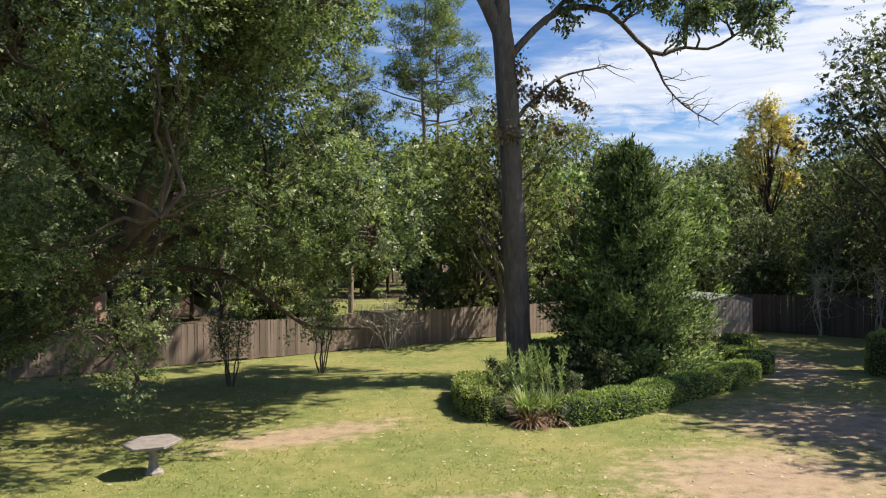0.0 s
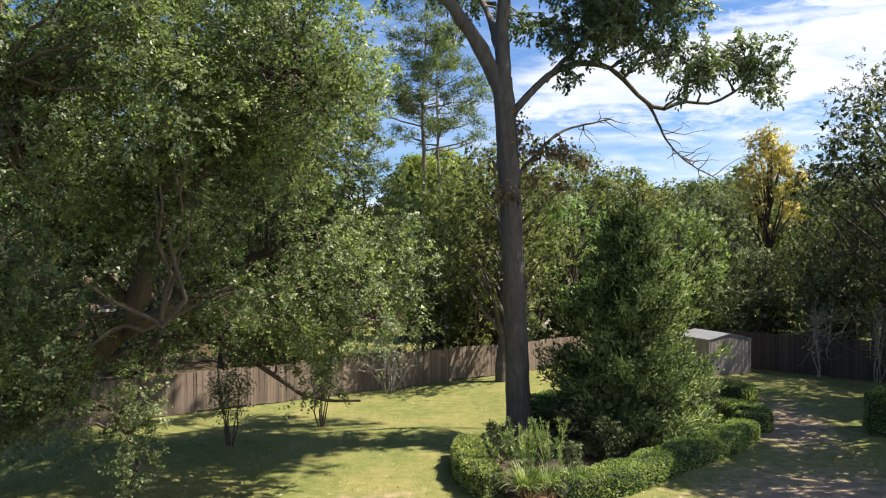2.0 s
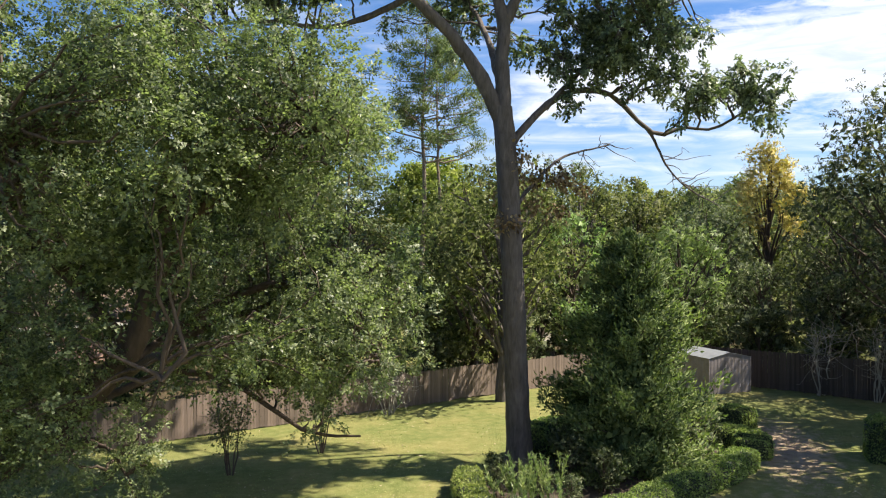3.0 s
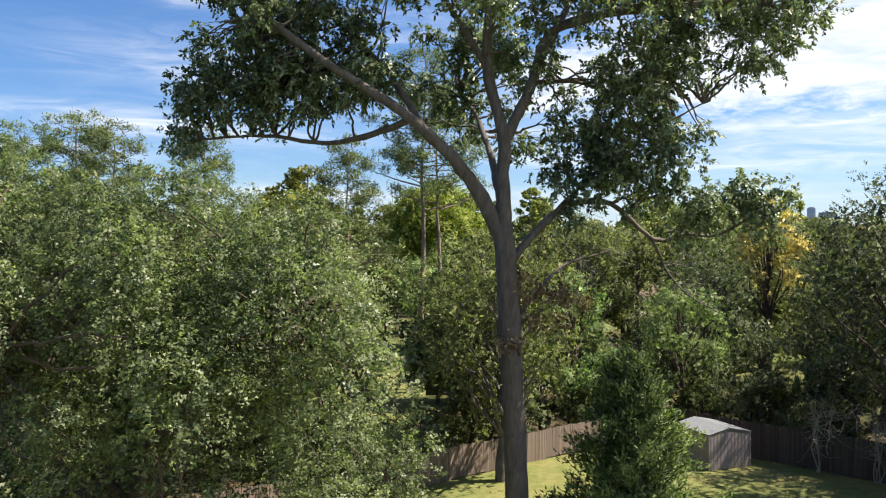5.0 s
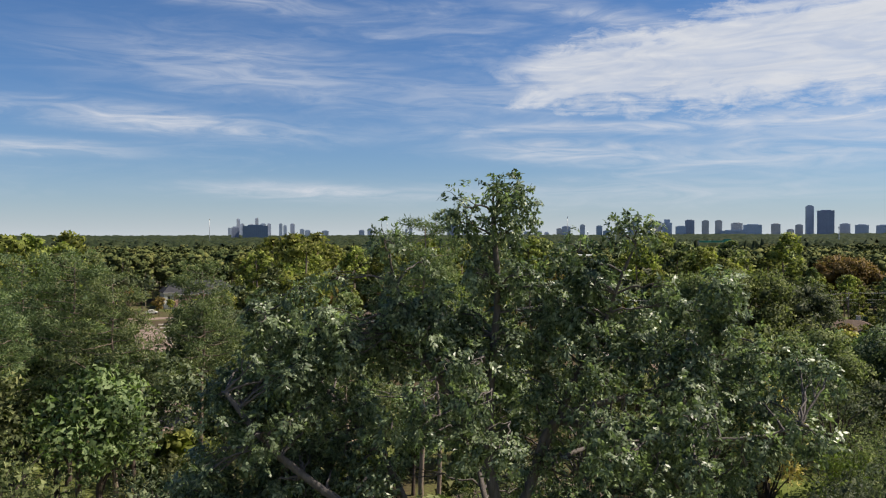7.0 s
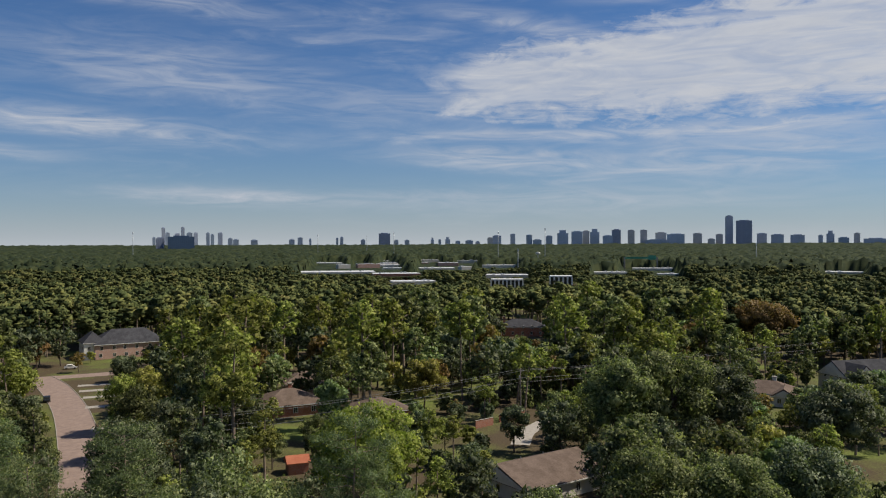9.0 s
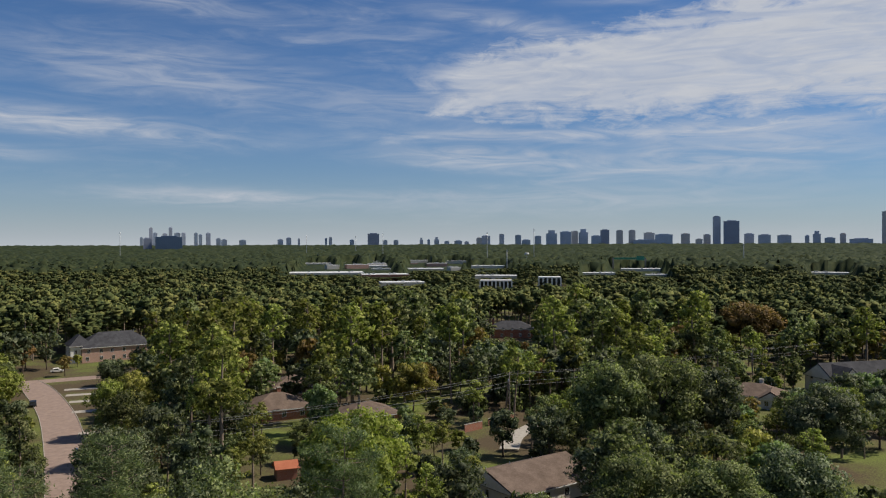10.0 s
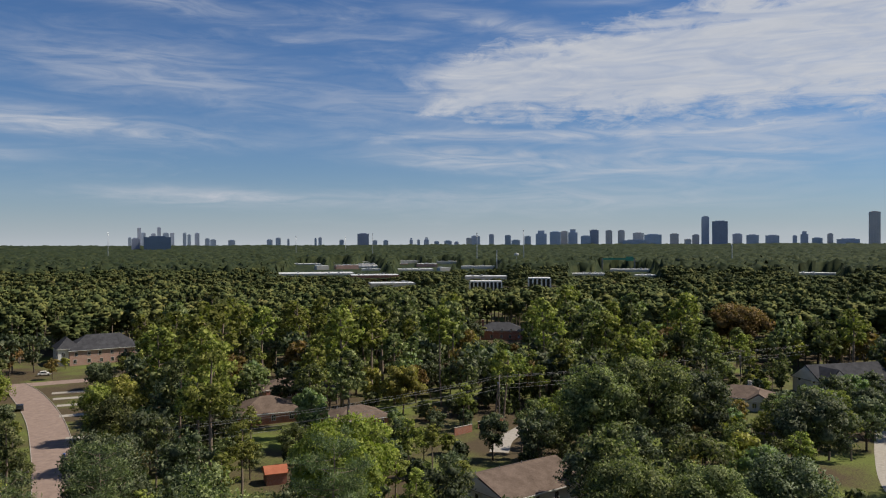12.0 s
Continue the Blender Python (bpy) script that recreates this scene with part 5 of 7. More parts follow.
def build_bed():
    ring = [(0.9, 28.0), (0.85, 25.5), (1.2, 23.6), (2.2, 22.9), (3.6, 22.7), (5.6, 24.2), (7.6, 26.2), (10.0, 28.4), (12.0, 30.8), (12.6, 33.0), (11.2, 34.8)]
    bm = bmesh.new()
    bm.faces.new([bm.verts.new((x, y, 0.05)) for x, y in ring + [(7.5, 35.2), (4.6, 33.2), (2.2, 30.6)]])
    tagged(part("planting_bed", bm, SOIL), "dark mulched planting bed inside the hedge", "flower bed", kind="structure")
    hedge("box_hedge", ring[:3] + [(1.6, 23.1)], 0.95, 0.78, "clipped box hedge in bright leaf beside the lawn", 1)
    hedge("box_hedge", [(3.3, 22.6), (5.6, 24.0), (7.6, 26.0), (10.0, 28.2), (12.2, 30.8)], 1.05, 0.74, "long clipped box hedge bordering the planting bed", 2)
    hedge("box_hedge", [(12.4, 31.2), (12.9, 32.6), (12.0, 34.4)], 1.3, 0.8, "shaded end of the clipped hedge", 3)
    hedge("box_hedge", [(13.6, 37.0), (14.6, 37.6)], 1.5, 0.9, "rounded clipped shrub near the shed", 4)
    hedge("box_hedge", [(3.6, 31.6), (5.4, 33.6)], 1.5, 1.25, "dark shrub behind the oak trunk", 5)
    for k, (x, y, sc) in enumerate(((4.6, 28.0, 0.42), (5.6, 27.0, 0.36), (9.4, 30.4, 0.40), (10.8, 32.2, 0.42), (5.0, 30.2, 0.45), (2.0, 26.6, 0.26), (3.3, 26.4, 0.28), (1.8, 28.2, 0.26), (4.2, 25.6, 0.24))):
        copy_thing(shrub, pose(x, y, 0, 0, 0, k * 70) @ Matrix.Diagonal((sc, sc, sc, 1)))
    hedge("box_hedge", [(17.2, 31.6), (18.5, 31.1), (19.8, 30.8)], 2.1, 1.6, "big rounded dark green shrub beside the lawn", 6)
    strap_plant((2.45, 23.0, 0), 300, 1.45, "daylily_clump", "clump of arching green daylily leaves in the bed", 1, 0.42, width=0.026)
    spire_plant((2.5, 23.9, 0), 12, 2.0, 2)
    spire_plant((3.3, 24.2, 0), 11, 1.9, 3)
    spire_plant((2.0, 24.8, 0), 7, 1.5, 4)
    strap_plant((3.15, 23.2, 0), 240, 1.35, "daylily_clump", "clump of arching green daylily leaves in the bed", 6, 0.42, width=0.025)
    strap_plant((3.9, 23.8, 0), 170, 1.1, "daylily_clump", "clump of arching green daylily leaves in the bed", 4, 0.2, width=0.03)
    strap_plant((2.5, 22.4, 0), 260, 0.8, "daylily_clump", "withered brown leaves lying under the daylilies", 5, 0.0, DEAD_LEAF)
    strap_plant((3.2, 22.7, 0), 200, 0.75, "daylily_clump", "withered brown leaves lying under the daylilies", 7, 0.0, DEAD_LEAF)


build_bed()


def myrtle(at, h, seed, crown_r):
    """A small many-stemmed tree by the fence."""
    rng = np.random.default_rng(seed)
    t = thing("crape_myrtle", "small many-stemmed tree with thin foliage on the lawn", "tree", "small lawn trees", at)
    cl = []
    for i in range(6):
        a = rng.uniform(0, 6.28)
        e = np.array([np.cos(a) * crown_r * 0.6, np.sin(a) * crown_r * 0.6, h * rng.uniform(0.75, 1.0)])
        p = wander((0.08 * np.cos(a), 0.08 * np.sin(a), -0.05), e, 9, rng, 0, 0.06)
        pieces = [tube(p, np.linspace(0.035, 0.01, 9), 6)]
        for _ in range(6):
            b = p[rng.integers(4, 9)]
            pieces.append(tube(wander(b, b + rng.standard_normal(3) * 0.4, 5, rng, 0, 0.1), np.linspace(0.012, 0.004, 5), 4))
        part("stem", mesh_of("stem", *joined(pieces), DARK_BARK, True), parent=t)
        cl += [[*p[k], 0.4] for k in (5, 7, 8)]
    v, q, _ = tufts(rng, cl, 120, 7, 0.1, 0.03, 0.14, 0.1, 0.2)
    part("crown", mesh_of("crown", v, q, LIVE_OAK_LEAF), parent=t)


myrtle((-8.0, 29.2, 0), 2.6, 1, 0.7)
myrtle((-5.1, 32.4, 0), 3.2, 2, 1.0)


# ---- things in the yard ----
def stone_table(at):
    t = thing("garden_table", "hexagonal grey cast-stone table on a pedestal on the lawn", "table", "", at, 12)
    t.rotation_euler = (radians(1.5), radians(-2.5), radians(12))
    bm = bmesh.new()
    ring = []
    for z, r in ((0.655, 0.55), (0.685, 0.655), (0.735, 0.66), (0.75, 0.64)):
        ring.append([bm.verts.new((r * math.cos(math.pi / 3 * k), r * math.sin(math.pi / 3 * k), z)) for k in range(6)])
    for a, b in zip(ring, ring[1:]):
        for k in range(6):
            bm.faces.new((a[k], a[(k + 1) % 6], b[(k + 1) % 6], b[k]))
    bm.faces.new(ring[0][::-1])
    bm.faces.new(ring[-1])
    part("tabletop", bm, STONE, t)
    for name, rows in (("pedestal", ((0.09, 0.15), (0.16, 0.12), (0.35, 0.085), (0.52, 0.10), (0.62, 0.15), (0.655, 0.2))), ("foot", ((-0.03, 0.22), (0.05, 0.22), (0.09, 0.18)))):
        bm = bmesh.new()
        ring = [[bm.verts.new((r * math.cos(math.pi / 4 * k), r * math.sin(math.pi / 4 * k), z)) for k in range(8)] for z, r in rows]
        for a, b in zip(ring, ring[1:]):
            for k in range(8):
                bm.faces.new((a[k], a[(k + 1) % 8], b[(k + 1) % 8], b[k]))
        bm.faces.new(ring[0][::-1])
        bm.faces.new(ring[-1])
        part(name, bm, STONE, t)


stone_table((-6.65, 17.8, 0))


def garden_shed(at, turn):
    """A small metal shed with ribbed walls and a low gable roof."""
    s = thing("garden_shed", "pale metal garden shed with a low gabled roof by the fence", "shed", "", at, turn)
    w, d, h, rise = 3.0, 3.2, 2.08, 0.30
    for name, x0, y0, x1, y1 in (("wall_front", 0, 0, w, 0.04), ("wall_back", 0, d - 0.04, w, d), ("wall_side", 0, 0.04, 0.04, d - 0.04), ("wall_side", w - 0.04, 0.04, w, d - 0.04)):
        along = (x1 - x0) > (y1 - y0)
        n, pts = 12, []
        for k in range(n):                          # ribbed sheet: a stepped outline pulled up
            for f, out in ((k, 0.0), (k + 0.35, 0.0), (k + 0.42, 0.007), (k + 0.93, 0.007)):
                pts.append((f / n, out))
        pts.append((1.0, 0.0))
        bm = bmesh.new()
        lo, hi = (y0, y1) if along else (x0, x1)
        rim = [(f, lo - o) for f, o in pts] + [(f, hi) for f, o in pts[::-1]]
        flat = [(x0 + f * (x1 - x0), e) if along else (e, y0 + f * (y1 - y0)) for f, e in rim]
        face = bm.faces.new([bm.verts.new((x, y, 0.0)) for x, y in flat])
        g = bmesh.ops.extrude_face_region(bm, geom=[face])
        bmesh.ops.translate(bm, verts=[e for e in g["geom"] if isinstance(e, bmesh.types.BMVert)], vec=(0, 0, h))
        part(name, bm, SHED_PANEL, s)
    for y in (0.0, d - 0.04):
        bm = bmesh.new()
        f = bm.faces.new([bm.verts.new(p) for p in ((0, y, h), (w, y, h), (w / 2, y, h + rise))])
        g = bmesh.ops.extrude_face_region(bm, geom=[f])
        bmesh.ops.translate(bm, verts=[e for e in g["geom"] if isinstance(e, bmesh.types.BMVert)], vec=(0, 0.04, 0))
        part("gable", bm, SHED_PANEL, s)
    for sgn in (-1, 1):
        bm = boxed(-0.02, -0.04, 0, math.hypot(w / 2, rise) + 0.04, d + 0.04, 0.03)
        ob = part("roof_panel", bm, SHED_ROOF, s)
        a = math.atan2(rise, w / 2)
        ob.matrix_basis = Matrix.Translation((w / 2, 0, h + rise)) @ Matrix.Rotation(a if sgn > 0 else math.pi - a, 4, "Y") @ (Matrix.Identity(4) if sgn > 0 else Matrix.Translation((0, 0, -0.04)))
    for x in (0.0, w):
        part("corner_post", boxed(x - 0.03, -0.025, 0, x + 0.03, 0.02, h), SHED_PANEL, s)


garden_shed((15.6, 45.4, 0), 20)
fence((-19.0, 29.6), (13.6, 53.2), "weathered grey-brown board fence along the lawn", FENCE_WOOD)
fence((13.75, 53.1), (29.0, 38.6), "weathered board fence with shade put into its colour", FENCE_SHADED, 1.25)


def grass_blades():
    """Tufts of grass over the lawn, thin on the worn places, and fallen leaves."""
    rng = np.random.default_rng(8)
    n = 34000
    y = 13 + 34 * rng.uniform(0, 1, n) ** 1.5
    x = rng.uniform(-0.62, 0.62, n) * y + 0.0
    keep = (y < 42 + 0.7 * x) & (y < 60 - 0.84 * x)
    for cx, cy, rx, ry in ((-4.0, 21.4, 3.4, 2.0), (7.2, 17.2, 3.8, 3.0), (11.5, 22.5, 4.6, 4.0)):
        keep &= ((x - cx) / rx) ** 2 + ((y - cy) / ry) ** 2 > rng.uniform(0.3, 1.2, n)
    x, y = x[keep], y[keep]
    n = len(x)
    base = np.stack([x, y, lawn_height(x, y) - 0.008], -1)
    base = np.repeat(base, 2, 0) + rng.standard_normal((2 * n, 3)) * np.array([0.05, 0.05, 0.0])
    way = unit(rng.standard_normal((2 * n, 3)) * 0.8 + np.array([0, 0, 0.45]))
    way[:, 2] = np.abs(way[:, 2])
    v, q = leaf_quads(base, way, rng.standard_normal((2 * n, 3)), rng.uniform(0.03, 0.075, 2 * n), rng.uniform(0.008, 0.018, 2 * n))
    v = dress(v, np.repeat([[0.0, 0.0, 1.0]], 2 * n, 0), 0.85)
    tagged(part("grass", mesh_of("grass", v, q, GRASS)), "short mown grass tufts", "grass", kind="stuff")
    m = 1500
    y = 14 + 26 * rng.uniform(0, 1, m) ** 1.3
    x = rng.uniform(-0.55, 0.6, m) * y
    base = np.stack([x, y, lawn_height(x, y) + 0.012], -1)
    way = unit(rng.standard_normal((m, 3)) * np.array([1, 1, 0.25]))
    v, q = leaf_quads(base, way, np.repeat([[0, 0, 1.0]], m, 0) + 0.2 * rng.standard_normal((m, 3)), rng.uniform(0.05, 0.13, m), rng.uniform(0.02, 0.045, m))
    tagged(part("fallen_leaves", mesh_of("fallen_leaves", v, q, LITTER)), "dry brown leaves scattered on the lawn", "leaves", kind="stuff")


grass_blades()


# ---- the neighbourhood ----
EYE_HIGH = np.array([0.0, 0.5, 47.0])
KEEP = []          # places kept in open sight from above: x, y, z, half width
FOOT = [(-5, 57, 3.0), (-5.8, 64, 3.0), (-6.4, 71, 3.0), (26.4, 63, 4.0)]          # footprints kept clear of trees: x, y, radius


def clear_of(x, y, r, h):
    """Whether trees of these places, radii and heights stand clear of houses, roads and the sight lines to them (arrays)."""
    ok = np.ones(len(x), bool)
    for fx, fy, fr in FOOT:
        ok &= np.hypot(x - fx, y - fy) > fr + 0.35 * r
    for tx, ty, tz, hw in KEEP:
        d = math.hypot(tx, ty)
        ux, uy = tx / d, ty / d
        s = x * ux + y * uy
        lat = np.abs(x * uy - y * ux)
        line = EYE_HIGH[2] + (tz - EYE_HIGH[2]) * s / d
        ok &= ~((s > 0) & (s < d + 2) & (lat < hw + 0.75 * r) & (h > line - 0.5))
    return ok


def house(at, turn, w, d, wall_h, roof_h, wall_mat, roof_mat, label, chimney=None, gable=False, wing=None, seed=0, windows=4, keep=True, wing_mat=None):
    """A house: walls with windows and a door, a hipped or gabled roof with eaves, perhaps a wing and a chimney."""
    t = thing("house", label, "house", "houses of the neighbourhood", (*at, 0), turn)
    rng = random.Random(seed)

    def gable_wall(face, y0, y1, h, rh, out, across, mat):
        """The triangle of wall under a gable; face is where it stands, out the way that it looks."""
        bm = bmesh.new()
        tri = [(y0 + 0.15, h), (y1 - 0.15, h), ((y0 + y1) / 2, h + rh - 0.45)]
        rings = [[bm.verts.new((face + e, p, z) if across else (p, face + e, z)) for p, z in tri] for e in (0.0, 0.12 * out)]
        bm.faces.new(rings[0]), bm.faces.new(rings[1][::-1])
        for k in range(3):
            bm.faces.new((rings[0][k], rings[1][k], rings[1][(k + 1) % 3], rings[0][(k + 1) % 3]))
        bmesh.ops.recalc_face_normals(bm, faces=bm.faces)
        part("gable", bm, mat, t)

    def block(x0, y0, x1, y1, h, rh, gab, wmat=wall_mat):
        part("wall", boxed(x0, y0, 0, x1, y1, h), wmat, t)
        if gab and (x1 - x0) >= (y1 - y0):
            gable_wall(x0 - 0.5, y0, y1, h, rh, -1, True, wmat)
            gable_wall(x1 + 0.5, y0, y1, h, rh, 1, True, wmat)
        elif gab:
            gable_wall(y0 - 0.5, x0, x1, h, rh, -1, False, wmat)
        o = 0.5
        bm = bmesh.new()
        a = [bm.verts.new(p) for p in ((x0 - o, y0 - o, h - 0.15), (x1 + o, y0 - o, h - 0.15), (x1 + o, y1 + o, h - 0.15), (x0 - o, y1 + o, h - 0.15))]
        b = [bm.verts.new((v.co.x, v.co.y, h + 0.05)) for v in a]
        along = (x1 - x0) >= (y1 - y0)
        half = (y1 - y0 if along else x1 - x0) / 2 + o
        ins = 0.02 if gab else half
        if along:
            r0, r1 = bm.verts.new((x0 - o + ins, (y0 + y1) / 2, h + rh)), bm.verts.new((x1 + o - ins, (y0 + y1) / 2, h + rh))
        else:
            r0, r1 = bm.verts.new(((x0 + x1) / 2, y0 - o + ins, h + rh)), bm.verts.new(((x0 + x1) / 2, y1 + o - ins, h + rh))
        bm.faces.new(a[::-1])
        for k in range(4):
            bm.faces.new((a[k], a[(k + 1) % 4], b[(k + 1) % 4], b[k]))
        if along:
            for f in ((b[0], b[1], r1, r0), (b[2], b[3], r0, r1), (b[3], b[0], r0), (b[1], b[2], r1)):
                bm.faces.new(f)
        else:
            for f in ((b[1], b[2], r1, r0), (b[3], b[0], r0, r1), (b[0], b[1], r0), (b[2], b[3], r1)):
                bm.faces.new(f)
        part("roof", bm, roof_mat, t)
        bm = bmesh.new()
        box(bm, x0 - o - 0.06, y0 - o - 0.06, h - 0.22, x1 + o + 0.06, y0 - o + 0.0, h - 0.02)
        part("gutter", bm, TRIM_PAINT, t)
        storeys = 2 if h > 4.5 else 1
        n = max(2, int((x1 - x0) / 4.5))
        for s in range(storeys):
            for k in range(n):
                cx = x0 + (k + 0.5) * (x1 - x0) / n + rng.uniform(-0.4, 0.4)
                z = 0.9 + s * 2.9
                wdw = part("window", boxed(cx - 0.62, y0 - 0.06, z - 0.08, cx + 0.62, y0 + 0.02, z + 1.5), TRIM_PAINT, t)
                part("pane", boxed(cx - 0.52, y0 - 0.075, z + 0.02, cx - 0.03, y0 - 0.055, z + 1.4), GLASS, wdw)
                part("pane", boxed(cx + 0.03, y0 - 0.075, z + 0.02, cx + 0.52, y0 - 0.055, z + 1.4), GLASS, wdw)
            for k in range(max(1, int((y1 - y0) / 5))):
                cy = y0 + (k + 0.5) * (y1 - y0) / max(1, int((y1 - y0) / 5))
                z = 0.9 + s * 2.9
                wdw = part("window", boxed(x0 - 0.06, cy - 0.55, z - 0.08, x0 + 0.02, cy + 0.55, z + 1.5), TRIM_PAINT, t)
                part("pane", boxed(x0 - 0.075, cy - 0.46, z, x0 - 0.055, cy + 0.46, z + 1.42), GLASS, wdw)
    block(-w / 2, -d / 2, w / 2, d / 2, wall_h, roof_h, gable)
    if wing:
        x0, y0, x1, y1, h, rh = wing
        block(x0, y0, x1, y1, h, rh, gable or not wing_mat, wing_mat or wall_mat)
    if chimney:
        cx, cy = chimney
        bm = boxed(cx - 0.55, cy - 0.4, wall_h * 0.5, cx + 0.55, cy + 0.4, wall_h + roof_h + 0.9)
        ch = part("chimney", bm, wall_mat if wall_mat in (BRICK_PINK, BRICK_RED) else STUCCO, t)
        part("cap", boxed(cx - 0.65, cy - 0.5, wall_h + roof_h + 0.9, cx + 0.65, cy + 0.5, wall_h + roof_h + 1.1), CONCRETE, ch)
    for k in range(3):
        x, y = rng.uniform(-w / 3, w / 3), rng.uniform(0.2, d / 3)
        z = wall_h + roof_h * (1 - abs(y) / (d / 2 + 0.5))
        part("vent_pipe", mesh_of("vent_pipe", *tube([(x, y, z - 0.3), (x, y, z + 0.2), (x, y, z + 0.45)], [0.08, 0.08, 0.07], 6), GALVANISED, True), parent=t)
    FOOT.append((*at, max(w, d) * 0.58))
    if keep:
        KEEP.append((*at, wall_h * 0.75 if keep is True else keep, w * 0.30))
    return t


house((-102, 339), 28, 28, 15, 6.0, 5.4, BRICK_PINK, ROOF_GREY, "two-storey pink brick house with dark grey hipped roof", wing=(-18, -6, -10, 6, 6.8, 4.2), seed=1, wing_mat=TRIM_PAINT)
KEEP += [(-114, 332, 4.5, 6)]
house((-23, 219), 20, 17, 14, 3.0, 3.4, BRICK_RED, ROOF_BROWN, "low brick house with brown hipped roof and chimney", chimney=(1.0, 1.5), seed=2, keep=4.5)
house((31.6, 145.5), 31, 20, 16, 3.0, 3.0, STUCCO, ROOF_BROWN, "low house with wide brown gabled roof", gable=True, seed=3, keep=3.0)
house((77, 392), -8, 23, 14, 4.6, 3.6, BRICK_RED, ROOF_GREY, "red brick house with grey hipped roof among trees", chimney=(-9, 2), seed=4, keep=0.5)
house((116, 219), -32, 17, 12, 3.0, 2.9, STUCCO, ROOF_BROWN, "low house with brown roof and pale chimney", chimney=(2, 1), wing=(2, -9, 8, 0, 3.0, 2.2), seed=5, keep=4.0)
house((158, 234), 8, 27, 13, 4.6, 4.6, STUCCO, ROOF_GREY, "two-storey cream house with dark steep roofs", wing=(-13, -9, -6, 2, 5.4, 3.4), gable=True, seed=6, keep=5.0)
KEEP += [(150, 228, 4.0, 8), (168, 236, 5.0, 6)]
house((1.5, 207), 20, 15, 12, 3.0, 2.6, BRICK_RED, ROOF_BROWN, "low brick house with brown roof under trees", seed=7, keep=False)
house((-40, 262), 10, 18, 12, 3.0, 3.0, STUCCO, ROOF_BROWN, "low pale house with brown roof under trees", chimney=(5, 0), seed=8, keep=False)
house((-17, 252), 12, 22, 12, 3.0, 3.0, BRICK_PINK, ROOF_BROWN, "long low brick house with brown roof", seed=9, keep=False)
house((-30, 62), 35, 18, 11, 3.0, 2.8, BRICK_PINK, ROOF_BROWN, "low brick house beyond the board fence", seed=10, keep=False)
house((8, 76), 35, 16, 10, 3.0, 2.6, STUCCO, ROOF_BROWN, "pale low house beyond the board fence", seed=11, keep=False)
house((48, 62), -50, 17, 11, 3.0, 2.8, STUCCO, ROOF_BROWN, "pale house behind the shaded fence", seed=12, keep=False)
house((-140, 300), 15, 18, 12, 3.0, 3.0, STUCCO, ROOF_BROWN, "low house at the far side of the street", seed=13, keep=False)
house((-66, 128), 10, 17, 12, 3.0, 3.0, BRICK_RED, ROOF_BROWN, "low brick house beside the street", seed=14, keep=False)
house((120, 330), -10, 20, 12, 4.0, 3.2, STUCCO, ROOF_BROWN, "pale house half hidden among trees", seed=15, keep=False)


def strip(name, line, width, z, mat, label, category="road"):
    """A paved strip with a raised edge, following a line."""
    p = curve_points([(*q, 0) for q in line], 60)
    t = unit(np.gradient(p, axis=0))
    s = np.stack([-t[:, 1], t[:, 0], 0 * t[:, 0]], -1)
    prof = np.array([(-0.5, -0.05), (-0.5, z), (0.0, z + 0.04), (0.5, z), (0.5, -0.05)])
    v = p[:, None] + s[:, None] * (prof[None, :, :1] * width) + np.array([0, 0, 1.0]) * prof[None, :, 1:]
    i = np.arange(60 * 5).reshape(60, 5)
    q = np.stack([i[:-1, :-1], i[1:, :-1], i[1:, 1:], i[:-1, 1:]], -1).reshape(-1, 4)
    ob = tagged(part(name, mesh_of(name, v.reshape(-1, 3), q, mat)), label, category, kind="structure")
    for k in range(0, 60, 2):
        FOOT.append((p[k][0], p[k][1], width * 0.6 + 1.0))
    return ob, p, s


ROADLINE = [(-40.5, 118), (-52.8, 150), (-67.5, 188), (-84.5, 228), (-103, 264), (-116, 284)]
_, rp, rs = strip("road", ROADLINE, 9.0, 0.03, ROAD, "old pinkish concrete street with patches of tree shade")
strip("road", [(-150, 262), (-128, 276), (-104, 286), (-80, 296), (-60, 306)], 8.0, 0.025, ROAD, "old concrete side street")
for side in (-1, 1):
    v = rp[:, None] + rs[:, None] * np.array([[4.5 * side, ], [4.5 * side + 0.16 * side, ], [4.5 * side + 0.16 * side, ]])[None] + np.array([[0, 0, 0.02], [0, 0, 0.16], [0, 0, -0.05]])[None]
    top = rp + rs * 4.5 * side + (0, 0, 0.16)
    vv = np.stack([rp + rs * 4.5 * side, top, rp + rs * (4.66 * side) + (0, 0, 0.16), rp + rs * (4.66 * side) + (0, 0, -0.05)], 1)
    i = np.arange(240).reshape(60, 4)
    q = np.stack([i[:-1, :-1], i[1:, :-1], i[1:, 1:], i[:-1, 1:]], -1).reshape(-1, 4)
    tagged(part("kerb", mesh_of("kerb", vv.reshape(-1, 3), q, CONCRETE)), "low concrete kerb along the street", "kerb", kind="structure")
for k, (x, y, l) in enumerate(((-88, 268, 13), (-84, 258, 12), (-79, 247, 12), (-73, 232, 10), (-62, 205, 9))):
    strip("driveway", [(x - 8, y - 2.2), (x - 2, y - 0.5), (x + l - 5, y + 1.6)], 3.4, 0.06, CONCRETE, "pale concrete driveway beside the street", "driveway")
strip("driveway", [(34, 176), (38, 188), (46, 200), (52, 212)], 4.5, 0.04, CONCRETE, "pale alley behind the brick wall", "driveway")
strip("road", [(97, 118), (107, 140), (120, 160), (136, 182)], 7.0, 0.03, CONCRETE, "pale concrete street past the lawns", "road")
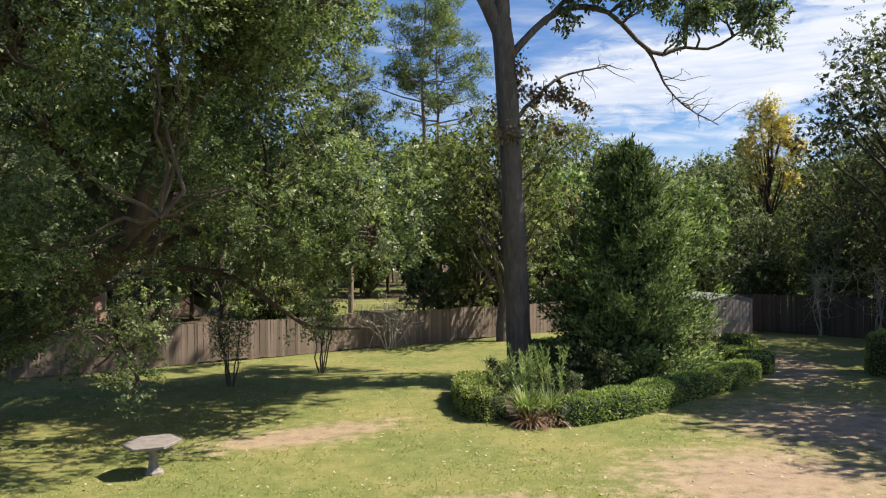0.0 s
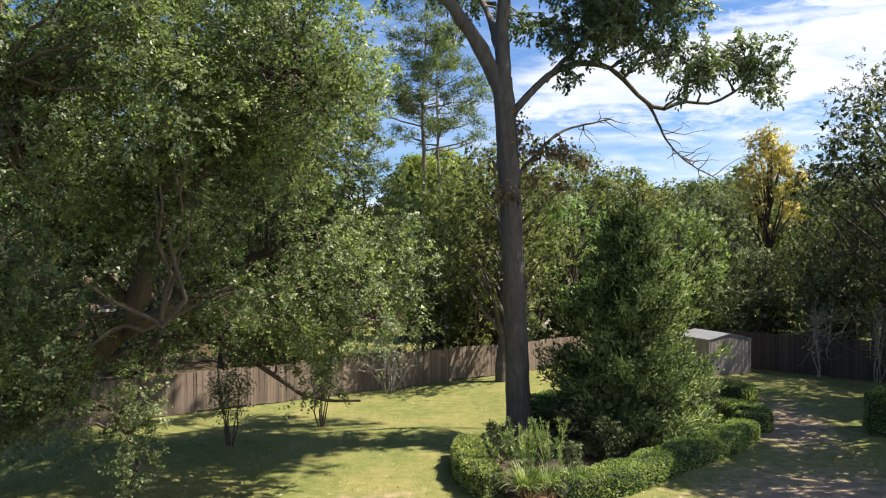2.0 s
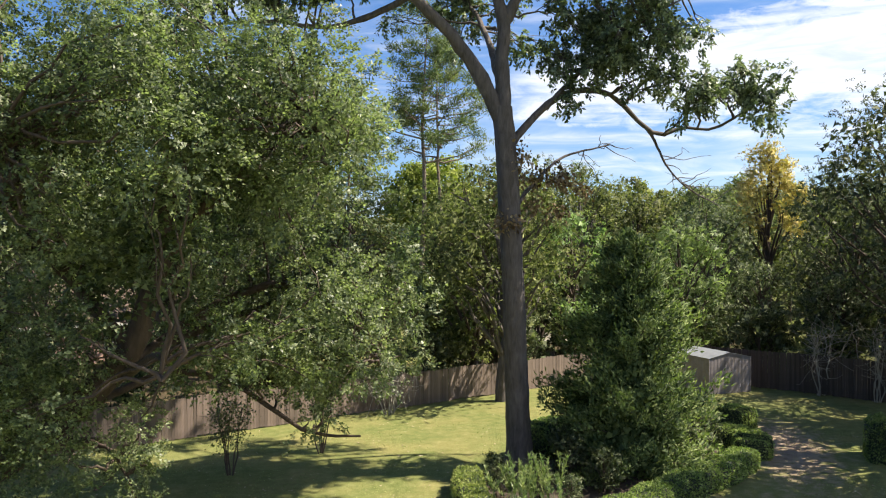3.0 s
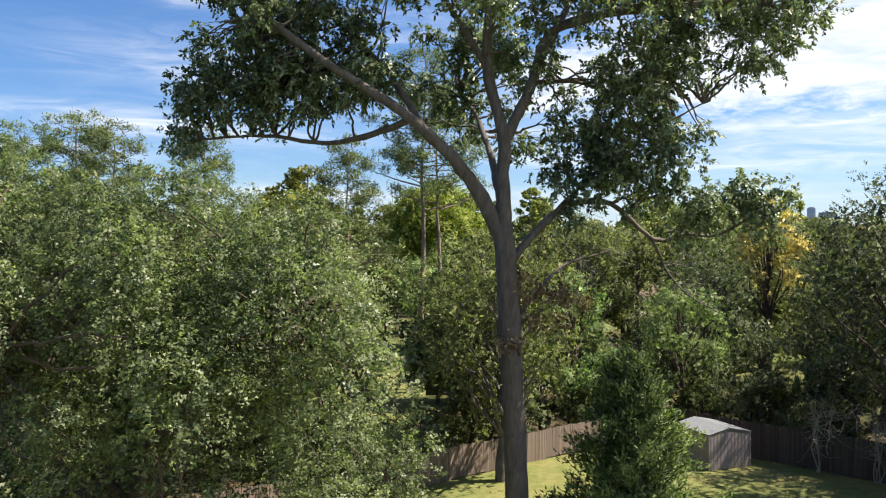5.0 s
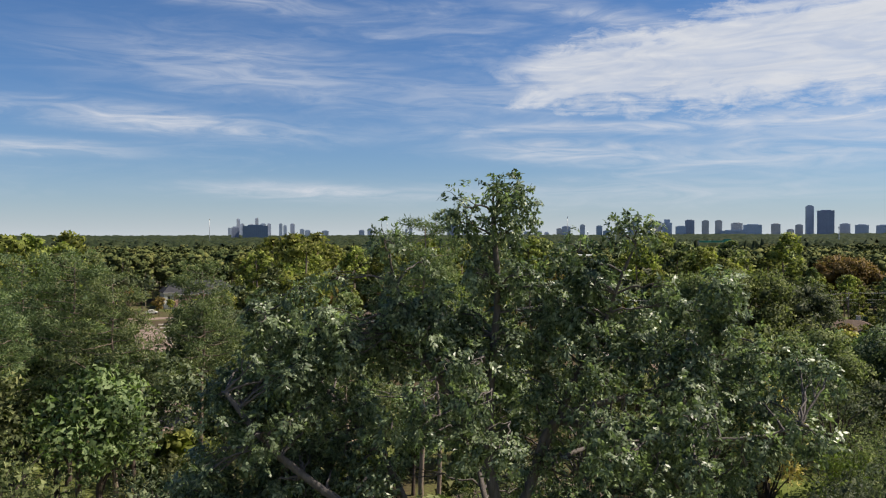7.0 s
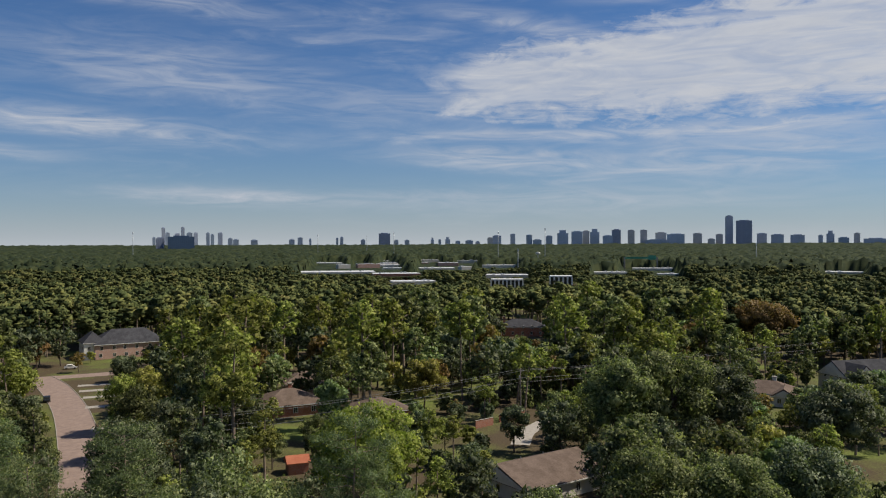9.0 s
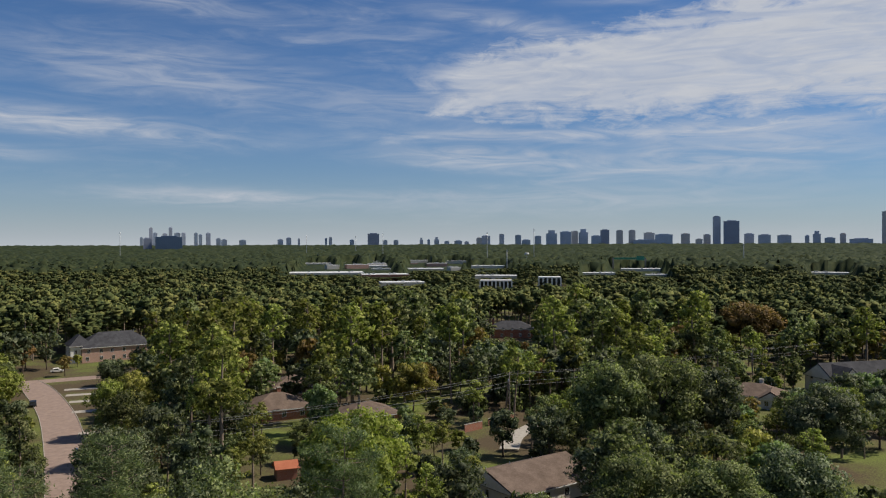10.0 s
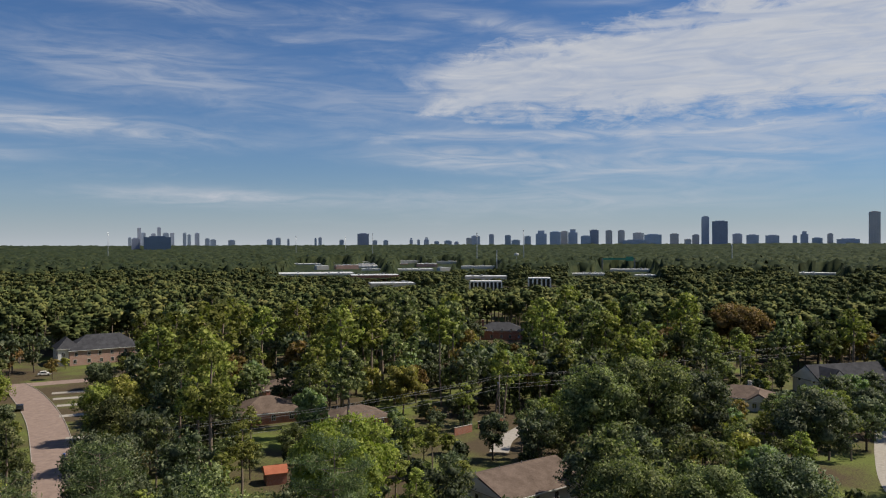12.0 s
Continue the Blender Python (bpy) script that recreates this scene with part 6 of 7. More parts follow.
for q in ((-80, 244, 1, 6), (-66, 196, 0.5, 5), (-56, 165, 0.5, 5), (-88, 262, 0.5, 6), (38, 200, 2, 3), (101, 143, 0.5, 7), (-95, 232, 0.5, 4)):
    KEEP.append(q)
FOOT.append((28, 226, 3))
FOOT.append((104, 146, 7))


def car(at, turn, label, paint):
    c = thing("car", label, "car", "", (*at, 0.06), turn)
    bm = bmesh.new()
    prof = [(-2.2, 0.35), (-2.25, 0.75), (-2.1, 1.0), (-1.75, 1.05), (-1.3, 1.62), (0.5, 1.68), (1.05, 1.1), (2.05, 0.95), (2.25, 0.7), (2.2, 0.35)]
    f = bm.faces.new([bm.verts.new((x, -0.9, z)) for x, z in prof])
    g = bmesh.ops.extrude_face_region(bm, geom=[f])
    bmesh.ops.translate(bm, verts=[e for e in g["geom"] if isinstance(e, bmesh.types.BMVert)], vec=(0, 1.8, 0))
    bmesh.ops.bevel(bm, geom=bm.edges[:], offset=0.06, segments=2, affect="EDGES")
    body = part("body", bm, paint, c)
    for x, y in ((-1.4, -0.85), (-1.4, 0.85), (1.4, -0.85), (1.4, 0.85)):
        w = part("wheel", mesh_of("wheel", *tube([(x, y - 0.13, 0.34), (x, y - 0.12, 0.34), (x, y + 0.12, 0.34), (x, y + 0.13, 0.34)], [0.1, 0.34, 0.34, 0.1], 14), RUBBER, True), parent=c)
    for y0, y1 in ((-0.925, -0.905), (0.905, 0.925)):
        part("side_window", boxed(-1.1, y0, 1.12, 0.45, y1, 1.5), GLASS, body)
    part("rear_window", boxed(-1.72, -0.7, 1.15, -1.55, 0.7, 1.45), GLASS, body)
    part("windscreen", boxed(0.68, -0.7, 1.15, 0.9, 0.7, 1.5), GLASS, body)
    for y in (-0.65, 0.65):
        part("headlight", boxed(2.22, y - 0.18, 0.62, 2.28, y + 0.18, 0.78), TRIM_PAINT, body)


car((-95.5, 240), 112, "dark sport utility car parked at the kerb", CAR_PAINT)
car((-112, 303), 20, "pale car parked on a driveway", TRIM_PAINT)


def wheelie_bin(at, turn):
    t = thing("wheelie_bin", "blue plastic rubbish bin on the pavement", "bin", "", (*at, 0.0), turn)
    bm = boxed(-0.26, -0.28, 0.08, 0.26, 0.28, 0.98, bevel=0.03)
    for v in bm.verts:
        if v.co.z < 0.5:
            v.co.x *= 0.82
            v.co.y *= 0.82
    part("body", bm, BLUE_PLASTIC, t)
    part("lid", boxed(-0.29, -0.31, 0.98, 0.29, 0.31, 1.05, bevel=0.02), BLUE_PLASTIC, t)
    for x in (-0.2, 0.2):
        part("wheel", mesh_of("wheel", *tube([(x - 0.03, 0.24, 0.1), (x - 0.029, 0.24, 0.1), (x + 0.029, 0.24, 0.1), (x + 0.03, 0.24, 0.1)], [0.02, 0.1, 0.1, 0.02], 10), RUBBER, True), parent=t)


wheelie_bin((-64.0, 184.5), 20)


def utility_pole(at, h, turn, label, transformer=True):
    t = thing("utility_pole", label, "pole", "utility poles", (*at, 0), turn)
    part("pole", mesh_of("pole", *tube([(0, 0, -0.2), (0, 0, h * 0.5), (0, 0, h), (0, 0, h + 0.01)], [0.19, 0.16, 0.12, 0.01], 10), POLE_WOOD, True), parent=t)
    arm = part("crossarm", boxed(-1.2, -0.06, h - 0.7, 1.2, 0.06, h - 0.56, bevel=0.01), POLE_WOOD, t)
    for x in (-1.1, -0.5, 0.5, 1.1):
        part("insulator", mesh_of("insulator", *tube([(x, 0, h - 0.56), (x, 0, h - 0.48), (x, 0, h - 0.4), (x, 0, h - 0.34)], [0.03, 0.07, 0.07, 0.03], 8), STONE, True), parent=arm)
    if transformer:
        part("transformer", mesh_of("transformer", *tube([(0.38, 0, h - 3.0), (0.38, 0, h - 2.98), (0.38, 0, h - 2.0), (0.38, 0, h - 1.95), (0.38, 0, h - 1.94)], [0.02, 0.24, 0.24, 0.2, 0.02], 12), GALVANISED, True), parent=t, label="grey steel transformer can")


def cable(a, b, sag, label="thin grey overhead cable between poles"):
    f = np.linspace(0, 1, 18)[:, None]
    p = np.array(a) * (1 - f) + np.array(b) * f
    p[:, 2] -= sag * 4 * (f * (1 - f))[:, 0]
    tagged(part("power_cable", mesh_of("power_cable", *tube(p, np.full(18, 0.035), 5), CABLE, True)), label, "cable", "cables between the poles")


POLES = [(-37, 161, 11.5), (39, 201, 13.6), (133, 252, 11.5), (215, 296, 11.5)]
for k, (x, y, h) in enumerate(POLES):
    utility_pole((x, y), h, 28 + 90, "tall wooden utility pole with crossarm and cables", k in (1, 2))
for (x0, y0, h0), (x1, y1, h1) in zip(POLES, POLES[1:]):
    ux, uy = -0.47 * 1.0, 0.88 * 1.0
    for off, drop in ((-1.1, 0.4), (1.1, 0.4), (0.2, 2.6), (0.2, 3.6)):
        cable((x0 + ux * off, y0 + uy * off, h0 - drop), (x1 + ux * off, y1 + uy * off, h1 - drop), 1.1)
utility_pole((-58.2, 147), 8.0, 10, "wooden street pole beside the road", False)
utility_pole((-71.5, 176), 7.2, 10, "wooden street pole beside the road", False)
KEEP += [(19, 190.5, 9.0, 7), (62, 213.5, 9.5, 8), (110, 239.5, 9.0, 8), (160, 266, 8.5, 10), (0, 180.5, 8.5, 6)]
KEEP.append((39, 201, 3.0, 1.5))
KEEP.append((133, 252, 7.0, 1.5))

for a, b in (((33, 199), (41, 204.5)), ((26, 193), (31, 196.5))):
    L = math.hypot(b[0] - a[0], b[1] - a[1])
    w = thing("brick_wall", "red brick garden wall beside the alley", "wall", "", (*a, 0), math.degrees(math.atan2(b[1] - a[1], b[0] - a[0])))
    part("wall", boxed(0, -0.12, 0, L, 0.12, 1.9), BRICK_RED, w)
    part("coping", boxed(-0.05, -0.17, 1.9, L + 0.05, 0.17, 1.98), CONCRETE, w)
    KEEP.append(((a[0] + b[0]) / 2, (a[1] + b[1]) / 2, 1.3, L * 0.35))
w = thing("brick_garage", "low brick garage with an orange tiled roof between trees", "garage", "", (-15, 160, 0), 15)
part("wall", boxed(-2.0, -2.0, 0, 2.0, 2.0, 2.3), BRICK_RED, w)
bm = bmesh.new()
rg = [[bm.verts.new((x, y, z)) for y, z in ((-2.3, 2.2), (-2.3, 2.35), (0, 3.5), (2.3, 2.35), (2.3, 2.2))] for x in (-2.4, 2.4)]
bm.faces.new(rg[0]), bm.faces.new(rg[1][::-1])
for k in range(5):
    bm.faces.new((rg[0][k], rg[0][(k + 1) % 5], rg[1][(k + 1) % 5], rg[1][k]))
part("roof", bm, ROOF_TILE, w)
FOOT.append((-15, 160, 4))
KEEP.append((-15, 160, 1.0, 2.5))


# named trees of the view from above
TOWN = "trees of the neighbourhood"
make_tree("pine_tree", "broad bright green pine near the houses", "oak", 22.5, 8.0, 8.0, 46, 15120, 0.31, BRIGHT_PINE, PINE_BARK, 41, (-1, 116, 0), group=TOWN)
make_tree("oak_tree", "dark glossy tree beside the street", "oak", 20, 7.5, 4.0, 44, 15120, 0.30, DARK_LEAF, DARK_BARK, 42, (-37, 125, 0), group=TOWN)
make_tree("oak_tree", "large spreading green oak behind the houses", "oak", 22.5, 9.5, 4.0, 52, 11040, 0.39, GREEN_LEAF, DARK_BARK, 43, (53, 163, 0), group=TOWN)
make_tree("oak_tree", "large spreading green oak behind the houses", "oak", 23.5, 10, 4.0, 52, 11040, 0.39, GREEN_LEAF, DARK_BARK, 44, (66, 166, 0), group=TOWN)
make_tree("oak_tree", "large dark green oak behind the houses", "oak", 19, 8, 4.0, 46, 9600, 0.39, DARK_LEAF, DARK_BARK, 45, (79, 168, 0), group=TOWN)
make_tree("oak_tree", "rounded olive green broadleaf tree near houses", "oak", 18, 8, 4.0, 46, 15120, 0.27, GREEN_LEAF, DARK_BARK, 46, (40, 106, 0), group=TOWN)
make_tree("oak_tree", "rounded olive green broadleaf tree near houses", "oak", 17, 7, 4.0, 46, 15120, 0.27, GREEN_LEAF, DARK_BARK, 47, (50, 104, 0), group=TOWN)
make_tree("oak_tree", "rounded dark green tree by the lawn", "oak", 17.5, 7, 4.0, 46, 14400, 0.27, DARK_LEAF, DARK_BARK, 48, (65, 109, 0), group=TOWN)
make_tree("oak_tree", "spreading dark oak over a lawn", "oak", 19, 9, 4.5, 50, 10560, 0.37, DARK_LEAF, DARK_BARK, 49, (92, 146, 0), group=TOWN)
make_tree("elm_tree", "yellow-green tree on a lawn", "oak", 13.5, 6.5, 3.0, 34, 6240, 0.37, YELLOW_LEAF, DARK_BARK, 50, (15, 220, 0), group=TOWN)
make_tree("oak_tree", "large rust-coloured autumn tree above green ones", "oak", 21.5, 13, 5.0, 60, 8640, 0.62, RUST_LEAF, DARK_BARK, 51, (169, 322, 0), group=TOWN)
make_tree("maple_tree", "yellow-orange autumn tree beside the street", "oak", 16.5, 6, 4.0, 34, 5760, 0.37, YELLOW_LEAF, DARK_BARK, 52, (-56, 200, 0), group=TOWN)
make_tree("oak_tree", "green tree leaning over the street", "oak", 17, 5.8, 3.0, 40, 6300, 0.32, GREEN_LEAF, DARK_BARK, 54, (-50, 173, 0), group=TOWN)
make_tree("oak_tree", "green tree shading the street", "oak", 15, 5.4, 3.0, 36, 4500, 0.34, PINE_LEAF, DARK_BARK, 55, (-61, 198, 0), group=TOWN)
make_tree("oak_tree", "small dark tree on the verge shading the street", "oak", 10.5, 4.2, 2.0, 34, 3000, 0.34, DARK_LEAF, DARK_BARK, 65, (-45.0, 146, 0), group=TOWN)
make_tree("pine_tree", "tall pine with a long bare trunk", "pine", 29, 5, 19, 26, 3600, 0.43, PINE_LEAF, PINE_BARK, 53, (27, 229, 0), group=TOWN, trunk_r=0.34)
make_tree("oak_tree", "low dark round tree beside the driveways", "oak", 9, 6.0, 1.0, 34, 3900, 0.38, DARK_LEAF, DARK_BARK, 56, (-83, 272, 0), group=TOWN)
make_tree("oak_tree", "olive green tree on the far verge of the street", "oak", 11, 5.5, 2.0, 34, 3900, 0.38, PINE_LEAF, DARK_BARK, 57, (-101, 236, 0), group=TOWN)
make_tree("oak_tree", "dark green tree on the verge of the street", "oak", 7, 3.4, 0.6, 26, 2400, 0.34, DARK_LEAF, DARK_BARK, 58, (-90, 214, 0), group=TOWN)
make_tree("oak_tree", "bright green round tree on the verge", "oak", 4.2, 3.2, 0.2, 26, 2400, 0.30, GREEN_LEAF, DARK_BARK, 59, (-81, 196, 0), group=TOWN)
make_tree("oak_tree", "spreading green tree by the street corner", "oak", 13, 6.0, 2.0, 34, 6300, 0.32, GREEN_LEAF, DARK_BARK, 60, (-67, 152, 0), group=TOWN)
make_tree("oak_tree", "small dark street tree before the brick wall", "oak", 11, 3.6, 2.0, 30, 4500, 0.29, DARK_LEAF, DARK_BARK, 62, (31.5, 170, 0), group=TOWN)
side_oak = make_tree("oak_tree", "rounded dark green tree beside the pale houses", "oak", 13, 5.6, 2.0, 36, 2600, 0.42, DARK_LEAF, DARK_BARK, 63, (104, 170, 0), group=TOWN)
side_elm = make_tree("elm_tree", "bright green rounded tree beside the pale houses", "oak", 12, 5.0, 1.5, 36, 2600, 0.40, BRIGHT_LEAF, DARK_BARK, 64, (117, 186, 0), group=TOWN)
for k, (x, y, sc) in enumerate(((131, 197, 0.95), (118, 166, 1.0), (143, 207, 0.9), (128, 179, 0.95), (152, 212, 0.8), (109, 183, 0.85))):
    copy_thing((side_oak, side_oak, side_elm)[k % 3], pose(x, y, 0, 0, 0, 50 * k) @ Matrix.Diagonal((sc, sc, sc, 1)))
for fx, fy in ((104, 170), (117, 186), (31.5, 170), (-83, 272), (-101, 236), (-90, 214), (-81, 196), (-67, 152), (-1, 116), (-37, 125), (53, 163), (66, 166), (79, 168), (40, 106), (50, 104), (65, 109), (92, 146), (15, 220), (169, 322), (-56, 200), (27, 229)):
    FOOT.append((fx, fy, 5.0))
KEEP += [(15, 220, 6, 4), (-56, 200, 9, 4), (169, 322, 12, 8), (27, 229, 6, 1.5), (66, 166, 10, 15), (-1, 116, 14, 6), (-37, 125, 12, 6), (45, 105, 11, 9), (26, 63, 10, 3)]


def wood_around():
    """The canopy of the neighbourhood: single trees copied from a small stock out to a third of a kilometre, joined woods beyond."""
    rng = np.random.default_rng(77)
    kinds = [
        ("pine_tree", "tall loblolly pine with open crown", "pine", 25, 6.2, 14.5, 28, PINE_LEAF, PINE_BARK, 0.30),
        ("pine_tree", "slender tall loblolly pine with green needles", "pine", 23, 5.4, 13, 26, GREEN_LEAF, PINE_BARK, 0.14),
        ("oak_tree", "broad dark green oak in full leaf", "oak", 15.5, 6.4, 3.5, 30, DARK_LEAF, DARK_BARK, 0.25),
        ("oak_tree", "broad mid-green oak in full leaf", "oak", 16.5, 6.2, 3.5, 30, GREEN_LEAF, DARK_BARK, 0.14),
        ("elm_tree", "bright green broadleaf tree in full leaf", "oak", 13.5, 5.0, 2.5, 26, BRIGHT_LEAF, DARK_BARK, 0.06),
        ("maple_tree", "rust and brown autumn broadleaf tree", "oak", 14.5, 5.2, 3.5, 26, RUST_LEAF, DARK_BARK, 0.06),
        ("maple_tree", "small yellow autumn tree among green ones", "oak", 12.0, 4.0, 3.0, 22, YELLOW_LEAF, DARK_BARK, 0.05),
    ]
    stock = {}
    share = np.array([k[-1] for k in kinds])
    share /= share.sum()
    step = 9.4
    gx, gy = np.meshgrid(np.arange(-235, 250, step), np.arange(28, 340, step))
    x = (gx + rng.uniform(-0.42, 0.42, gx.shape) * step).ravel()
    y = (gy + rng.uniform(-0.42, 0.42, gx.shape) * step).ravel()
    dist, az = np.hypot(x, y), np.degrees(np.arctan2(x, y))
    keep = (dist < 335) & (az > -37) & (az < 41) & (y > 46 + 0.7 * (x + 1.6)) | ((dist < 335) & (az > 14) & (az < 41) & (y > 70 - 0.84 * x) & (dist > 62))
    keep &= (dist > 40) & ~((np.abs(x) < 26) & (y < 58))
    x, y, dist = x[keep], y[keep], dist[keep]
    kind = rng.choice(len(kinds), len(x), p=share)
    kind = np.where((dist < 150) & (kind >= 5), 3, np.where((dist < 115) & (kind < 2), 3 - kind, kind))
    size = rng.uniform(0.74, 1.24, len(x))
    h = np.array([k[3] for k in kinds])[kind] * size
    r = np.array([k[4] for k in kinds])[kind] * size
    near_low = (dist < 95) & (x > -24)
    h = np.where(near_low, np.minimum(h, 16.5), np.where((dist < 110) & (x < 0), np.maximum(h, 18.5), h))
    size = h / np.array([k[3] for k in kinds])[kind]
    ok = clear_of(x, y, r, h)
    small = ~ok
    size = np.where(small, size * 0.55, size)          # lower trees where a sight line passes
    ok |= clear_of(x, y, r * 0.55, h * 0.55)
    for i in np.nonzero(ok)[0]:
        fine = 3 if dist[i] < 82 else 0 if dist[i] < 115 else 1 if dist[i] < 205 else 2
        key = (kind[i], fine, int(rng.integers(0, 2)))
        name, label, form, hh, rr, base, nc, leaf, bark, _ = kinds[kind[i]]
        turn = rng.uniform(0, 360)
        if key not in stock:
            stock[key] = make_tree(name, label, form, hh, rr, base, nc, (3900, 2100, 680, 850)[fine], (0.27, 0.41, 0.72, 0.215)[fine], leaf, bark,
                                   100 + 7 * int(kind[i]) + key[2] + 50 * fine, (x[i], y[i], 0), turn, near=fine == 3, group=TOWN)
            stock[key].scale = (size[i],) * 3
        else:
            o = stock[key]
            sc = size[i] / o.scale[0]
            copy_thing(o, pose(x[i], y[i], 0, 0, 0, turn) @ Matrix.Diagonal((sc * rng.uniform(0.9, 1.12), sc * rng.uniform(0.9, 1.12), sc, 1)))


wood_around()


def understorey():
    """Low trees and bushes that fill the gaps between the tall ones."""
    rng = np.random.default_rng(91)
    step = 8.0
    gx, gy = np.meshgrid(np.arange(-170, 190, step), np.arange(58, 300, step))
    x = (gx + rng.uniform(-0.45, 0.45, gx.shape) * step).ravel()
    y = (gy + rng.uniform(-0.45, 0.45, gx.shape) * step).ravel()
    az, dist = np.degrees(np.arctan2(x, y)), np.hypot(x, y)
    keep = (az > -36) & (az < 40) & (dist > 60) & (dist < 290)
    x, y = x[keep], y[keep]
    h = rng.uniform(4.0, 8.5, len(x))
    ok = clear_of(x, y, h * 0.42, h)
    spare = rng.permutation(np.nonzero(ok)[0])[330:]
    ok[spare] = False
    stock = []
    for k, (leaf, label) in enumerate(((DARK_LEAF, "low dark leafy tree between gardens"), (GREEN_LEAF, "low green bushy tree between gardens"), (PINE_LEAF, "low yellow-green bushy tree between gardens"))):
        stock.append((leaf, label))
    made = {}
    for i in np.nonzero(ok)[0]:
        k = int(rng.choice(3, p=(0.45, 0.35, 0.2)))
        sc = h[i] / 7.0
        m = pose(x[i], y[i], 0, 0, 0, rng.uniform(0, 360))
        if k not in made:
            made[k] = make_tree("small_tree", stock[k][1], "oak", 7.0, 3.0, 0.2, 20, 340, 0.74, stock[k][0], DARK_BARK, 300 + k, (x[i], y[i], 0), 0, group="low trees between gardens")
        else:
            copy_thing(made[k], m @ Matrix.Diagonal((sc * rng.uniform(0.85, 1.2), sc * rng.uniform(0.85, 1.2), sc, 1)))


understorey()


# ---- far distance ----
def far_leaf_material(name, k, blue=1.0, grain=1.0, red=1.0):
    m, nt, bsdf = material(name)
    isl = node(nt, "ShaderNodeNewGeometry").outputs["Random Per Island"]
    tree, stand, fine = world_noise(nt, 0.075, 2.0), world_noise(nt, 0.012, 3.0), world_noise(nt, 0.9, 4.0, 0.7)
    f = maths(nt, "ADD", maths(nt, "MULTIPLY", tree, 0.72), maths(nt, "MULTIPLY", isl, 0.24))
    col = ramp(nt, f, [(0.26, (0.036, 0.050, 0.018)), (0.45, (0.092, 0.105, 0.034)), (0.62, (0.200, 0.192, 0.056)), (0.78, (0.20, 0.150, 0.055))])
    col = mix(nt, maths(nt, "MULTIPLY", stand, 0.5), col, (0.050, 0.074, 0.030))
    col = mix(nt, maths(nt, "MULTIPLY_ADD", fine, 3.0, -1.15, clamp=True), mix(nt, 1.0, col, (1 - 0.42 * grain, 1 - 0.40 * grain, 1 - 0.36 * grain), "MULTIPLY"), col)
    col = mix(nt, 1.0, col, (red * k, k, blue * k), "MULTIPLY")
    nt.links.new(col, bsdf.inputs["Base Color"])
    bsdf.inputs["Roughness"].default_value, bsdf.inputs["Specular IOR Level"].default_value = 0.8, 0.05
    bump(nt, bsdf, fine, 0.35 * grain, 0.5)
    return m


# farther canopies are darker and bluer: distance haze is put into their colour
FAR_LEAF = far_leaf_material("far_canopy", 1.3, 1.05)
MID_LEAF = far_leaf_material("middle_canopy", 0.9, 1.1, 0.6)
FAR_HAZED = far_leaf_material("hazed_far_canopy", 0.36, 1.4, 0.4, 0.84)


def flat_building(at, turn, w, d, h, wall, label, category="building", roof=ROOF_WHITE):
    t = thing("commercial_building", label, category, "commercial buildings", (*at, 0), turn)
    part("wall", boxed(-w / 2, -d / 2, 0, w / 2, d / 2, h), wall, t)
    part("roof", boxed(-w / 2 + 0.4, -d / 2 + 0.4, h, w / 2 - 0.4, d / 2 - 0.4, h + 0.25), roof, t)
    rng = random.Random(int(at[0] * 7 + at[1]))
    for k in range(4):
        x, y = rng.uniform(-w * 0.4, w * 0.4), rng.uniform(-d * 0.3, d * 0.3)
        part("roof_unit", boxed(x - 1.5, y - 1.2, h + 0.25, x + 1.5, y + 1.2, h + 1.7), GALVANISED, t)
    n = max(3, int(w / 6))
    for k in range(n):
        cx = -w / 2 + (k + 0.5) * w / n
        wd = part("window", boxed(cx - 1.4, -d / 2 - 0.1, 0.9, cx + 1.4, -d / 2 + 0.05, min(h - 1.2, 3.4)), GLASS, t)
        part("frame", boxed(cx - 1.55, -d / 2 - 0.14, 0.7, cx + 1.55, -d / 2 - 0.1, 0.9), TRIM_PAINT, wd)
    FOOT.append((*at, max(w, d) * 0.55))
    KEEP.append((*at, h * 0.85, w * 0.46))


flat_building((-48, 1146), 3, 108, 60, 8, STUCCO, "long white-roofed store beyond the trees")
flat_building((33, 1030), 3, 62, 40, 9, BRICK_RED, "red-fronted store with white roof")
flat_building((46, 850), 4, 48, 30, 7, STUCCO, "flat white-roofed commercial building")
flat_building((110, 1300), 0, 60, 40, 8, STUCCO, "pale flat-roofed store among trees")
flat_building((170, 960), -10, 52, 30, 9, STUCCO, "pale flat-roofed building among trees")
flat_building((20, 1480), 0, 70, 40, 9, STUCCO, "wide white-roofed store among trees")
flat_building((-90, 1700), 0, 60, 40, 9, STUCCO, "wide white-roofed store among trees")
flat_building((330, 1050), -12, 44, 26, 8, STUCCO, "pale low flat-roofed commercial building")
flat_building((440, 1180), -18, 62, 30, 9, STUCCO, "pale low building near the highway")
flat_building((395, 1000), -18, 30, 20, 7, STUCCO, "pale low flat-roofed commercial building")
flat_building((640, 1000), -30, 50, 30, 8, STUCCO, "pale low flat-roofed commercial building")
flat_building((230, 1380), -10, 60, 30, 10, STUCCO, "pale block among trees")
flat_building((150, 1500), -6, 40, 30, 12, BRICK_PINK, "pink-fronted block among trees")


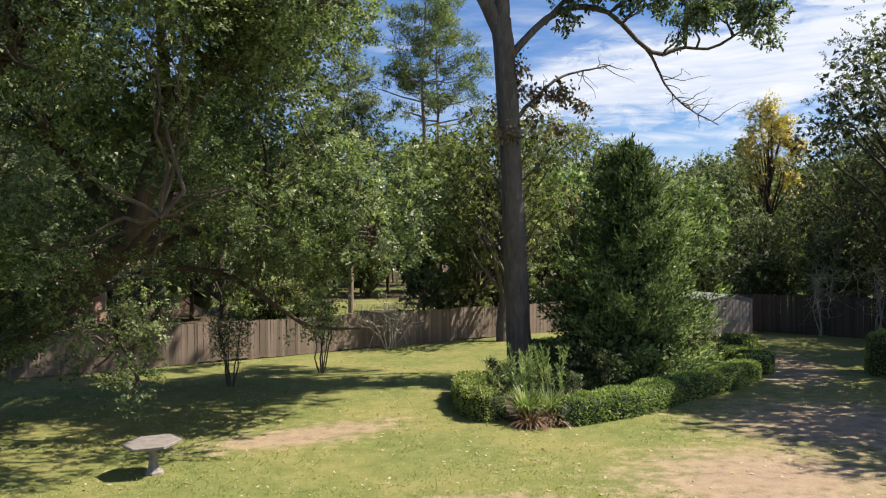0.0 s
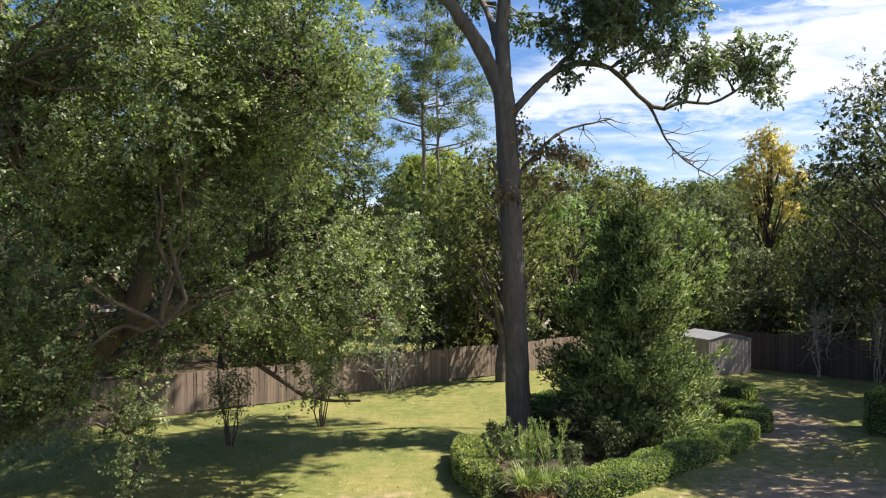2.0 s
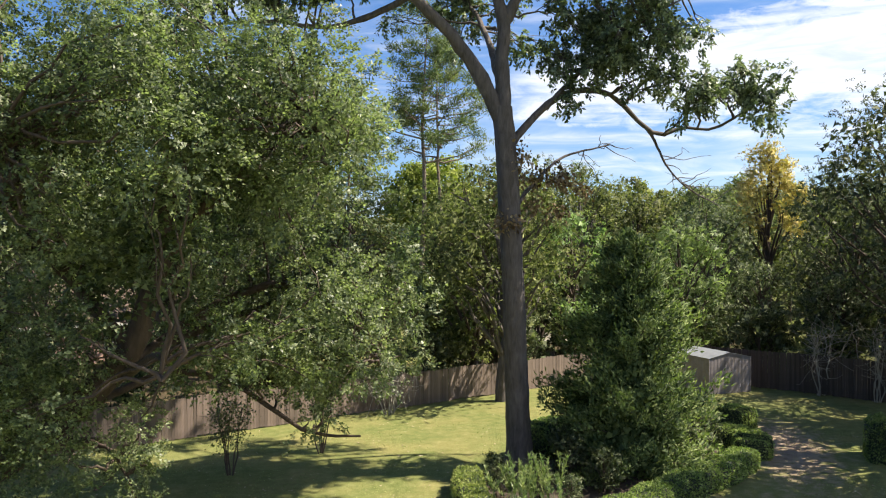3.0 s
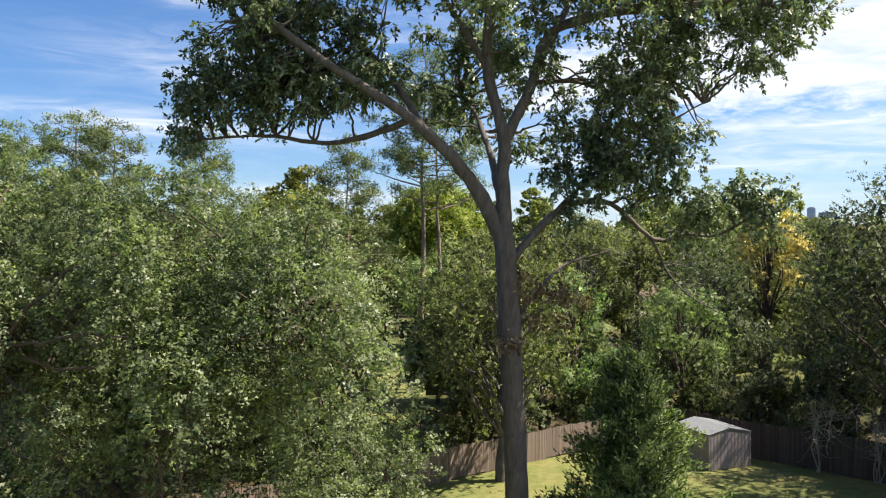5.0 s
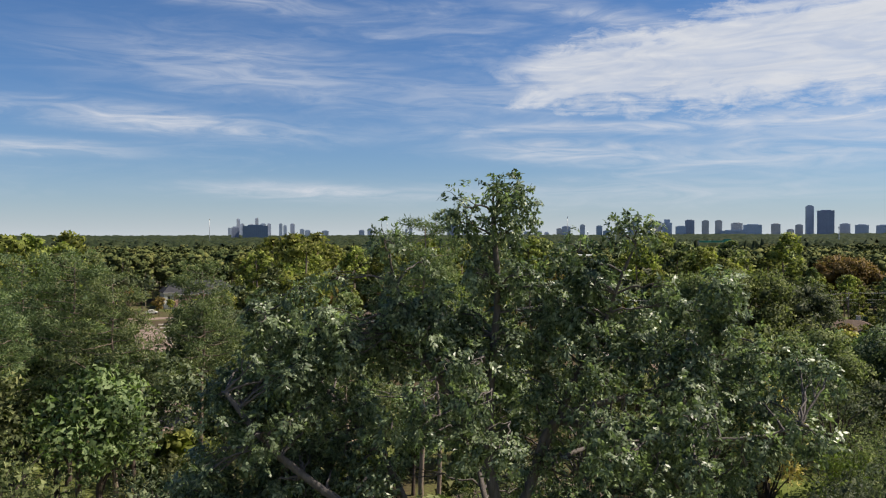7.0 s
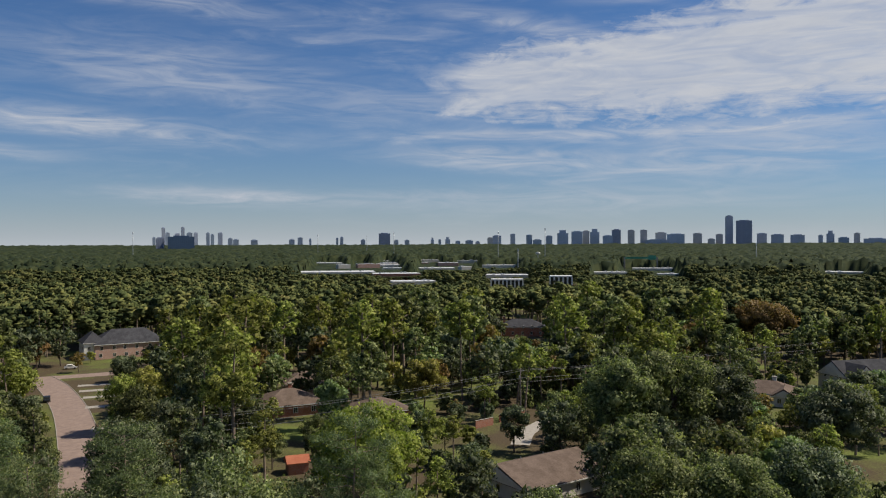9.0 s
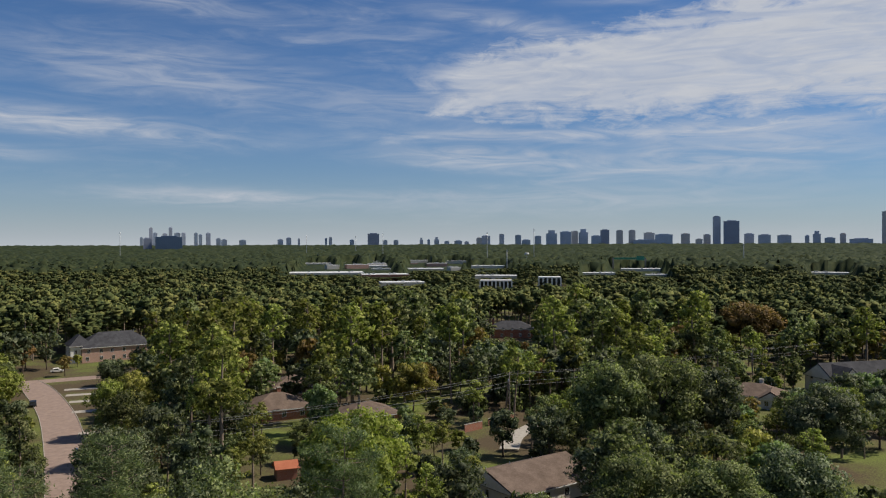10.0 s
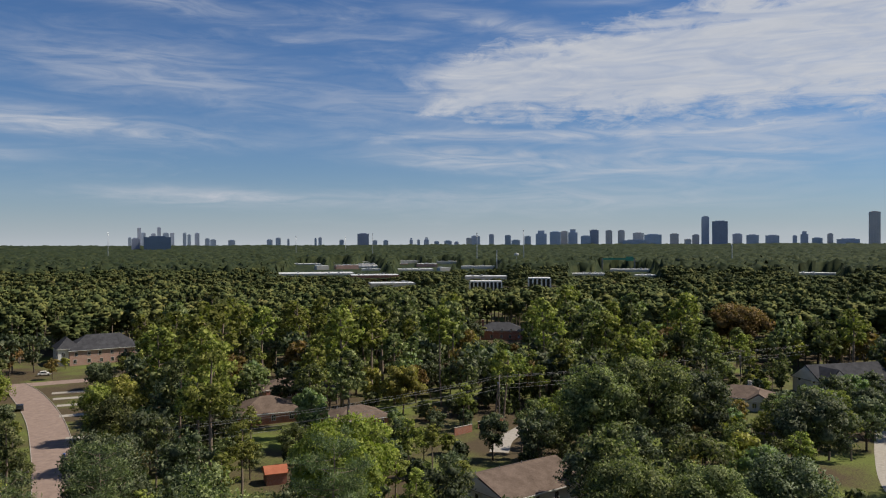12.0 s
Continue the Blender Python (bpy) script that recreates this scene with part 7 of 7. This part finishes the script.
rng_far = random.Random(5)
for k in range(14):
    a, d = radians(rng_far.uniform(-2.5, 8.5)), rng_far.uniform(1250, 1950)
    flat_building((d * math.sin(a), d * math.cos(a)), rng_far.uniform(-15, 15), rng_far.uniform(16, 44), rng_far.uniform(14, 26), rng_far.uniform(7, 13),
                  rng_far.choice((STUCCO, STUCCO, BRICK_PINK)), "small pale flat-roofed building among far trees")


def office(at, turn, w, d, h, label):
    """An office block with upright white piers between dark windows."""
    t = thing("office_building", label, "building", "commercial buildings", (*at, 0), turn)
    part("core", boxed(-w / 2 + 0.5, -d / 2 + 0.5, 0, w / 2 - 0.5, d / 2 - 0.5, h - 0.6), GLASS, t)
    part("roof", boxed(-w / 2, -d / 2, h - 0.6, w / 2, d / 2, h + 0.5), TRIM_PAINT, t)
    n = int(w / 3.4)
    for k in range(n + 1):
        x = -w / 2 + k * w / n
        part("pier", boxed(x - 0.65, -d / 2, 0, x + 0.65, -d / 2 + 0.6, h - 0.6), TRIM_PAINT, t)
    for k in range(int(d / 3.4) + 1):
        y = -d / 2 + k * d / int(d / 3.4)
        part("pier", boxed(-w / 2, y - 0.65, 0, -w / 2 + 0.6, y + 0.65, h - 0.6), TRIM_PAINT, t)
    FOOT.append((*at, max(w, d) * 0.6))
    KEEP.append((*at, h * 0.72, w * 0.45))


office((175, 705), -12, 20, 16, 17, "white-piered office block among trees")
office((130, 735), -10, 30, 16, 13, "white-piered office block among trees")


def mast(at, h, label, top=False):
    t = thing("radio_mast", label, "mast", "masts", (*at, 0))
    part("shaft", mesh_of("shaft", *tube([(0, 0, 0), (0, 0, h * 0.5), (0, 0, h), (0, 0, h + 0.1)], [0.9, 0.7, 0.45, 0.05], 6), GALVANISED, True), parent=t)
    part("antenna", boxed(-0.8, -0.8, h - 4, 0.8, 0.8, h - 1), TRIM_PAINT, t)
    if top:
        part("tank", mesh_of("tank", *tube([(0, 0, h - 5), (0, 0, h - 4.6), (0, 0, h - 1), (0, 0, h - 0.6)], [0.4, 4, 4, 0.4], 12), ROOF_WHITE, True), parent=t)


for x, y, h, top in ((245, 1480, 72, False), (330, 1450, 78, False), (640, 1240, 48, False), (230, 1200, 40, False), (290, 1330, 34, True), (-140, 2100, 75, False), (60, 2000, 80, False), (-10, 2200, 74, False), (-560, 1900, 80, False)):
    mast((x, y), h, "thin steel mast above the trees", top)

g = thing("sign_gantry", "green highway sign bridge on two posts", "sign gantry", "", (442, 1240, 0), -20)
for x in (-26, 26):
    part("post", boxed(x - 1.2, -1, 0, x + 1.2, 1, 25), CONCRETE, g)
part("beam", boxed(-27, -0.8, 22.5, 27, 0.8, 25.5), SIGN_GREEN, g)
part("sign_panel", boxed(12, -1.2, 21, 24, -0.8, 28), SIGN_GREEN, g)
KEEP.append((442, 1240, 14, 28))


def crown_shape(rng, kind, n_clumps, n_cards, size):
    """A far tree's crown, 20 m high and 12 m wide: domed clumps and loose sprays over them."""
    if kind == "pine":
        cl = np.array(pine_clumps(rng, 20, 5.0, 10, n_clumps))
    else:
        cl = np.array(round_clumps(rng, 20, 6.0, 8, n_clumps))
    dv = [(0, 0, 1.0)] + [(math.cos(e) * math.cos(t), math.cos(e) * math.sin(t), math.sin(e)) for e in (0.55, -0.35) for t in (2 * math.pi * (k + e) / 5 for k in range(5))]
    df = [(0, 1 + k, 1 + (k + 1) % 5) for k in range(5)]
    for k in range(5):
        df += [(1 + k, 6 + k, 1 + (k + 1) % 5), (1 + (k + 1) % 5, 6 + k, 6 + (k + 1) % 5)]
    dv, df, n = np.array(dv), np.array(df), len(cl)
    flat = 0.7 if kind == "pine" else 0.95
    p = cl[:, None, :3] + dv[None] * (0.88 * cl[:, 3])[:, None, None] * (1 + 0.2 * rng.standard_normal((n, 11, 1))) * np.array([1, 1, flat])
    dome = np.concatenate([p, np.repeat(unit(dv + np.array([0, 0, 0.25]))[None], n, 0)], 2).reshape(-1, 6)
    v, f = cards(rng, cl, n_cards, size, rag=0.4, flat=flat)
    return joined([(v, f), (dome, (df[None] + (np.arange(n) * 11)[:, None, None]).reshape(-1, 3))])


def far_woods():
    """Woods too far off and too many to count: whole crowns of a few shapes, turned and scaled, over their trunks."""
    rng = np.random.default_rng(31)

    def ring(shapes, r0, r1, spacing, hi, wide, leaf, a0=-36, a1=40, trunks=False):
        n = int(math.radians(a1 - a0) / 2 * (r1 ** 2 - r0 ** 2) / spacing ** 2)
        d = np.sqrt(rng.uniform(r0 ** 2, r1 ** 2, n))
        a = np.radians(rng.uniform(a0, a1, n))
        x, y = d * np.sin(a), d * np.cos(a)
        h = rng.uniform(*hi, n) * rng.choice((0.75, 1.0), n, p=(0.35, 0.65))
        r = rng.uniform(*wide, n)
        ok = clear_of(x, y, r * 6, h)
        low = ~ok & clear_of(x, y, r * 4, h * 0.45)
        h = np.where(low, h * 0.45, h)
        r = np.where(low, r * 0.65, r)
        ok |= low
        x, y, h, r = (k[ok] for k in (x, y, h, r))
        z = far_rise(np.hypot(x, y))
        pick, turn = rng.integers(0, len(shapes), len(x)), rng.uniform(0, 6.283, len(x))
        vs, fs, count = [], [], 0
        for k, (v, f) in enumerate(shapes):
            i = np.nonzero(pick == k)[0]
            if not len(i):
                continue
            c, s = np.cos(turn[i])[:, None], np.sin(turn[i])[:, None]
            px, py = v[None, :, 0] * c - v[None, :, 1] * s, v[None, :, 0] * s + v[None, :, 1] * c
            nx, ny = v[None, :, 3] * c - v[None, :, 4] * s, v[None, :, 3] * s + v[None, :, 4] * c
            w = np.stack([px * r[i, None] + x[i, None], py * r[i, None] + y[i, None], v[None, :, 2] * (h[i] / 20)[:, None] + z[i, None],
                          nx, ny, np.repeat(v[None, :, 5], len(i), 0)], -1)
            vs.append(w.reshape(-1, 6))
            fs.append((f[None] + (count + np.arange(len(i)) * len(v))[:, None, None]).reshape(-1, 3))
            count += len(i) * len(v)
        tagged(part("woodland", mesh_of("woodland", np.concatenate(vs), np.concatenate(fs), leaf)), "continuous green canopy of pines and oaks", "woodland", kind="stuff")
        if trunks:
            wood = [tube([(px, py, 0), (px, py, ph * 0.4), (px, py, ph * 0.8)], [0.3, 0.26, 0.16], 4) for px, py, ph in zip(x, y, h)]
            tagged(part("trunks", mesh_of("trunks", *joined(wood), PINE_BARK, True)), "straight grey-brown trunks under the woodland canopy", "woodland", kind="stuff")
    rich = [crown_shape(rng, k, n, m, 0.85) for k, n, m in (("oak", 14, 210), ("pine", 12, 180), ("oak", 12, 200), ("pine", 11, 170), ("oak", 15, 220))]
    plain = [crown_shape(rng, k, n, m, 1.35) for k, n, m in (("oak", 6, 50), ("pine", 6, 44), ("oak", 5, 48))]
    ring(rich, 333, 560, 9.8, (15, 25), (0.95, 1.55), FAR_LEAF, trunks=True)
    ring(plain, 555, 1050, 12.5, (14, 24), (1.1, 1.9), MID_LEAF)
    # beyond a kilometre the crowns close into one rolling canopy
    az = np.radians(np.linspace(-38, 42, 430))
    rad = 985 * (4790 / 985) ** np.linspace(0, 1, 230)
    A, R = np.meshgrid(az, rad)
    x, y = R * np.sin(A) + rng.normal(0, 2.0, A.shape), R * np.cos(A) + rng.normal(0, 2.0, A.shape)
    rough = rng.standard_normal(A.shape)
    soft = (rough + np.roll(rough, 1, 0) + np.roll(rough, 1, 1) + np.roll(rough, (1, 1), (0, 1))) / 2
    top = 19.5 + 1.5 * rough + 1.6 * soft + 2.0 * np.sin(x * 0.006 + 2 * np.sin(y * 0.004))
    top[0] = 4.0
    top = np.where(clear_of(x.ravel(), y.ravel(), np.full(x.size, 6.0), np.full(x.size, 21.0)).reshape(x.shape), top, 5.5)
    i = np.arange(A.size).reshape(A.shape)
    q = np.stack([i[:-1, :-1], i[:-1, 1:], i[1:, 1:], i[1:, :-1]], -1).reshape(-1, 4)
    v = np.stack([x, y, top + far_rise(np.hypot(x, y))], -1).reshape(-1, 3)
    tagged(part("woodland", mesh_of("woodland", v, q, FAR_HAZED, True)), "canopy of distant woods with haze and dimming in its colour", "woodland", kind="stuff")


far_woods()


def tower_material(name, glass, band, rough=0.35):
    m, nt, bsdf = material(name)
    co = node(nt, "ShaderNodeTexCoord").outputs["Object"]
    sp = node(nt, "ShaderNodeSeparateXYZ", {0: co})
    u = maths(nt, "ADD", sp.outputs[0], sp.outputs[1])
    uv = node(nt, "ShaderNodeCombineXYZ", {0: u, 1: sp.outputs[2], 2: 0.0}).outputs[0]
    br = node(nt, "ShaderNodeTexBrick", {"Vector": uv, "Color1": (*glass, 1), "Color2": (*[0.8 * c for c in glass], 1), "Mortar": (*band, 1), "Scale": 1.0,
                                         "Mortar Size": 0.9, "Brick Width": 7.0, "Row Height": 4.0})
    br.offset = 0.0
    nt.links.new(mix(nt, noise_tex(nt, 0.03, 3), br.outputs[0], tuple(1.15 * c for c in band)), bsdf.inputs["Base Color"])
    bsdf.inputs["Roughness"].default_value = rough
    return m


# tower colours are lightened and blued, with the distance haze mixed in
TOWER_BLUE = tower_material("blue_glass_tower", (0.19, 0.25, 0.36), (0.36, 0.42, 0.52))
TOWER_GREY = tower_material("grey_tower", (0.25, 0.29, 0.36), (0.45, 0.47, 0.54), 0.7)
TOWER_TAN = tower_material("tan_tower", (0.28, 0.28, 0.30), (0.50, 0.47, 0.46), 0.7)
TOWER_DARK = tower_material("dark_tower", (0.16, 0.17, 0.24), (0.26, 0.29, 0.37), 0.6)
TOWER_HAZED = tower_material("hazy_tower", (0.20, 0.25, 0.32), (0.33, 0.38, 0.46), 0.6)
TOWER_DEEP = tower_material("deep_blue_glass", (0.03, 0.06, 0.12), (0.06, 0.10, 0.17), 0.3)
TURN = radians(6.6)


def skyscraper(px, top, width, mat, far=4800.0, shape="flat", base=434.0, focal=1374.0):
    """A tower seen far off: its bearing and its height and width as angles, at the given distance."""
    b = math.atan((px - 784) / focal) + TURN
    k = far / focal
    h, w = 47.7 + 0.93 * (base - top) * k, max(4, 0.95 * width * k)
    t = thing("skyscraper", {"flat": "tall office tower on the skyline", "round": "tall tower with rounded top on the skyline", "step": "stepped office tower on the skyline"}[shape],
              "skyscraper", "skyline towers", (far * math.sin(b), far * math.cos(b), 0), -math.degrees(b))
    d = w * 0.8
    if shape == "step":
        part("body", boxed(-w / 2, -d / 2, 0, w / 2, d / 2, h * 0.86), mat, t)
        part("upper_body", boxed(-w * 0.3, -d * 0.3, h * 0.86, w * 0.3, d * 0.3, h), mat, t)
    elif shape == "round":
        bm = boxed(-w / 2, -d / 2, 0, w / 2, d / 2, h * 0.94)
        part("body", bm, mat, t)
        bm = bmesh.new()
        pts = [(w / 2 * math.cos(a), h * 0.94 + h * 0.06 * math.sin(a)) for a in [math.pi * k / 8 for k in range(9)]]
        f = bm.faces.new([bm.verts.new((x, -d / 2, z)) for x, z in pts])
        e = bmesh.ops.extrude_face_region(bm, geom=[f])
        bmesh.ops.translate(bm, verts=[v for v in e["geom"] if isinstance(v, bmesh.types.BMVert)], vec=(0, d, 0))
        part("rounded_top", bm, mat, t)
    else:
        part("body", boxed(-w / 2, -d / 2, 0, w / 2, d / 2, h), mat, t)
        part("roof_plant", boxed(-w * 0.3, -d * 0.3, h, w * 0.3, d * 0.3, h + 4), mat, t)


UPTOWN = [(837, 421, 10, 2), (849, 417, 16, 1), (877, 413, 9, 1), (906, 415, 11, 4), (941, 418, 12, 4), (965, 407, 20, 0), (990, 410, 20, 0), (1006, 409, 12, 2),
          (1021, 405, 17, 0), (1044, 418, 18, 0), (1059, 407, 16, 3), (1085, 407, 12, 2), (1107, 407, 12, 2), (1137, 413, 19, 2), (1163, 416, 30, 0), (1201, 415, 15, 2),
          (1239, 417, 12, 2), (1313, 416, 16, 1), (1340, 418, 20, 1)]
UPTOWN_EAST = [(1375, 419, 22, 1), (1415, 420, 7, 1), (1432, 412, 12, 1), (1478, 417, 9, 2), (1510, 426, 34, 1), (1282, 393, 26, 3), (1557, 381, 17, 2), (1256, 383, 13, 1), (1225, 425, 12, 2), (1455, 424, 16, 4), (920, 425, 16, 4), (1130, 426, 40, 4)]
DOWNTOWN = [(238, 423, 5, 4), (246, 424, 6, 4), (255, 406, 6, 1), (262, 415, 8, 4), (280, 416, 8, 1), (290, 405, 6, 1), (302, 415, 10, 4), (313, 415, 7, 1), (335, 415, 6, 4),
            (343, 418, 6, 4), (357, 415, 8, 1), (375, 425, 8, 4), (385, 427, 10, 4), (418, 428, 12, 4), (485, 427, 10, 1), (500, 424, 9, 1), (518, 426, 4, 1), (566, 425, 4, 4), (574, 423, 6, 1)]
MIDTOWN = [(612, 428, 8, 4), (650, 416, 21, 3), (671, 429, 8, 4), (690, 429, 9, 4), (735, 420, 6, 1), (762, 419, 9, 1), (748, 424, 5, 4), (780, 427, 9, 4), (800, 426, 14, 4), (815, 428, 8, 1)]
PAINTS = [TOWER_BLUE, TOWER_GREY, TOWER_TAN, TOWER_DARK, TOWER_HAZED]
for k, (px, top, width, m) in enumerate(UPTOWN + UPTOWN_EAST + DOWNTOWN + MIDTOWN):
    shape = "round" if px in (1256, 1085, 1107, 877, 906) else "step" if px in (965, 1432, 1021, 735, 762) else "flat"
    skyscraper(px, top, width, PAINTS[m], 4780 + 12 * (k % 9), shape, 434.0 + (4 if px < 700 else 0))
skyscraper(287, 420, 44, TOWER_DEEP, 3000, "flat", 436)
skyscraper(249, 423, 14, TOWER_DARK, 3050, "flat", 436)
